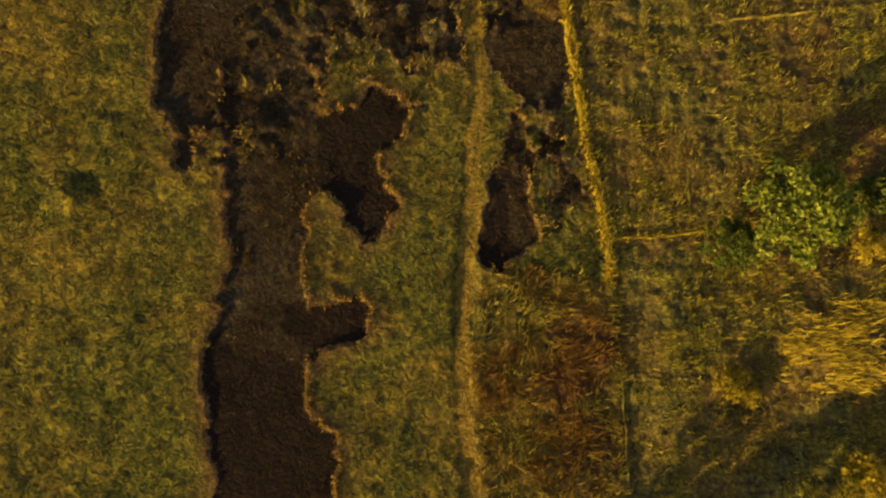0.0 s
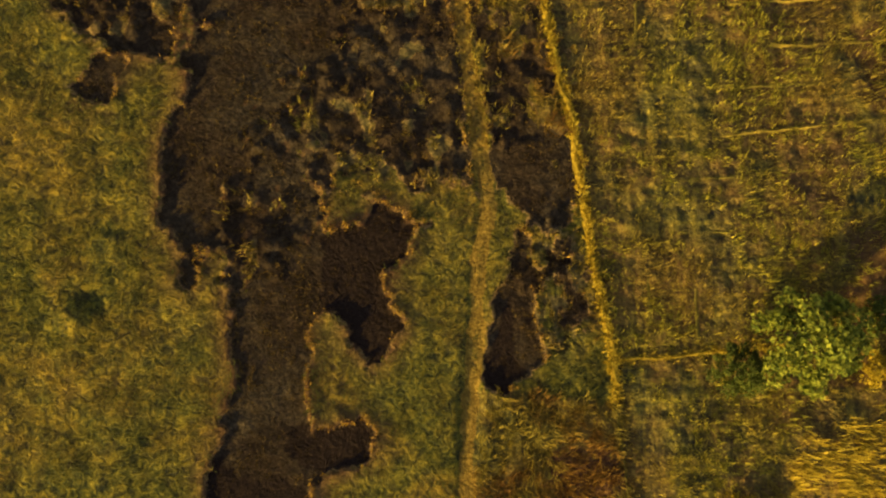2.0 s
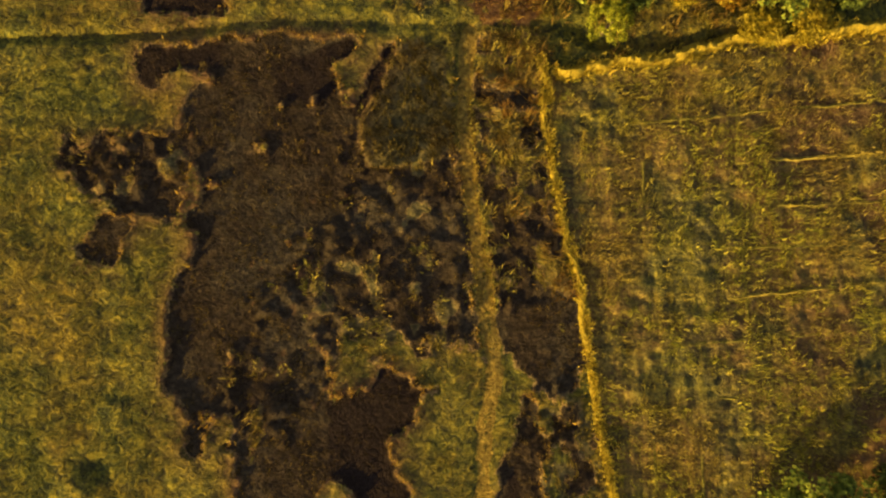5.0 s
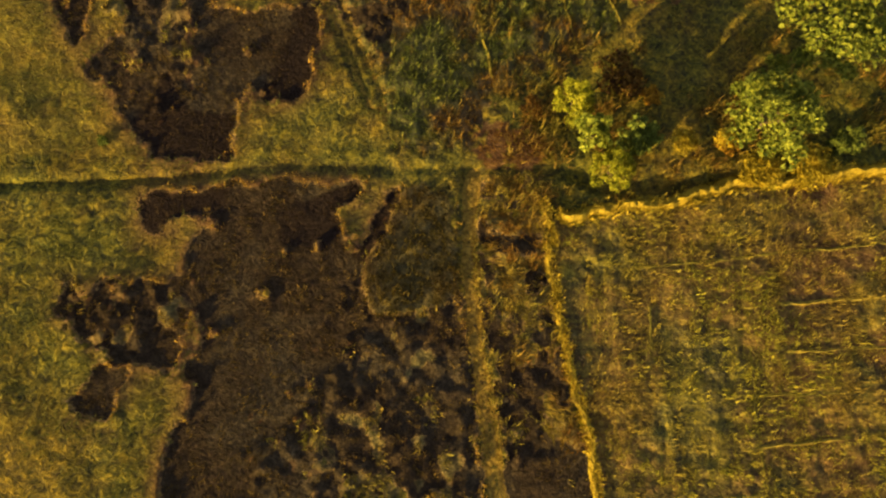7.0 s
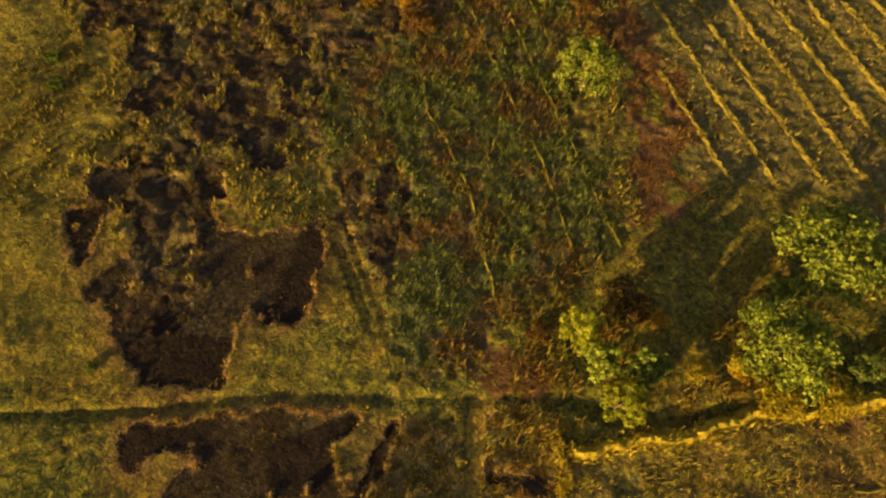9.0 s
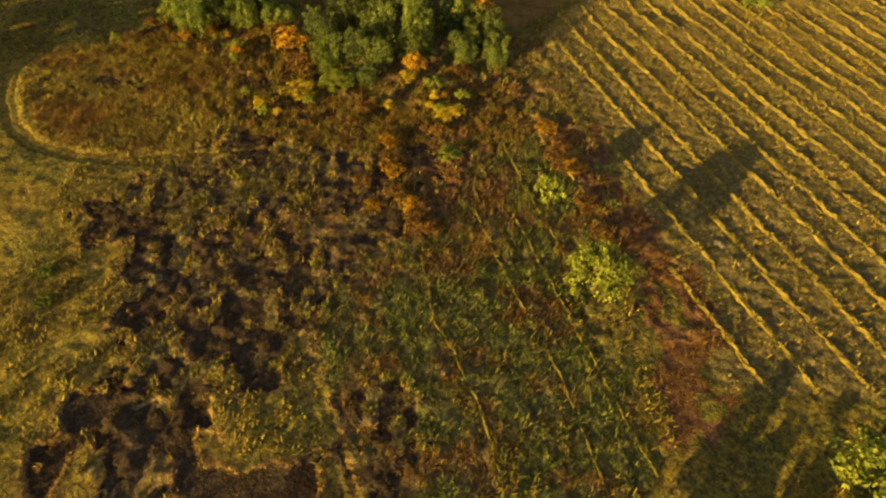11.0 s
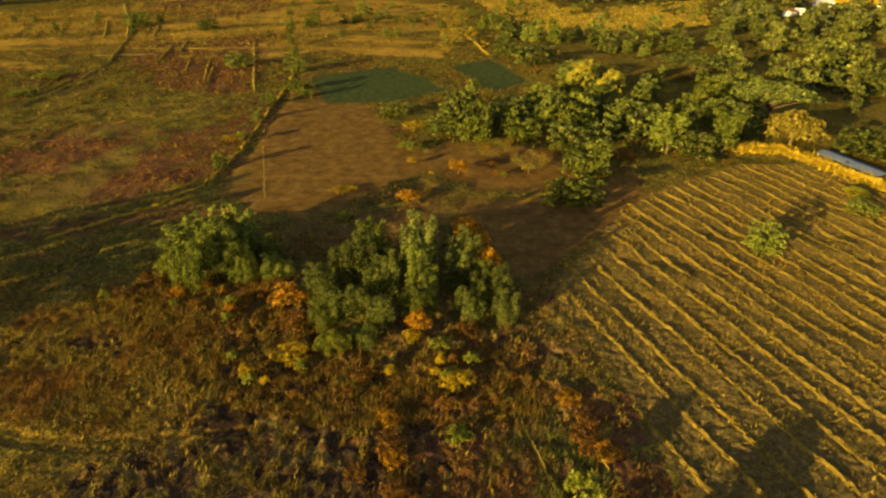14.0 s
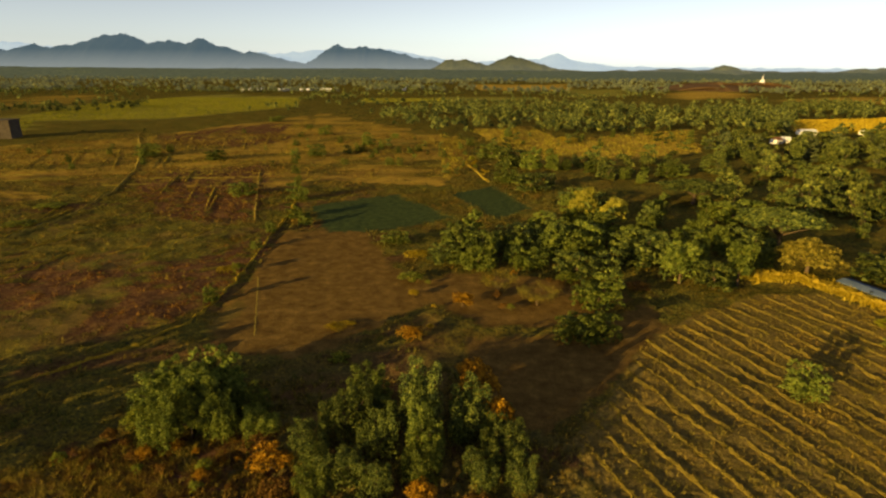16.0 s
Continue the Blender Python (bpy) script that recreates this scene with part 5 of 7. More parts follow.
# crop plants along the ridges, and a thinner line between each two
q = np.concatenate([np.repeat(resample(l, 0.36), 3, axis=0) for l in row_lines])
q = q + gen.normal(0, 0.2, q.shape)
q = q[vnoise(q[:, 0] / 1.1, q[:, 1] / 1.1, 68) + 0.5 * (fbm(q[:, 0] / 12, q[:, 1] / 12, 69) - 0.5) > 0.33]
q2 = np.concatenate([resample(l, 0.6) for l in row_lines]) + np.array((2.9, 0.4))
q2 = (q2 + gen.normal(0, 0.25, q2.shape))[inside(q2[:, 0], q2[:, 1], ROW_FIELD)]
q = np.concatenate([q, q2])
v, fc = blades(q[:, 0], q[:, 1], height_at(q[:, 0], q[:, 1]) + 0.12, np.r_[np.full(len(q) - len(q2), 0.30), np.full(len(q2), 0.22)], 0.2, 3, 0.6, gen)
tagged(new("ridge_plants", mesh_of("ridge_plants", v, fc, leaf_material("ridge_straw", (0.14, 0.115, 0.015), (0.30, 0.23, 0.026), (0.53, 0.385, 0.046), 0.3, 0.0))), "lines of yellow crop plants on the ridges", "crop", kind="stuff")
# leaves in the row crop
n = 40000
rx, ry = 18 + 130 * gen.random(n), 60 + 182 * gen.random(n)
k = inside(rx, ry, ROW_FIELD) & (fbm(rx / 2, ry / 2, 66) > 0.50 - 0.10 * np.clip((ry - 130) / 40, 0, 1))
rx, ry = rx[k], ry[k]
v, fc = blades(rx, ry, height_at(rx, ry), 0.2 + 0.34 * gen.random(len(rx)), 0.2, 3, 0.8, gen)
tagged(new("row_crop_leaves", mesh_of("row_crop_leaves", v, fc, leaf_material("row_leaf", (0.08, 0.075, 0.013), (0.20, 0.165, 0.023), (0.42, 0.31, 0.040), 0.3, 0.0, ((0.15, 0.09, 0.014), (0.33, 0.21, 0.028), (0.58, 0.38, 0.05)), 0.06))), "yellowing low crop plants between the ridges", "crop", kind="stuff")
# rough growth over the middle distance
n = 60000
rx, ry = -210 + 300 * gen.random(n), 165 + 230 * gen.random(n)
mz = zones(rx, ry)
k = ~(mz["bare"] | mz["tan"] | mz["net"]) & ~inside(rx, ry, ROW_FIELD) & (0.6 * fbm(rx / 3, ry / 3, 67) + 0.4 * fbm((rx + 0.5 * ry) / 14, (ry - 0.5 * rx) / 4, 84) > 0.49)
for name, mask, material, label in (("meadow_tufts", k & ~mz["rust"], TUFT_MEADOW, "rough green and olive meadow growth"), ("rusty_meadow", k & mz["rust"], TUFT_RUST, "rust brown weeds in the meadow")):
    v, fc = blades(rx[mask], ry[mask], height_at(rx[mask], ry[mask]), 0.35 + 0.7 * gen.random(mask.sum()) ** 2, 0.16, 4, 0.7, gen, 0.8)
    tagged(new(name, mesh_of(name, v, fc, material)), label, "grass", kind="stuff")


# clumps of weeds over the far paddies
n = 30000
rx, ry = -340 + 420 * gen.random(n), 250 + 400 * gen.random(n) ** 0.8
mz = zones(rx, ry)
k = ~(mz["tan"] | mz["net"] | mz["lush"] & (ry > 420)) & (0.5 * fbm(rx / 5, ry / 5, 97) + 0.5 * fbm(rx / 40, ry / 16, 98) > 0.47)
v, fc = blades(rx[k], ry[k], height_at(rx[k], ry[k]), 0.5 + 0.7 * gen.random(k.sum()) ** 2, 0.35, 3, 0.7, gen)
tagged(new("paddy_weeds", mesh_of("paddy_weeds", v, fc, leaf_material("paddy_weed", (0.10, 0.09, 0.015), (0.18, 0.15, 0.022), (0.30, 0.225, 0.03), 0.35, 0.0, ((0.10, 0.055, 0.012), (0.19, 0.105, 0.018), (0.31, 0.19, 0.03)), 0.03))), "olive and brown weeds on the dry paddies", "grass", kind="stuff")


# the western fields far off: young green crop and golden grass
n = 70000
rx, ry = -620 + 640 * gen.random(n), 420 + 900 * gen.random(n)
mz = zones(rx, ry)
for name, k, material, size, label in (
        ("young_crop", mz["lush"], LEAF_LIME, 0.9, "bright yellow-green young crop"),
        ("dry_meadow_grass", mz["dry"] & ~mz["lush"] & (fbm(rx / 40, ry / 25, 126) > 0.52), TUFT_TUSSOCK, 0.7, "dry golden grass on the far paddies")):
    v, fc = blades(rx[k], ry[k], height_at(rx[k], ry[k]), size * (0.6 + 0.8 * gen.random(k.sum())), 0.45, 2, 0.4, gen)
    tagged(new(name, mesh_of(name, v, fc, material)), label, "crop" if name == "young_crop" else "grass", kind="stuff")
# standing crop and dry grass that catch the low sun on the far fields
n = 60000
rx, ry = 0 + 640 * gen.random(n), 270 + 600 * gen.random(n)
mz = zones(rx, ry)
for name, k, material, size, label in (
        ("ripe_crop", mz["yel"], TUFT_YELLOW, 1.5, "ripe bright yellow standing crop"),
        ("dry_meadow_grass", mz["dry"] & ~mz["yel"] & (rx < 330), TUFT_STRAW, 0.9, "dry golden grass on the far meadow")):
    v, fc = blades(rx[k], ry[k], height_at(rx[k], ry[k]), size * (0.6 + 0.8 * gen.random(k.sum())), 0.4, 4, 0.4, gen)
    tagged(new(name, mesh_of(name, v, fc, material)), label, "crop" if name == "ripe_crop" else "grass", kind="stuff")


# ---- a heap of pale straw at the corner of the row crop ----
def heap(name, x, y, r, h, material, label):
    a, u = np.meshgrid(np.linspace(0, 2 * np.pi, 28, endpoint=False), np.linspace(0, 1, 9))
    rr = r * u * (0.8 + 0.5 * fbm(np.cos(a) * 2 + 5, np.sin(a) * 2 + u * 2, 91))
    z = h * (1 - u ** 1.6) * (0.75 + 0.6 * fbm(np.cos(a) * 3 * u + 9, np.sin(a) * 3 * u, 92)) - 0.12 * u
    v = np.c_[(x + rr * np.cos(a)).ravel(), (y + rr * np.sin(a)).ravel(), (0.1 + z).ravel()]
    f = [(j * 28 + i, j * 28 + (i + 1) % 28, (j + 1) * 28 + (i + 1) % 28, (j + 1) * 28 + i) for j in range(8) for i in range(28)]
    return tagged(new(name, mesh_of(name, v, f, material)), label, "straw heap")


heap("straw_heap", 37.6, 116.0, 1.1, 0.45, soil_material("pale_straw", (0.17, 0.13, 0.05), (0.38, 0.29, 0.12), 1.6, 0.9), "low heap of pale straw at the field corner")


# ---- trees ----
def tube(points, radii, sides=6):
    p = np.array(points, float)
    v, f = [], []
    for i, c in enumerate(p):
        d = p[min(i + 1, len(p) - 1)] - p[max(i - 1, 0)]
        d /= np.linalg.norm(d)
        a = np.cross(d, (0.31, 0.92, 0.12))
        a /= np.linalg.norm(a)
        b = np.cross(d, a)
        for s in range(sides):
            w = 2 * math.pi * s / sides
            v.append(c + radii[i] * (math.cos(w) * a + math.sin(w) * b))
    for i in range(len(p) - 1):
        for s in range(sides):
            t = (s + 1) % sides
            f.append((i * sides + s, i * sides + t, (i + 1) * sides + t, (i + 1) * sides + s))
    return v, f


def join(pieces):
    vs, fs, o = [], [], 0
    for v, f in pieces:
        vs.append(np.asarray(v, float))
        fs.append(np.asarray(f, int) + o)
        o += len(v)
    return np.concatenate(vs), np.concatenate(fs)


def cards(c, nrm, size, gen, corners=4):
    """Leafy sprays at c, facing about nrm: bent four-cornered leaves, or three-cornered ones far off."""
    n = len(c)
    nr = nrm + gen.normal(0, 0.55, (n, 3))
    nr /= np.linalg.norm(nr, axis=1)[:, None]
    u = np.cross(nr, gen.normal(0, 1, (n, 3)))
    u /= np.linalg.norm(u, axis=1)[:, None]
    w = np.cross(nr, u)
    s = (size * (0.6 + 0.8 * gen.random(n)))[:, None]
    if corners == 3:
        v = np.stack([c - u * s * 0.5 + nr * s * 0.1, c + u * s * 0.35 - w * s * 0.42, c + u * s * 0.35 + w * s * 0.42 - nr * s * 0.12], 1)
        return v.reshape(-1, 3), np.arange(n * 3).reshape(-1, 3)
    v = np.stack([c - u * s * 0.5, c - w * s * 0.32 + nr * s * 0.1, c + u * s * 0.5 - nr * s * 0.12, c + w * s * 0.32 + nr * s * 0.1], 1)
    return v.reshape(-1, 3), np.arange(n * 4).reshape(-1, 4)


def crown_and_trunk(seed, lobes, per, leaf, shape, corners=4, height=8.0, radius=5.0):
    """Lobed crown of loose leaves and a forked trunk, nominally 8 m high and 5 m in radius."""
    gen = np.random.default_rng(seed)
    cs, rs = [], []
    for k in range(lobes):
        a = 2 * math.pi * (k * 0.618 + 0.1 * gen.random())
        t = (k + 0.5) / lobes
        if shape == "umbrella":
            rr, zz = radius * math.sqrt(t) * 0.86, height * (0.80 - 0.16 * t + 0.06 * gen.random())
            lr = radius * (0.22 + 0.08 * gen.random())
        elif shape == "tall":
            rr, zz = radius * 0.5 * gen.random() ** 0.5, height * (0.25 + 0.62 * t)
            lr = radius * (0.30 + 0.15 * gen.random()) * (1.1 - 0.5 * t)
        elif shape == "thick":
            rr = radius * 0.74 * gen.random() ** 0.5
            zz = height * (0.14 + 0.70 * gen.random() * (1 - 0.45 * (rr / radius) ** 2))
            lr = radius * (0.13 + 0.15 * gen.random())
        elif shape == "columns":
            col, step = k % 10, k // 10
            a = 2 * math.pi * col * 0.618 + 0.3 * gen.random()
            tall = 0.62 + 0.36 * (math.sin(col * 2.4 + seed) * 0.5 + 0.5)
            rr = radius * 0.80 * math.sqrt((col + 0.4) / 10)
            zz = height * tall * (0.16 + 0.76 * (step + 0.3 * gen.random()) / (lobes // 10 - 1))
            lr = radius * (0.19 + 0.11 * gen.random()) * (1.15 - 0.5 * step / (lobes // 10))
        elif shape == "shrub":
            rr, zz = radius * 0.72 * math.sqrt(t), height * (0.42 - 0.16 * t + 0.25 * gen.random())
            lr = radius * (0.26 + 0.16 * gen.random())
        else:
            rr, zz = radius * 0.80 * math.sqrt(t), height * (0.74 - 0.38 * t + 0.20 * (gen.random() - 0.5))
            lr = radius * (0.12 + 0.16 * gen.random())
        cs.append((rr * math.cos(a), rr * math.sin(a), zz))
        rs.append(lr)
    pieces = []
    for c, r in zip(cs, rs):
        d = gen.normal(0, 1, (per, 3))
        d /= np.linalg.norm(d, axis=1)[:, None]
        d[:, 2] = np.where(d[:, 2] < -0.35, -d[:, 2], d[:, 2])
        flat = 0.45 if shape == "umbrella" else 0.8
        rad = r * (0.55 + 0.55 * gen.random(per) ** 0.7)[:, None]
        pos = np.array(c) + d * rad * np.array([1, 1, flat])
        pos[:, 2] = np.maximum(pos[:, 2], 0.15)
        pieces.append(cards(pos, d * 0.8 + np.array([0, 0, 0.4]), leaf, gen, corners))
    crown = join(pieces)
    wood = [tube([(0, 0, -0.3), (0.1, 0.05, height * 0.18), (0, 0.1, height * 0.38)], [0.34, 0.25, 0.17], 7)]
    for c in cs[::max(1, lobes // 7 if per > 60 else lobes // 3)]:
        m = (c[0] * 0.45, c[1] * 0.45, height * 0.36 + (c[2] - height * 0.36) * 0.4)
        wood.append(tube([(0, 0.1, height * 0.30), m, c], [0.15, 0.10, 0.03], 5))
    return crown, join(wood)


def bare_branches(seed, height=8.0, radius=5.0):
    gen = np.random.default_rng(seed)
    wood = [tube([(0, 0, -0.3), (0.15, 0, height * 0.2), (0, 0.1, height * 0.35)], [0.3, 0.24, 0.18], 7)]
    tips = []
    for k in range(11):
        a = 2 * math.pi * (k * 0.618)
        r1, z1 = radius * (0.3 + 0.2 * gen.random()), height * (0.5 + 0.2 * gen.random())
        b = np.array((r1 * math.cos(a), r1 * math.sin(a), z1))
        wood.append(tube([(0, 0.1, height * 0.28), b * 0.6 + np.array((0, 0, z1 * 0.2)), b], [0.13, 0.10, 0.06], 5))
        for j in range(4):
            a2 = a + (gen.random() - 0.5) * 1.6
            tip = b + np.array((math.cos(a2), math.sin(a2), 0.3 + 0.6 * gen.random())) * radius * (0.25 + 0.3 * gen.random())
            wood.append(tube([b, (b + tip) / 2 + gen.normal(0, 0.15, 3), tip], [0.06, 0.04, 0.015], 4))
            tips.append(tip)
    tips = np.array(tips)
    c = np.repeat(tips, 34, axis=0) + gen.normal(0, 0.6, (len(tips) * 34, 3))
    return cards(c, np.tile((0, 0, 0.7), (len(c), 1)), 0.42, gen), join(wood)


KINDS = {}


def tree_kind(kind, name, label, material, variants, lobes, per, leaf, shape, category="tree", corners=4):
    made = []
    for k in range(variants):
        seed = sum(map(ord, kind)) * 7 + k
        crown, wood = bare_branches(seed) if shape == "bare" else crown_and_trunk(seed, lobes, per, leaf, shape, corners)
        ob = tagged(empty(name), label, category)
        part("trunk", mesh_of("trunk", *wood, BARK, smooth=True), ob, "brown bark")
        part("crown", mesh_of("crown", *crown, material), ob)
        made.append((ob, []))
    KINDS[kind] = made


tree_kind("broad", "broadleaf_tree", "round leafy green tree in low sun", LEAF_MID, 4, 34, 120, 0.42, "round")
tree_kind("bright", "young_tree", "small yellow-green leafy tree", LEAF_BRIGHT, 3, 34, 115, 0.40, "round")
tree_kind("dark", "broadleaf_tree", "dense deep green tree of the grove", LEAF_DARK, 4, 60, 84, 0.37, "columns")
tree_kind("bushy", "bushy_tree", "dense bushy green tree leafy to the ground", LEAF_MID, 3, 60, 64, 0.42, "columns")
tree_kind("tall", "tall_tree", "tall slender green tree", LEAF_MID, 2, 16, 90, 0.62, "tall")
tree_kind("yellow", "yellow_shrub", "low bright yellow dry shrub", LEAF_YELLOW, 3, 12, 70, 0.75, "shrub", "shrub")
tree_kind("orange", "orange_shrub", "orange brown drying shrub", LEAF_ORANGE, 3, 12, 70, 0.75, "shrub", "shrub")
tree_kind("rust", "rusty_shrub", "rust brown withered shrub", LEAF_RUST, 3, 12, 60, 0.75, "shrub", "shrub")
tree_kind("lime", "young_tree", "small lime yellow leafy tree by the ditch", LEAF_LIME, 2, 30, 120, 0.42, "round")
tree_kind("bare", "half_bare_tree", "half bare tree with thin golden leaves", LEAF_GOLD, 2, 0, 0, 0, "bare")
tree_kind("umbrella", "umbrella_tree", "wide flat-topped green tree", LEAF_DARK, 2, 26, 110, 0.55, "umbrella")
tree_kind("golden", "spreading_tree", "wide spreading tree with old gold leaves", LEAF_GOLD, 1, 34, 90, 0.5, "round")
tree_kind("pale", "flowering_tree", "tree with pale yellow blossom", LEAF_PALE, 2, 30, 90, 0.55, "round")
tree_kind("bushy_low", "bushy_tree", "dense bushy green tree leafy to the ground", LEAF_MID, 3, 30, 52, 0.74, "columns", corners=3)
tree_kind("dark_low", "broadleaf_tree", "dense deep green tree of the grove", LEAF_DARK, 3, 30, 52, 0.74, "columns", corners=3)
tree_kind("broad_low", "broadleaf_tree", "round leafy green tree in low sun", LEAF_MID, 3, 30, 52, 0.74, "columns", corners=3)
tree_kind("bright_low", "young_tree", "small yellow-green leafy tree", LEAF_BRIGHT, 2, 20, 70, 0.74, "round", corners=3)
tree_kind("wood", "woodland_tree", "green tree of the distant woodland", LEAF_WOOD, 4, 20, 52, 1.02, "columns", corners=3)
tree_kind("deep", "woodland_tree", "deep green tree of the distant woodland", LEAF_FAR, 3, 20, 46, 1.02, "columns", corners=3)


def plant(kind, x, y, r, h, group=""):
    if (y > 185 or y < -30 or x < -90 or r < 3) and kind + "_low" in KINDS:
        kind += "_low"
    ob, places = random.choice(KINDS[kind])
    m = Matrix.Translation((x, y, 0.0)) @ Matrix.Rotation(random.random() * 6.28, 4, 'Z') @ Matrix.Diagonal((r / 5, r / 5, h / 8, 1))
    places.append((m, group))


def grow(group, *rows):
    for kind, x, y, r, h in rows:
        plant(kind, x, y, r, h, group)


grow('trees by the bunds',
     ('bright', 36.8, 13.1, 6.2, 8.5),
     ('broad', 30.4, 10.0, 3.1, 5.1),
     ('broad', 46.1, 15.5, 2.6, 5.1),
     ('yellow', 30.6, -4.2, 2.2, 2.0),
     ('yellow', 32.4, -5.6, 1.3, 1.7),
     ('yellow', 45.7, 9.9, 2.2, 2.5),
     ('yellow', 43.6, -13.6, 2.9, 2.5),
     ('bright', 43.6, 81.3, 7.3, 10.2),
     ('bright', 35.4, 70.3, 6.0, 9),
     ('lime', 13.7, 72.0, 2.7, 7.5),
     ('bright', 15.6, 68.6, 2.5, 6.5),
     ('lime', 17.7, 64.5, 2.8, 6.5))
grow('trees by the bunds',
     ('broad', 20.6, 68.0, 2.1, 6),
     ('yellow', 26.7, 68.4, 1.9, 2.0),
     ('yellow', 31.7, 68.8, 1.5, 2.0),
     ('rust', 19.5, 76.3, 3.4, 3.4),
     ('orange', 23.4, 74.1, 1.5, 1.7),
     ('yellow', 35.8, 65.4, 2.9, 2.0),
     ('bushy', -38.9, 67.9, 0.7, 1.0),
     ('yellow', 41.4, 65.9, 3.0, 2.0),
     ('bright', 38.3, 77.9, 1.7, 2.5),
     ('broad', 22.5, 68.6, 1.6, 3.1),
     ('orange', 31.9, 68.3, 1.6, 1.7),
     ('bushy', 35.1, 74.8, 1.8, 3.4))
grow('trees by the bunds',
     ('bright', 38.4, 77.3, 1.3, 2.5),
     ('rust', 9.6, 72.5, 1.6, 1.7),
     ('bushy', 45.4, 68.6, 1.9, 2.5),
     ('yellow', 34.1, 64.6, 1.7, 1.7),
     ('yellow', 39.9, 64.4, 1.8, 1.7))
grow('grove trees',
     ('bright', 17.9, 107.8, 4.9, 9.3),
     ('bushy', -55.1, 110.7, 1.4, 1.2),
     ('bushy', -53.3, 105.7, 1.4, 1.2),
     ('bright', 14.1, 124.4, 2.7, 6),
     ('broad', 68.3, 187.9, 4.3, 6.5),
     ('bushy', -55.0, 182.2, 7.1, 8),
     ('bushy', -49.9, 183.7, 6.5, 8),
     ('bushy', -43.9, 178.1, 4.9, 6.5),
     ('bushy', -39.6, 181.5, 4.8, 6.0),
     ('bushy', -46.5, 187.5, 5.5, 7.0),
     ('bright', -56.5, 177.0, 3.6, 6.0),
     ('bushy', -36.0, 177.0, 4.2, 5.0),
     ('dark', -25.0, 169.0, 4.4, 7.0),
     ('dark', -20.0, 175.5, 5.2, 11),
     ('dark', -19.5, 163.5, 4.6, 7),
     ('dark', -14.0, 169.5, 4.0, 9.5),
     ('bushy', -23.5, 161.0, 3.6, 4.6),
     ('bushy', -17.5, 183.0, 4.6, 9.5),
     ('dark', -7.2, 175.5, 4.6, 14.5),
     ('bushy', -6.7, 168.5, 4.0, 10.5),
     ('bushy', -7.4, 163.0, 3.6, 8),
     ('orange', -6.8, 158.5, 2.7, 6.0))
grow('grove trees',
     ('bright', -3.2, 154.0, 2.4, 2.6),
     ('yellow', -8.0, 156.0, 1.7, 3.0),
     ('dark', 1.0, 175.0, 4.4, 11.5),
     ('dark', 8.8, 162.5, 3.2, 5.5),
     ('orange', 4.0, 185.8, 4.7, 8.5),
     ('dark', 6.0, 168.5, 4.8, 8.0),
     ('orange', 6.5, 176.0, 3.2, 10.0),
     ('dark', 2.5, 163.5, 3.8, 5.5),
     ('dark', -13.5, 160.0, 3.3, 7.5),
     ('bright', -21.0, 154.0, 3.6, 3.4),
     ('dark', -16.5, 156.0, 3.4, 3.4),
     ('rust', -28.5, 160.5, 3.6, 3.0),
     ('rust', -34.0, 171.0, 3.4, 4.0),
     ('rust', 1.5, 158.0, 2.6, 2.2),
     ('yellow', -27.7, 152.0, 3.4, 2.5),
     ('yellow', -0.5, 145.6, 3.1, 2.7),
     ('orange', -31.2, 166.9, 4.0, 5.1),
     ('bright', -0.7, 134.6, 2.3, 2.0),
     ('rust', -10.4, 133.2, 2.6, 2.0))
grow('grove trees',
     ('rust', -5.8, 120.5, 2.5, 2.0),
     ('rust', 16.9, 133.4, 2.7, 2.0),
     ('rust', -14.4, 128.4, 1.9, 1.7),
     ('orange', -10.7, 137.8, 2.2, 2.2),
     ('orange', -9.7, 130.6, 2.1, 2.2),
     ('rust', -9.0, 125.4, 2.1, 2.0),
     ('orange', -6.6, 123.3, 1.8, 1.9),
     ('rust', -3.8, 118.6, 2.0, 1.9),
     ('orange', -12.3, 123.3, 1.6, 1.7),
     ('orange', 16.0, 141.8, 2.3, 2.0),
     ('rust', 17.5, 136.8, 2.4, 2.0),
     ('orange', 19.4, 131.6, 2.2, 2.0))
grow('grove trees',
     ('rust', 19.7, 123.4, 2.2, 2.0),
     ('rust', 20.8, 117.7, 2.1, 2.0),
     ('orange', 3.1, 193.6, 4.1, 6.8))
grow('field edge trees',
     ('orange', -10.4, 212.6, 3.6, 4.6),
     ('broad', 31.7, 213.6, 8.1, 6.8),
     ('broad', 40.0, 233.3, 8.0, 8.5),
     ('orange', 2.8, 232.5, 3.6, 5.4),
     ('bare', 13.5, 241.8, 5.4, 6.0),
     ('bare', 23.3, 233.9, 5.6, 5.1),
     ('bright', -12.1, 252.3, 4.3, 3.4),
     ('yellow', -11.0, 274.2, 4.8, 3.4),
     ('yellow', -29.5, 219.6, 3.0, 1.4),
     ('yellow', -26.0, 221.2, 1.8, 1.4),
     ('rust', 54.7, 245.3, 4.6, 2.5),
     ('tall', 69.6, 250.7, 9.2, 13))
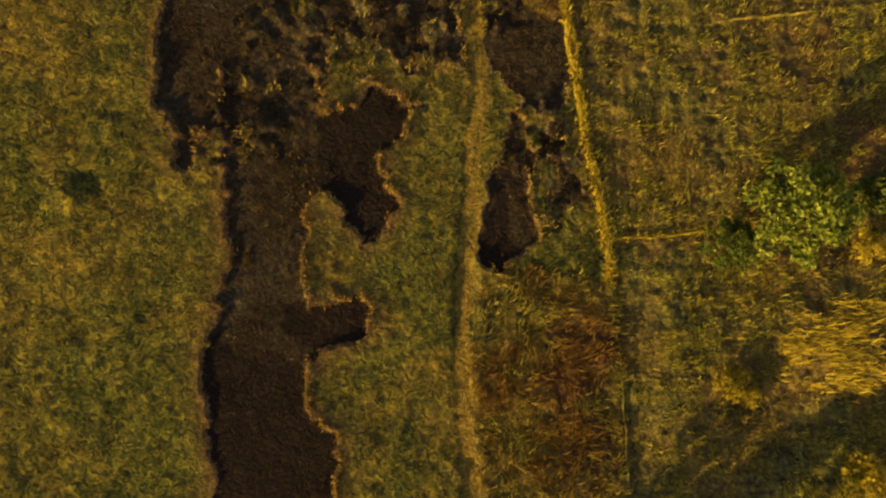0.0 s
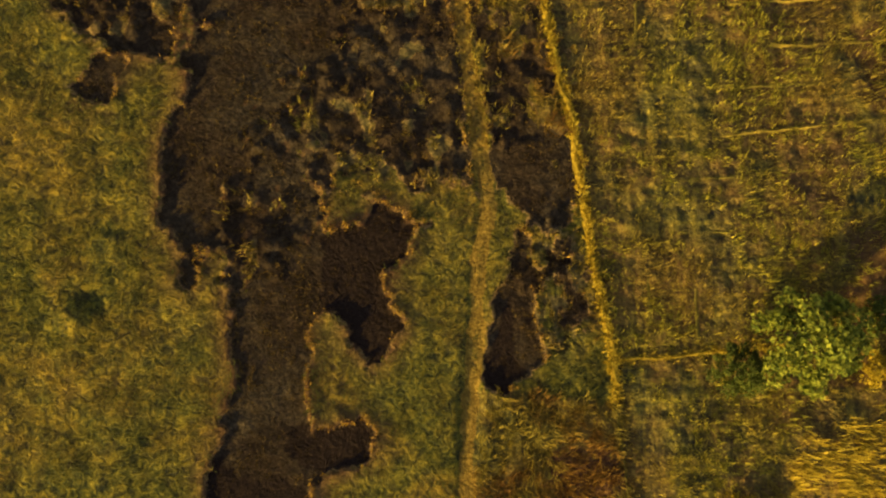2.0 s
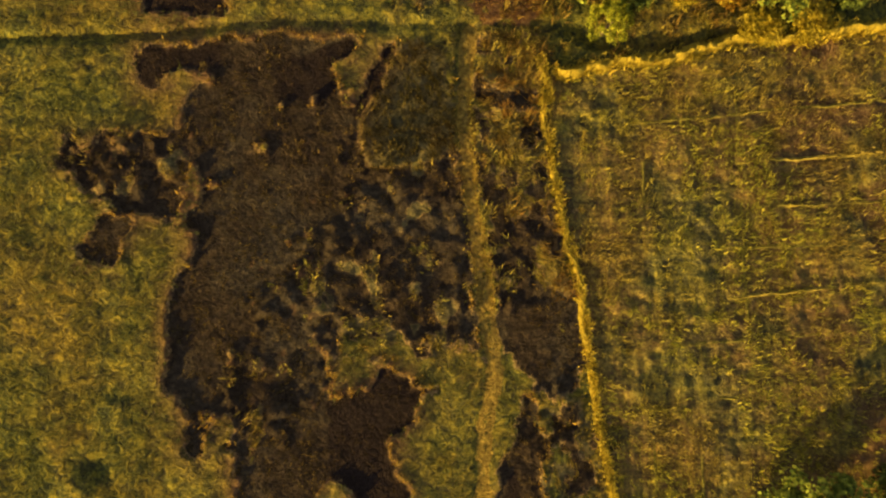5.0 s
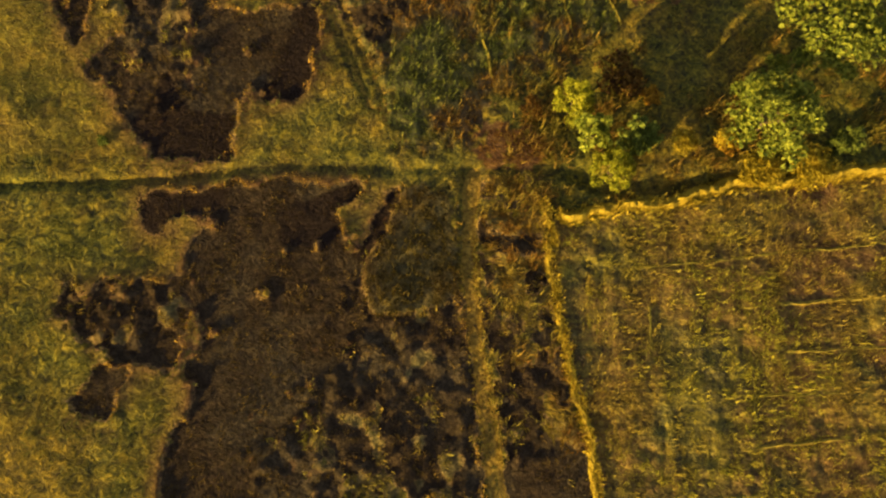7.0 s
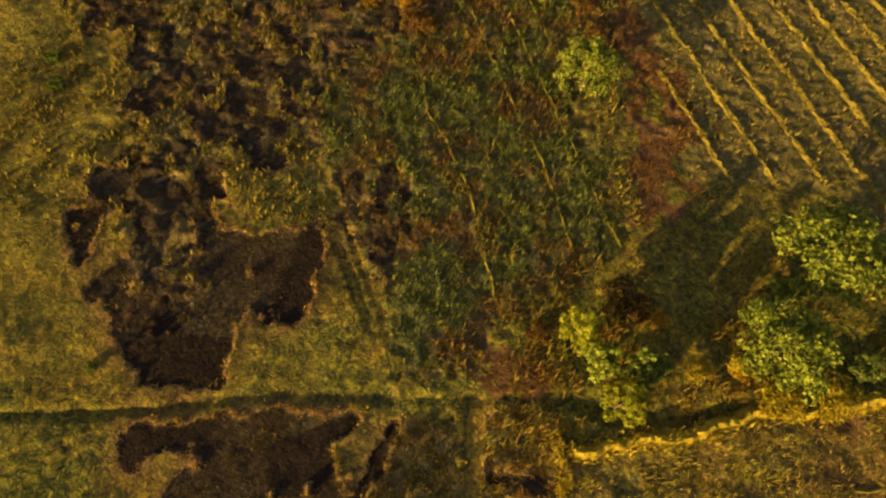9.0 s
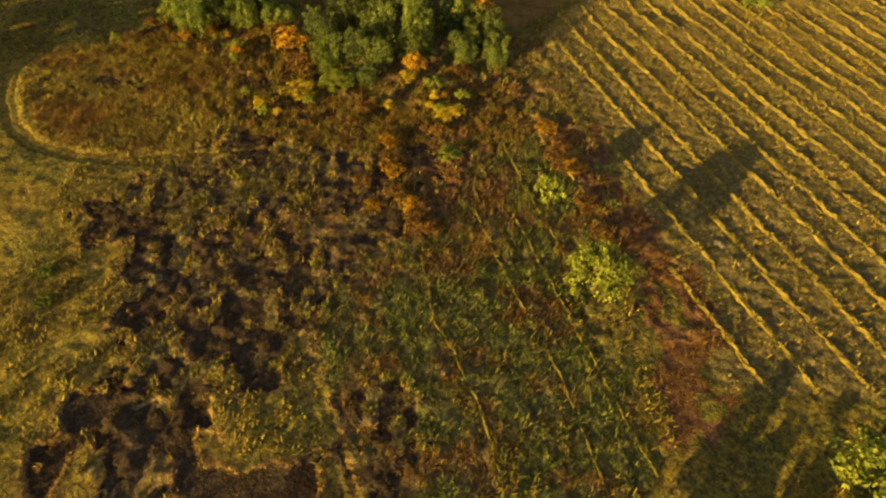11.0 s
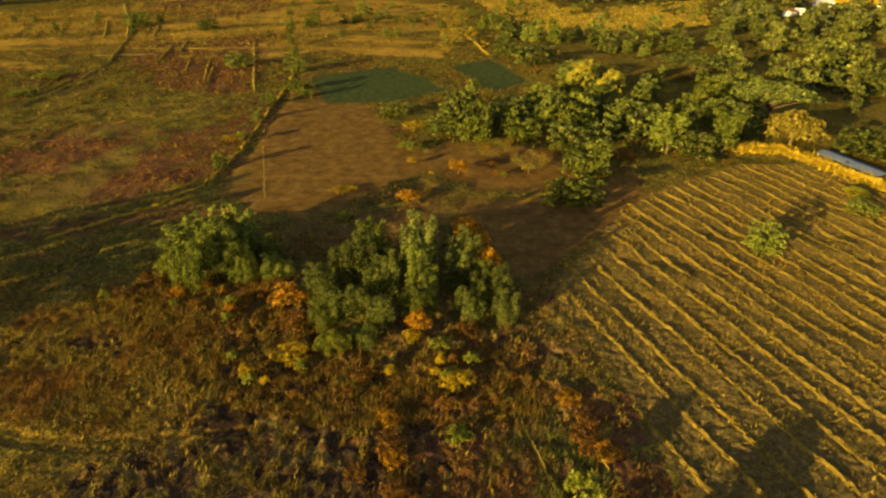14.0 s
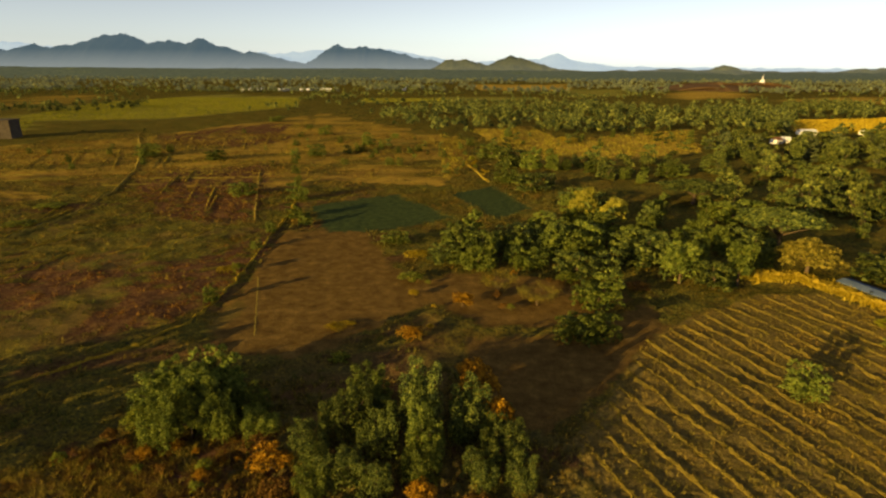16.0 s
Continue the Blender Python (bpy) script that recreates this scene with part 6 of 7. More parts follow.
grow('field edge trees',
     ('tall', 85.8, 247.9, 6.6, 15),
     ('dark', 77.8, 246.0, 6.5, 8.5),
     ('golden', 112.3, 257.2, 10.8, 14),
     ('umbrella', 120.0, 286.2, 15.1, 15.3),
     ('dark', 135.6, 249.2, 12.3, 10.2),
     ('dark', 65.0, 269.0, 9.9, 10.2),
     ('dark', 32.6, 282.2, 7.6, 8.5),
     ('dark', 23.7, 293.2, 7.9, 6.8),
     ('dark', 11.7, 274.7, 7.6, 6.8),
     ('broad', 3.2, 288.9, 7.3, 6.8),
     ('dark', -2.2, 271.1, 6.3, 5.1),
     ('dark', 40.8, 282.4, 7.2, 8.5))
grow('field edge trees',
     ('dark', 62.4, 282.8, 7.4, 8.5),
     ('dark', 39.3, 256.3, 7.5, 8.5),
     ('broad', 26.2, 265.3, 6.6, 5.1),
     ('bright', 35.0, 251.3, 4.4, 3.4),
     ('dark', 103.9, 273.0, 9.0, 10.2),
     ('broad', -19.0, 292.0, 5.6, 5.1),
     ('bright', -25.6, 202.2, 2.7, 2.5),
     ('yellow', -70.6, 260.7, 3.6, 2.5),
     ('lime', 109.7, 218.8, 3.7, 2.5),
     ('bushy', 104.4, 207.6, 4.2, 3.4))
grow('far field trees',
     ('pale', 57.0, 318.5, 7.5, 18),
     ('pale', 66.7, 310.2, 6.6, 16),
     ('broad', -102.0, 374.8, 8.1, 6.8),
     ('broad', -157.4, 488.5, 8.7, 6.8),
     ('broad', -71.3, 363.8, 5.9, 8.5),
     ('broad', -64.7, 327.3, 4.1, 6.8),
     ('broad', -57.9, 316.8, 3.4, 5.1),
     ('bright', -179.7, 345.9, 7.7, 2.5),
     ('bright', -173.0, 315.4, 7.0, 2.5),
     ('bushy', -80.1, 401.4, 2.9, 5.1),
     ('bushy', -88.6, 434.2, 3.2, 5.1),
     ('broad', -98.5, 474.1, 3.2, 5.1))
grow('far field trees',
     ('bushy', -107.7, 511.9, 3.5, 5.1),
     ('bushy', -118.6, 564.7, 3.4, 5.1),
     ('broad', -127.8, 622.7, 3.8, 5.1),
     ('bushy', -134.8, 696.2, 4.3, 5.1),
     ('bushy', -60.8, 531.5, 4.0, 5.1),
     ('bushy', -34.5, 468.0, 3.8, 5.1),
     ('bushy', -64.8, 470.7, 3.1, 4.2),
     ('broad', -17.5, 532.5, 4.0, 5.1),
     ('bushy', -40.3, 616.2, 4.2, 5.1),
     ('broad', -211.0, 504.0, 10.2, 8.5),
     ('broad', -90.4, 506.7, 7.7, 8.5),
     ('broad', -109.3, 643.7, 7.9, 8.5))
grow('far field trees',
     ('broad', -60.5, 568.2, 5.8, 10.2),
     ('broad', -190.2, 778.3, 9.9, 6.8),
     ('broad', 36.2, 502.2, 12.4, 10.2),
     ('dark', 50.8, 462.1, 12.1, 10.2),
     ('yellow', 113.1, 598.9, 10.4, 5.1),
     ('broad', 133.4, 425.8, 8.0, 8.5),
     ('umbrella', 120.3, 358.0, 16.4, 11.9),
     ('broad', 121.4, 321.8, 12.0, 10.2),
     ('dark', 45.6, 383.9, 10.2, 10.2),
     ('broad', 37.2, 411.3, 9.8, 6.8),
     ('dark', 62.3, 353.9, 9.4, 8.5))
# three trees out of view, added to shade the corner of the fallow field
grow("trees by the bunds", ("bushy", -1, -40, 5.0, 8.0), ("bushy", 3.5, -40.5, 5.0, 8.4), ("bushy", 9, -39.5, 5.0, 8.2))
# the first six stand out of view, added to shade the western meadow
grow("trees on the canal bank", ("broad", -104, 152, 6.5, 13), ("bushy", -112, 162, 6.5, 13), ("bushy", -101, 146, 6, 12), ("bushy", -108, 158, 6, 12), ("broad", -117, 172, 6.5, 13), ("bushy", -136, 163, 7, 13), ("bushy", -66.5, 236, 2.4, 5), ("bright", -66.5, 259, 2.2, 4.6), ("bushy", -68.5, 284, 2.4, 4), ("bushy", -69, 306, 2.6, 4.4))

# woods, tree by tree; open ground before the houses
CLEAR = [(293, 588, 16), (285, 571, 13), (277, 554, 11), (366, 662, 18), (357, 645, 16), (349, 629, 13), (424, 662, 13), (416, 646, 11), (305, 597, 12), (273, 553, 13), (262, 536, 13), (252, 519, 12), (244, 502, 11), (334, 611, 14), (324, 594, 14), (400, 630, 12), (388, 614, 12), (376, 598, 11), (312, 578, 12)]


def wood(outline, many, size, kinds, group, gap=0.45):
    p = np.array(outline)
    done = 0
    tries = 0
    while done < many and tries < many * 40:
        tries += 1
        x = random.uniform(p[:, 0].min(), p[:, 0].max())
        y = random.uniform(p[:, 1].min(), p[:, 1].max())
        q = np.array([x]), np.array([y])
        if any(math.hypot(x - cx, y - cy) < cr for cx, cy, cr in CLEAR):
            continue
        if inside(*q, outline)[0] and fbm(q[0] / 45, q[1] / 45, 71)[0] > gap:
            s = size * (0.6 + 0.8 * random.random())
            plant(random.choice(kinds), x, y, s * (0.40 + 0.18 * random.random()), s, group)
            done += 1


wood([(-24, 166), (-22, 184), (-8, 188), (8, 181), (9, 172), (0, 168), (-16, 166)], 16, 4.6, ["dark", "dark", "bushy"], "grove trees", 0.0)
wood([(-58, 175), (-57, 190), (-42, 190), (-39, 174), (-48, 171)], 16, 6.8, ["bushy", "bushy", "broad"], "grove trees", 0.0)
wood([(-40, 147), (-34, 158), (-6, 150), (10, 152), (8, 140), (-20, 140)], 24, 2.4, ["yellow", "rust", "rust", "bright"], "shrubs round the grove", 0.0)
wood([(-66, 168), (-60, 176), (-36, 172), (-34, 160), (-50, 162)], 22, 2.4, ["rust", "orange", "rust", "bright"], "shrubs round the grove", 0.0)
wood([(-20, 205), (-5, 262), (40, 256), (62, 250), (45, 228), (28, 218), (10, 225)], 14, 2.6, ["orange", "bright", "rust", "yellow", "rust"], "scrub by the ploughed field", 0.0)
wood([(26, 262), (30, 300), (62, 318), (100, 300), (104, 262), (84, 250), (52, 252)], 15, 6.5, ["dark", "bushy", "broad"], "grove trees", 0.0)
wood([(-4, 262), (8, 300), (60, 322), (108, 300), (104, 264), (84, 252), (52, 256), (30, 264)], 38, 8.6, ["dark", "bushy", "dark", "broad"], "grove trees", 0.0)
wood([(358, 655), (443, 658), (300, 470), (190, 504), (244, 600)], 130, 9.5, ["wood", "deep", "wood"], "woodland trees", 0.3)
wood([(190, 500), (330, 520), (220, 330), (141, 261), (118, 290), (108, 330)], 76, 9.5, ["wood", "wood", "dark"], "woodland trees", 0.42)
wood([(24, 501), (69, 477), (162, 478), (143, 400), (94, 358), (46, 384), (33, 433)], 32, 9.5, ["bushy", "dark", "wood"], "orchard trees", 0.4)
wood([(40, 335), (60, 262), (105, 262), (125, 300), (112, 350), (70, 350)], 20, 8.0, ["dark", "bushy", "dark"], "grove trees", 0.0)
wood([(12, 490), (24, 490), (30, 405), (22, 405)], 12, 3.4, ["yellow", "bright", "lime"], "reeds of the yellow strip", 0.0)
wood([(-60, 600), (10, 640), (60, 560), (30, 420), (-40, 450), (-70, 520)], 40, 5.0, ["wood", "bushy", "wood"], "scattered field trees", 0.3)
wood([(60, 650), (250, 700), (230, 520), (60, 540)], 34, 6.0, ["wood", "wood", "bushy"], "scattered field trees", 0.3)
wood([(-400, 700), (-80, 700), (-80, 420), (-300, 420)], 18, 4.5, ["bushy", "wood", "bushy"], "scattered field trees", 0.3)
for kind, made in KINDS.items():
    for ob, places in made:
        for m, group in places[1:]:
            c = copy_thing(ob, m)
            if group:
                c["group"] = group
        if places:
            ob.matrix_basis = places[0][0]
            if places[0][1]:
                ob["group"] = places[0][1]
        else:
            for o in (*ob.children_recursive, ob):
                bpy.data.objects.remove(o)


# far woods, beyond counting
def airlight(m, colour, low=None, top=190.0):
    """Makes the far backdrop glow in place of kilometres of air, thicker lower down."""
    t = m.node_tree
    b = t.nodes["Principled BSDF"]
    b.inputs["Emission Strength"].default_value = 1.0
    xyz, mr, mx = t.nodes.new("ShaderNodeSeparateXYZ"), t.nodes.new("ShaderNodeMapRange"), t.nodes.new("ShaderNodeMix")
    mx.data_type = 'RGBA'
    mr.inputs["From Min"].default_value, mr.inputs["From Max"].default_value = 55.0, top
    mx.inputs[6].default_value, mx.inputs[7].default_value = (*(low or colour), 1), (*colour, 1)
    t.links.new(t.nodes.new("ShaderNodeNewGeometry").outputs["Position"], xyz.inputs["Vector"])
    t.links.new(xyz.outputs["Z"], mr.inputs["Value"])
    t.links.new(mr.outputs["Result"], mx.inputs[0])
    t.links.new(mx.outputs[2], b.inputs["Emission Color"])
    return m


def far_woods(name, material, many, y0, y1, seed, size, leaf, per, outline=None):
    gen = np.random.default_rng(seed)
    y = y0 + (y1 - y0) * gen.random(many) ** 1.3
    x = (gen.random(many) - 0.5) * 2.1 * y + 60
    z = zones(x, y)
    k = ~(z["tan"] | z["lush"] | z["yel"] | z["rust"] | z["dry"]) & (fbm(x / 130, y / 90, 81) > 0.45)
    k &= ~((x < -80) & (y < 930)) & ~((np.abs(x - 60) < 330) & (y < 660))
    if outline:
        p = np.array(outline)
        x = p[:, 0].min() + np.ptp(p[:, 0]) * gen.random(many)
        y = p[:, 1].min() + np.ptp(p[:, 1]) * gen.random(many)
        k = inside(x, y, outline) & (fbm(x / 50, y / 50, 71) > 0.36)
    for cx, cy, cr in CLEAR:
        k &= np.hypot(x - cx, y - cy) > cr
    x, y = x[k], y[k]
    n = len(x)
    s = size * (0.6 + 0.8 * gen.random(n))
    d = gen.normal(0, 1, (n, per, 3))
    d /= np.linalg.norm(d, axis=2)[:, :, None]
    d[:, :, 2] = np.abs(d[:, :, 2])
    c = np.stack([x, y, s * 0.40], -1)[:, None, :] + d * s[:, None, None] * np.array([0.33, 0.33, 0.62]) * (0.5 + 0.5 * gen.random((n, per, 1)))
    v, f = cards(c.reshape(-1, 3), d.reshape(-1, 3) + np.array([0, 0, 0.3]), leaf * 1.15, gen, 3)
    tagged(new(name, mesh_of(name, v, f, material)), "distant woodland of many green crowns", "woods", kind="stuff")


far_woods("woodland_belt", LEAF_BELT, 560, 0, 1, 7, 15, 2.2, 50, [(-95, 875), (213, 1066), (381, 950), (244, 677), (127, 648), (13, 670), (-79, 791)])
far_woods("woodland_belt", LEAF_BELT, 900, 0, 1, 8, 15, 2.2, 50, [(381, 950), (760, 1150), (566, 819), (435, 813), (358, 655), (244, 677)])
far_woods("far_woods", LEAF_BELT, 5000, 640, 1700, 5, 10, 3.8, 11)
# the farthest trees glow faintly, haze put into their leaves
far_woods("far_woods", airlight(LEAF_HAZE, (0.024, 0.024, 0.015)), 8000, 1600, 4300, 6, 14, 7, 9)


for outline, many, seed in (([(-1019, 1485), (-882, 2068), (-360, 1589), (-307, 1362), (-658, 1556), (-760, 1123)], 260, 15), ([(-628, 939), (-602, 1071), (-463, 1051), (-427, 974), (-559, 843)], 110, 16), ([(-394, 1734), (27, 2351), (18, 1666), (-152, 1284), (-255, 1234)], 220, 17)):
    far_woods("woodland_belt", LEAF_BELT, many, 0, 1, seed, 11, 2.6, 34, outline)


# ---- hills on the horizon ----
def hill(name, label, material, distance, profile, depth, seed, rough=0.14):
    """A ridge seen from the south; profile: across (m) and height (m)."""
    p = np.array(profile, float)
    xs = np.linspace(p[0, 0], p[-1, 0], 300)
    top = np.interp(xs, p[:, 0], p[:, 1])
    top = top * (1 + rough * 2 * (fbm(xs / 70, xs * 0, seed, 5) - 0.5))
    rows = 15
    v = np.zeros((rows, len(xs), 3))
    for j in range(rows):
        u = j / (rows - 1) * 2 - 1
        g = (1 - abs(u) ** 1.3)
        yy = distance + u * depth + 120 * (fbm(xs / 160, xs * 0 + j, seed + 2) - 0.5)
        zz = top * g * (1 + 0.5 * (1 - g) * (fbm(xs / 90, xs * 0 + j * 0.7, seed + 3) - 0.5)) - 3
        v[j] = np.c_[xs, yy, zz]
    k = len(xs)
    a = (np.arange(rows - 1)[:, None] * k + np.arange(k - 1)[None, :]).ravel()
    tagged(new(name, mesh_of(name, v.reshape(-1, 3), np.c_[a, a + 1, a + k + 1, a + k], material, True)), label, "hill", kind="structure")


def across(distance, rows):
    """Directions (hundredths of the distance) and heights over the eye to metres."""
    return [(-4.9 + a / 100 * distance, max(2.0, 62 + b / 1000 * distance)) for a, b in rows]


# haze is put into these hills as glow; BLUE_HILL is almost black underneath
BLUE_HILL = airlight(soil_material("forest_haze_glow", (0.004, 0.006, 0.007), (0.008, 0.010, 0.011), 0.004, 0.0), (0.040, 0.066, 0.082), (0.125, 0.15, 0.155), 165.0)
PALE_HILL = airlight(soil_material("far_ridge_haze_glow", (0.03, 0.04, 0.05), (0.05, 0.06, 0.07), 0.004, 0.0), (0.24, 0.31, 0.36))
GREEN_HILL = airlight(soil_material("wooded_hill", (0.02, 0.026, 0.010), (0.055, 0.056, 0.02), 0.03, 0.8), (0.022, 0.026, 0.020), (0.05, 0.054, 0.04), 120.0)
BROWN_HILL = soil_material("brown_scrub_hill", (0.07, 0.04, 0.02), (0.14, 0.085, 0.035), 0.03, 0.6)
HAZE_WOOD = airlight(soil_material("far_woods_haze_glow", (0.012, 0.018, 0.008), (0.075, 0.09, 0.034), 0.035, 0.8), (0.050, 0.062, 0.058), (0.024, 0.029, 0.020), 66)
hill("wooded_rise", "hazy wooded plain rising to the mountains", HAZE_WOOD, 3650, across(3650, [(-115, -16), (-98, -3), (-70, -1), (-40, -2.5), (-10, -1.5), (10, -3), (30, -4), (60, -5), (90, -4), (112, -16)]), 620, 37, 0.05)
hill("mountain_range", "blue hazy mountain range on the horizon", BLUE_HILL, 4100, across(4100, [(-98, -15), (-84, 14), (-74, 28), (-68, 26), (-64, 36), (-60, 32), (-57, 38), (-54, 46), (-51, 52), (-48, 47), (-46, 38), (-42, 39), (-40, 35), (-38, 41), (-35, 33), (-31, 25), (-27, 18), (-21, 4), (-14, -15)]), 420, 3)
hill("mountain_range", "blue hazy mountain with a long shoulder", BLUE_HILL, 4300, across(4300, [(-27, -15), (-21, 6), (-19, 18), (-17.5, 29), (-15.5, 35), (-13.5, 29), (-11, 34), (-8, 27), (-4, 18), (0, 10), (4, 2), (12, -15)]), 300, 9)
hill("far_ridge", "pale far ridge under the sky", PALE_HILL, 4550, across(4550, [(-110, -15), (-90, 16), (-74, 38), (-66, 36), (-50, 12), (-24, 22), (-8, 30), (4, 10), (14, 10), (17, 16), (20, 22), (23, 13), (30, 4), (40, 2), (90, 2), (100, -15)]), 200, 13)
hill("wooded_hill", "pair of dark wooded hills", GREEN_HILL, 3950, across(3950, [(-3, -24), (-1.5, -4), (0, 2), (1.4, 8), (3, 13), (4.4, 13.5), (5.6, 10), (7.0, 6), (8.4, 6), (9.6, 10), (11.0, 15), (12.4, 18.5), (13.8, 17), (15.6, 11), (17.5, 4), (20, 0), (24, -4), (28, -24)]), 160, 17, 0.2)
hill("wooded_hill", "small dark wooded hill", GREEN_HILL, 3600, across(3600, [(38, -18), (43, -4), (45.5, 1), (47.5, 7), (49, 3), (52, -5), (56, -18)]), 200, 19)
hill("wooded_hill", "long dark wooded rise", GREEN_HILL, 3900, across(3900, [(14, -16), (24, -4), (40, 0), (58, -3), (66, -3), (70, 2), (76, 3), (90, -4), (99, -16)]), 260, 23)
hill("brown_hill", "low brown scrub hill below the white shrine", BROWN_HILL, 1950, across(1950, [(36, -31), (40, -22), (44, -18), (49, -20), (54, -19), (58, -26), (66, -31)]), 170, 29)

# ---- buildings ----
WHITE_WALL = soil_material("white_plaster", (0.62, 0.58, 0.50), (0.80, 0.77, 0.70), 0.6, 0.1, (0.85, 1.05))
TIN_ROOF = soil_material("pale_tin_roof", (0.55, 0.56, 0.56), (0.78, 0.78, 0.76), 0.3, 0.1, (0.85, 1.05))
BLUE_ROOF = soil_material("blue_tin_roof", (0.10, 0.14, 0.20), (0.16, 0.21, 0.28), 0.3, 0.1)
SHED_BOARDS = soil_material("grey_shed_boards", (0.06, 0.055, 0.045), (0.12, 0.10, 0.08), 0.8, 0.3)
RED_ROOF = soil_material("brown_tile_roof", (0.20, 0.09, 0.05), (0.34, 0.17, 0.09), 0.5, 0.3)
DARK_GLASS = soil_material("dark_window", (0.02, 0.025, 0.03), (0.04, 0.05, 0.06), 0.5, 0.0)


def box(x0, x1, y0, y1, z0, z1):
    v = [(x, y, z) for z in (z0, z1) for y in (y0, y1) for x in (x0, x1)]
    return v, [(0, 2, 3, 1), (4, 5, 7, 6), (0, 1, 5, 4), (2, 6, 7, 3), (0, 4, 6, 2), (1, 3, 7, 5)]


def gable_roof(l, w, z0, z1, over=0.5, thick=0.18):
    x, y = l / 2 + over, w / 2 + over
    v = []
    for d in (0, -thick):
        v += [(-x, -y, z0 + d), (x, -y, z0 + d), (x, 0, z1 + d), (-x, 0, z1 + d), (-x, y, z0 + d), (x, y, z0 + d)]
    return v, [(0, 1, 2, 3), (3, 2, 5, 4), (7, 6, 9, 8), (8, 9, 10, 11), (0, 6, 7, 1), (4, 5, 11, 10), (0, 3, 9, 6), (3, 4, 10, 9), (1, 7, 8, 2), (2, 8, 11, 5)]


BARN_WOOD = soil_material("weathered_dark_boards", (0.055, 0.045, 0.032), (0.11, 0.088, 0.06), 0.4, 0.3)


def house(name, label, l, w, h, rise, roof, windows, m, plaster=WHITE_WALL):
    ob = tagged(empty(name, m), label, "building")
    part("wall", mesh_of("wall", *box(-l / 2, l / 2, -w / 2, w / 2, -0.4, h), plaster), ob)
    gv = [(-l / 2, -w / 2, h), (-l / 2, w / 2, h), (-l / 2, 0, h + rise - 0.25), (-l / 2 + 0.2, -w / 2, h), (-l / 2 + 0.2, w / 2, h), (-l / 2 + 0.2, 0, h + rise - 0.25)]
    for s in (0, l - 0.2):
        g = [(x + s, y, z) for x, y, z in gv]
        part("gable", mesh_of("gable", g, [(0, 1, 2, 2), (3, 5, 4, 4), (0, 2, 5, 3), (1, 4, 5, 2)], plaster), ob)
    part("roof", mesh_of("roof", *gable_roof(l, w, h - 0.05, h + rise), roof), ob)
    for k in range(windows):
        x = -l / 2 + (k + 0.5) * l / windows
        window = part("window", mesh_of("window", *box(x - 0.7, x + 0.7, -w / 2 - 0.06, -w / 2 + 0.05, 0.95, 2.25), BARN_WOOD), ob, "dark wooden window surround")
        for side in (-1, 1):
            part("pane", mesh_of("pane", *box(x + side * 0.31 - 0.27, x + side * 0.31 + 0.27, -w / 2 - 0.08, -w / 2 - 0.055, 1.05, 2.15), DARK_GLASS), window)
        part("sill", mesh_of("sill", *box(x - 0.8, x + 0.8, -w / 2 - 0.16, -w / 2 - 0.05, 0.86, 0.95), plaster), window)
    part("door", mesh_of("door", *box(-0.5, 0.5, -w / 2 - 0.08, -w / 2 + 0.05, 0, 2.1), DARK_GLASS), ob, "dark doorway")
    return ob


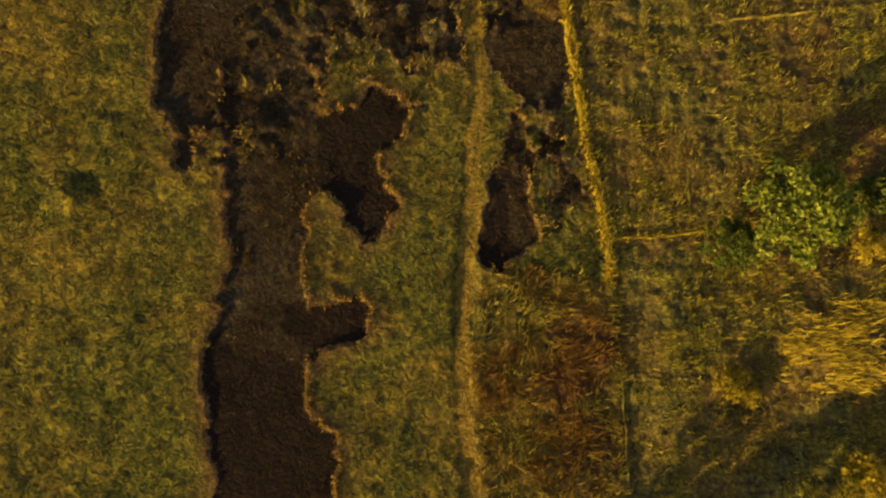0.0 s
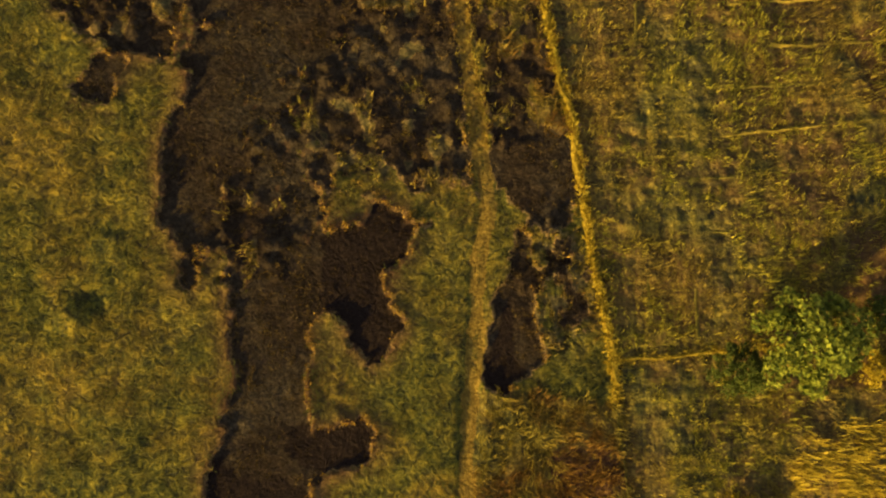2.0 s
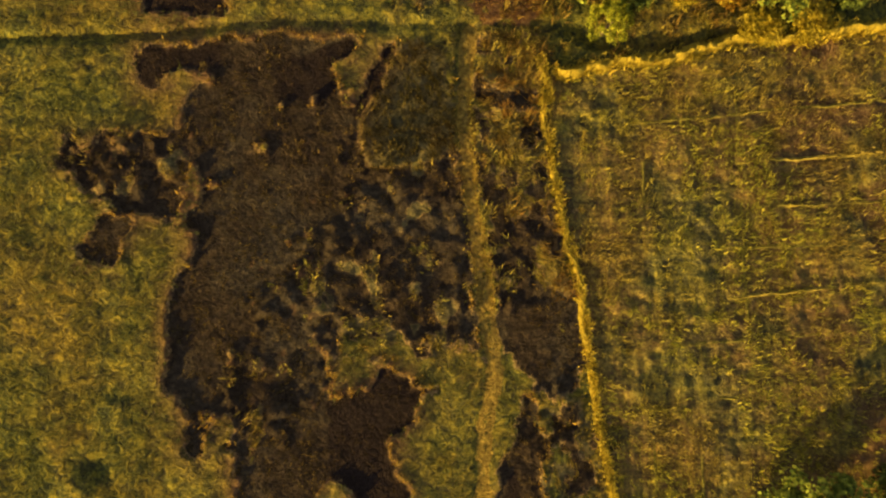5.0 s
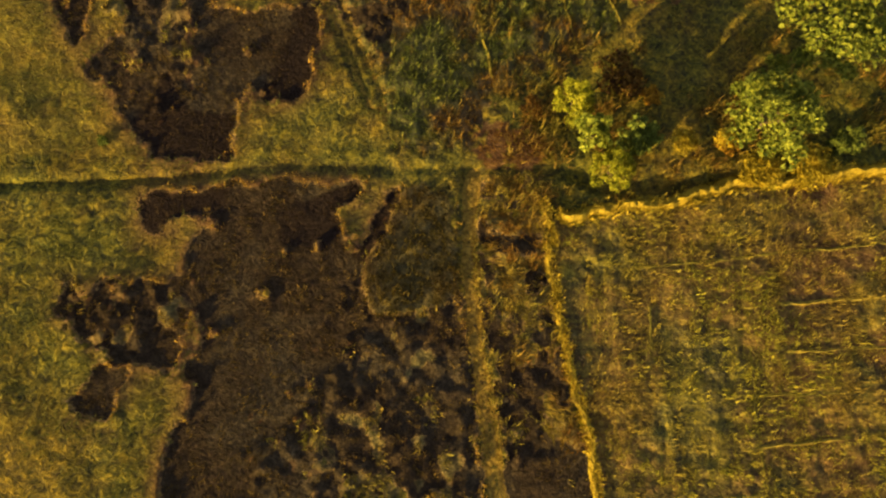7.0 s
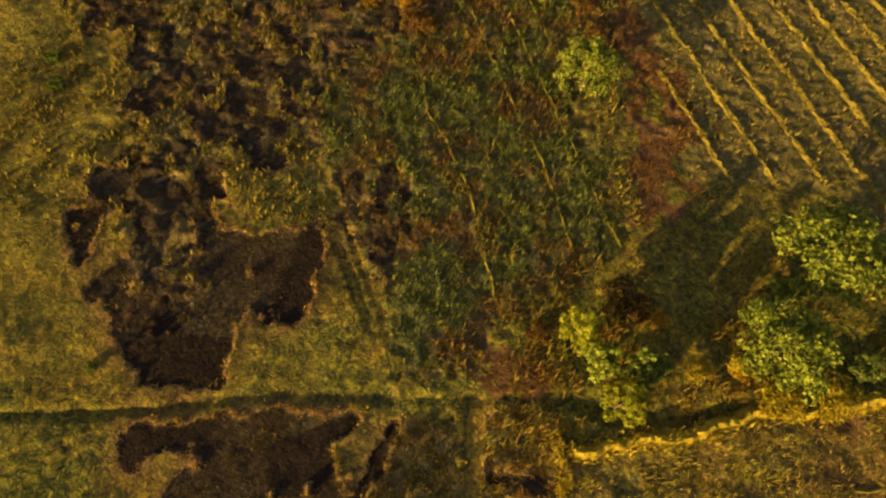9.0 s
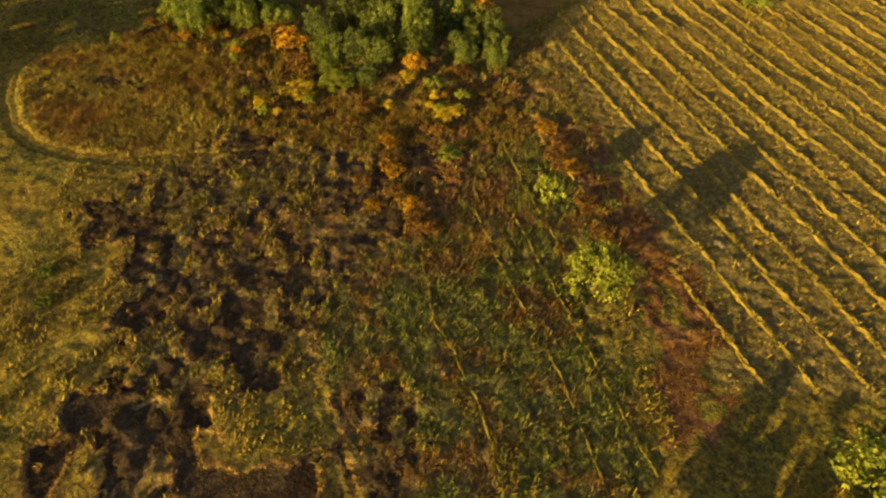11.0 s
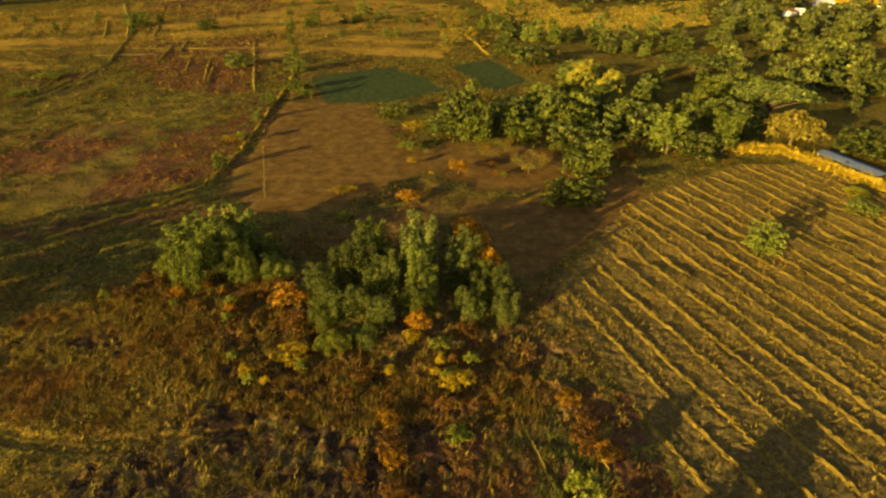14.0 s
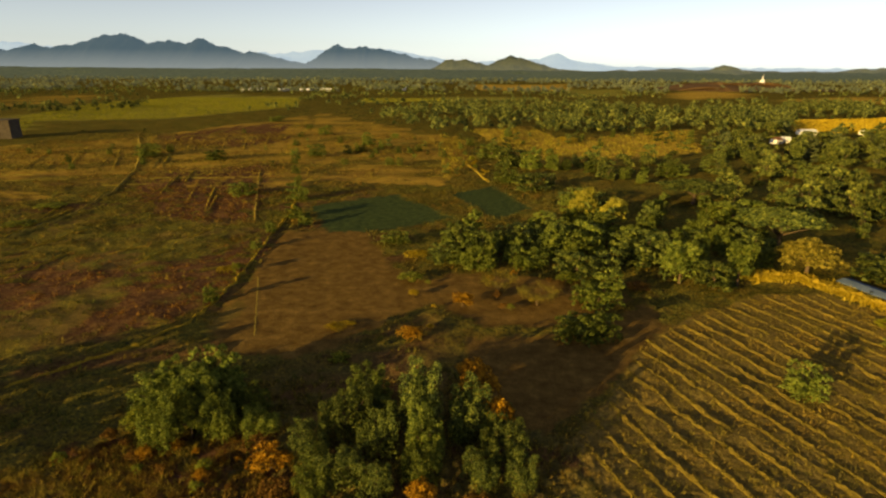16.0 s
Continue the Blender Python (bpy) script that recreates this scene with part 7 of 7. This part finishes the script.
house("farm_house", "white farm house with a brown and white roof", 8.5, 6.5, 4.0, 2.0, RED_ROOF, 4, pose(293, 588, 0, 0, 0, 28))
house("farm_shed", "long farm shed with a pale tin roof", 17, 8, 3.6, 1.8, TIN_ROOF, 5, pose(366, 662, 0, 0, 0, 4))
house("farm_shed", "small white shed with a tin roof", 6, 6, 3.6, 1.6, TIN_ROOF, 2, pose(424, 662, 0, 0, 0, 12))
house("farm_house", "small white house among the trees", 7, 6, 3.5, 1.8, TIN_ROOF, 2, pose(306, 597, 0, 0, 0, -20))
for x, l in ((-505, 60), (-432, 48), (-372, 30), (-325, 70)):
    house("long_shed", "low white farm shed at the far wood edge", l, 12, 3.6, 2.0, TIN_ROOF, 6, pose(x, 1735 + (x + 300) * 0.05, 0, 0, 0, 2))
house("white_house", "small white house before the far woods", 10, 9, 6, 2.5, TIN_ROOF, 2, pose(-89, 1730, 0))

barn = tagged(empty("dark_barn", pose(-389, 612, 0, 0, 0, 8)), "tall dark weathered timber barn in the paddies", "barn")
part("wall", mesh_of("wall", *box(-16, 10, -9, 9, -0.5, 15.5), BARN_WOOD), barn)
part("roof", mesh_of("roof", *box(-16.6, 10.6, -9.6, 9.6, 15.5, 16.5), BARN_WOOD), barn, "flat dark roof")
part("door", mesh_of("door", *box(-3, 2, -9.15, -8.9, 0, 6), BARN_WOOD), barn)

# long blue-roofed shed beside the row crop
q0, q1 = Vector((*SHED_LINE[0], 0)), Vector((*SHED_LINE[-1], 0))
mid = (q0 + q1) / 2 + Vector((4.5, 2.0, 0))
house("field_shed", "long low shed with a pale blue tin roof", 20, 5.0, 1.5, 0.5, BLUE_ROOF, 0, Matrix.Translation(mid) @ Matrix.Rotation(math.atan2(q1.y - q0.y, q1.x - q0.x), 4, 'Z'), SHED_BOARDS)


def lathe(profile, sides=20):
    v, f = [], []
    for r, z in profile:
        v += [(r * math.cos(2 * math.pi * s / sides), r * math.sin(2 * math.pi * s / sides), z) for s in range(sides)]
    for i in range(len(profile) - 1):
        for s in range(sides):
            t = (s + 1) % sides
            f.append((i * sides + s, i * sides + t, (i + 1) * sides + t, (i + 1) * sides + s))
    return v, f


shrine = tagged(empty("white_shrine", pose(1028, 1950, 14)), "white bell-shaped hilltop shrine", "shrine")
part("base", mesh_of("base", *box(-14, 14, -10, 10, -6, 3), WHITE_WALL), shrine)
part("dome", mesh_of("dome", *lathe([(9, 3), (8.6, 8), (6.5, 13), (3.6, 16), (2.4, 18)]), WHITE_WALL, True), shrine)
part("spire", mesh_of("spire", *lathe([(2.4, 18), (1.4, 23), (0.5, 28), (0.02, 31)]), WHITE_WALL, True), shrine)
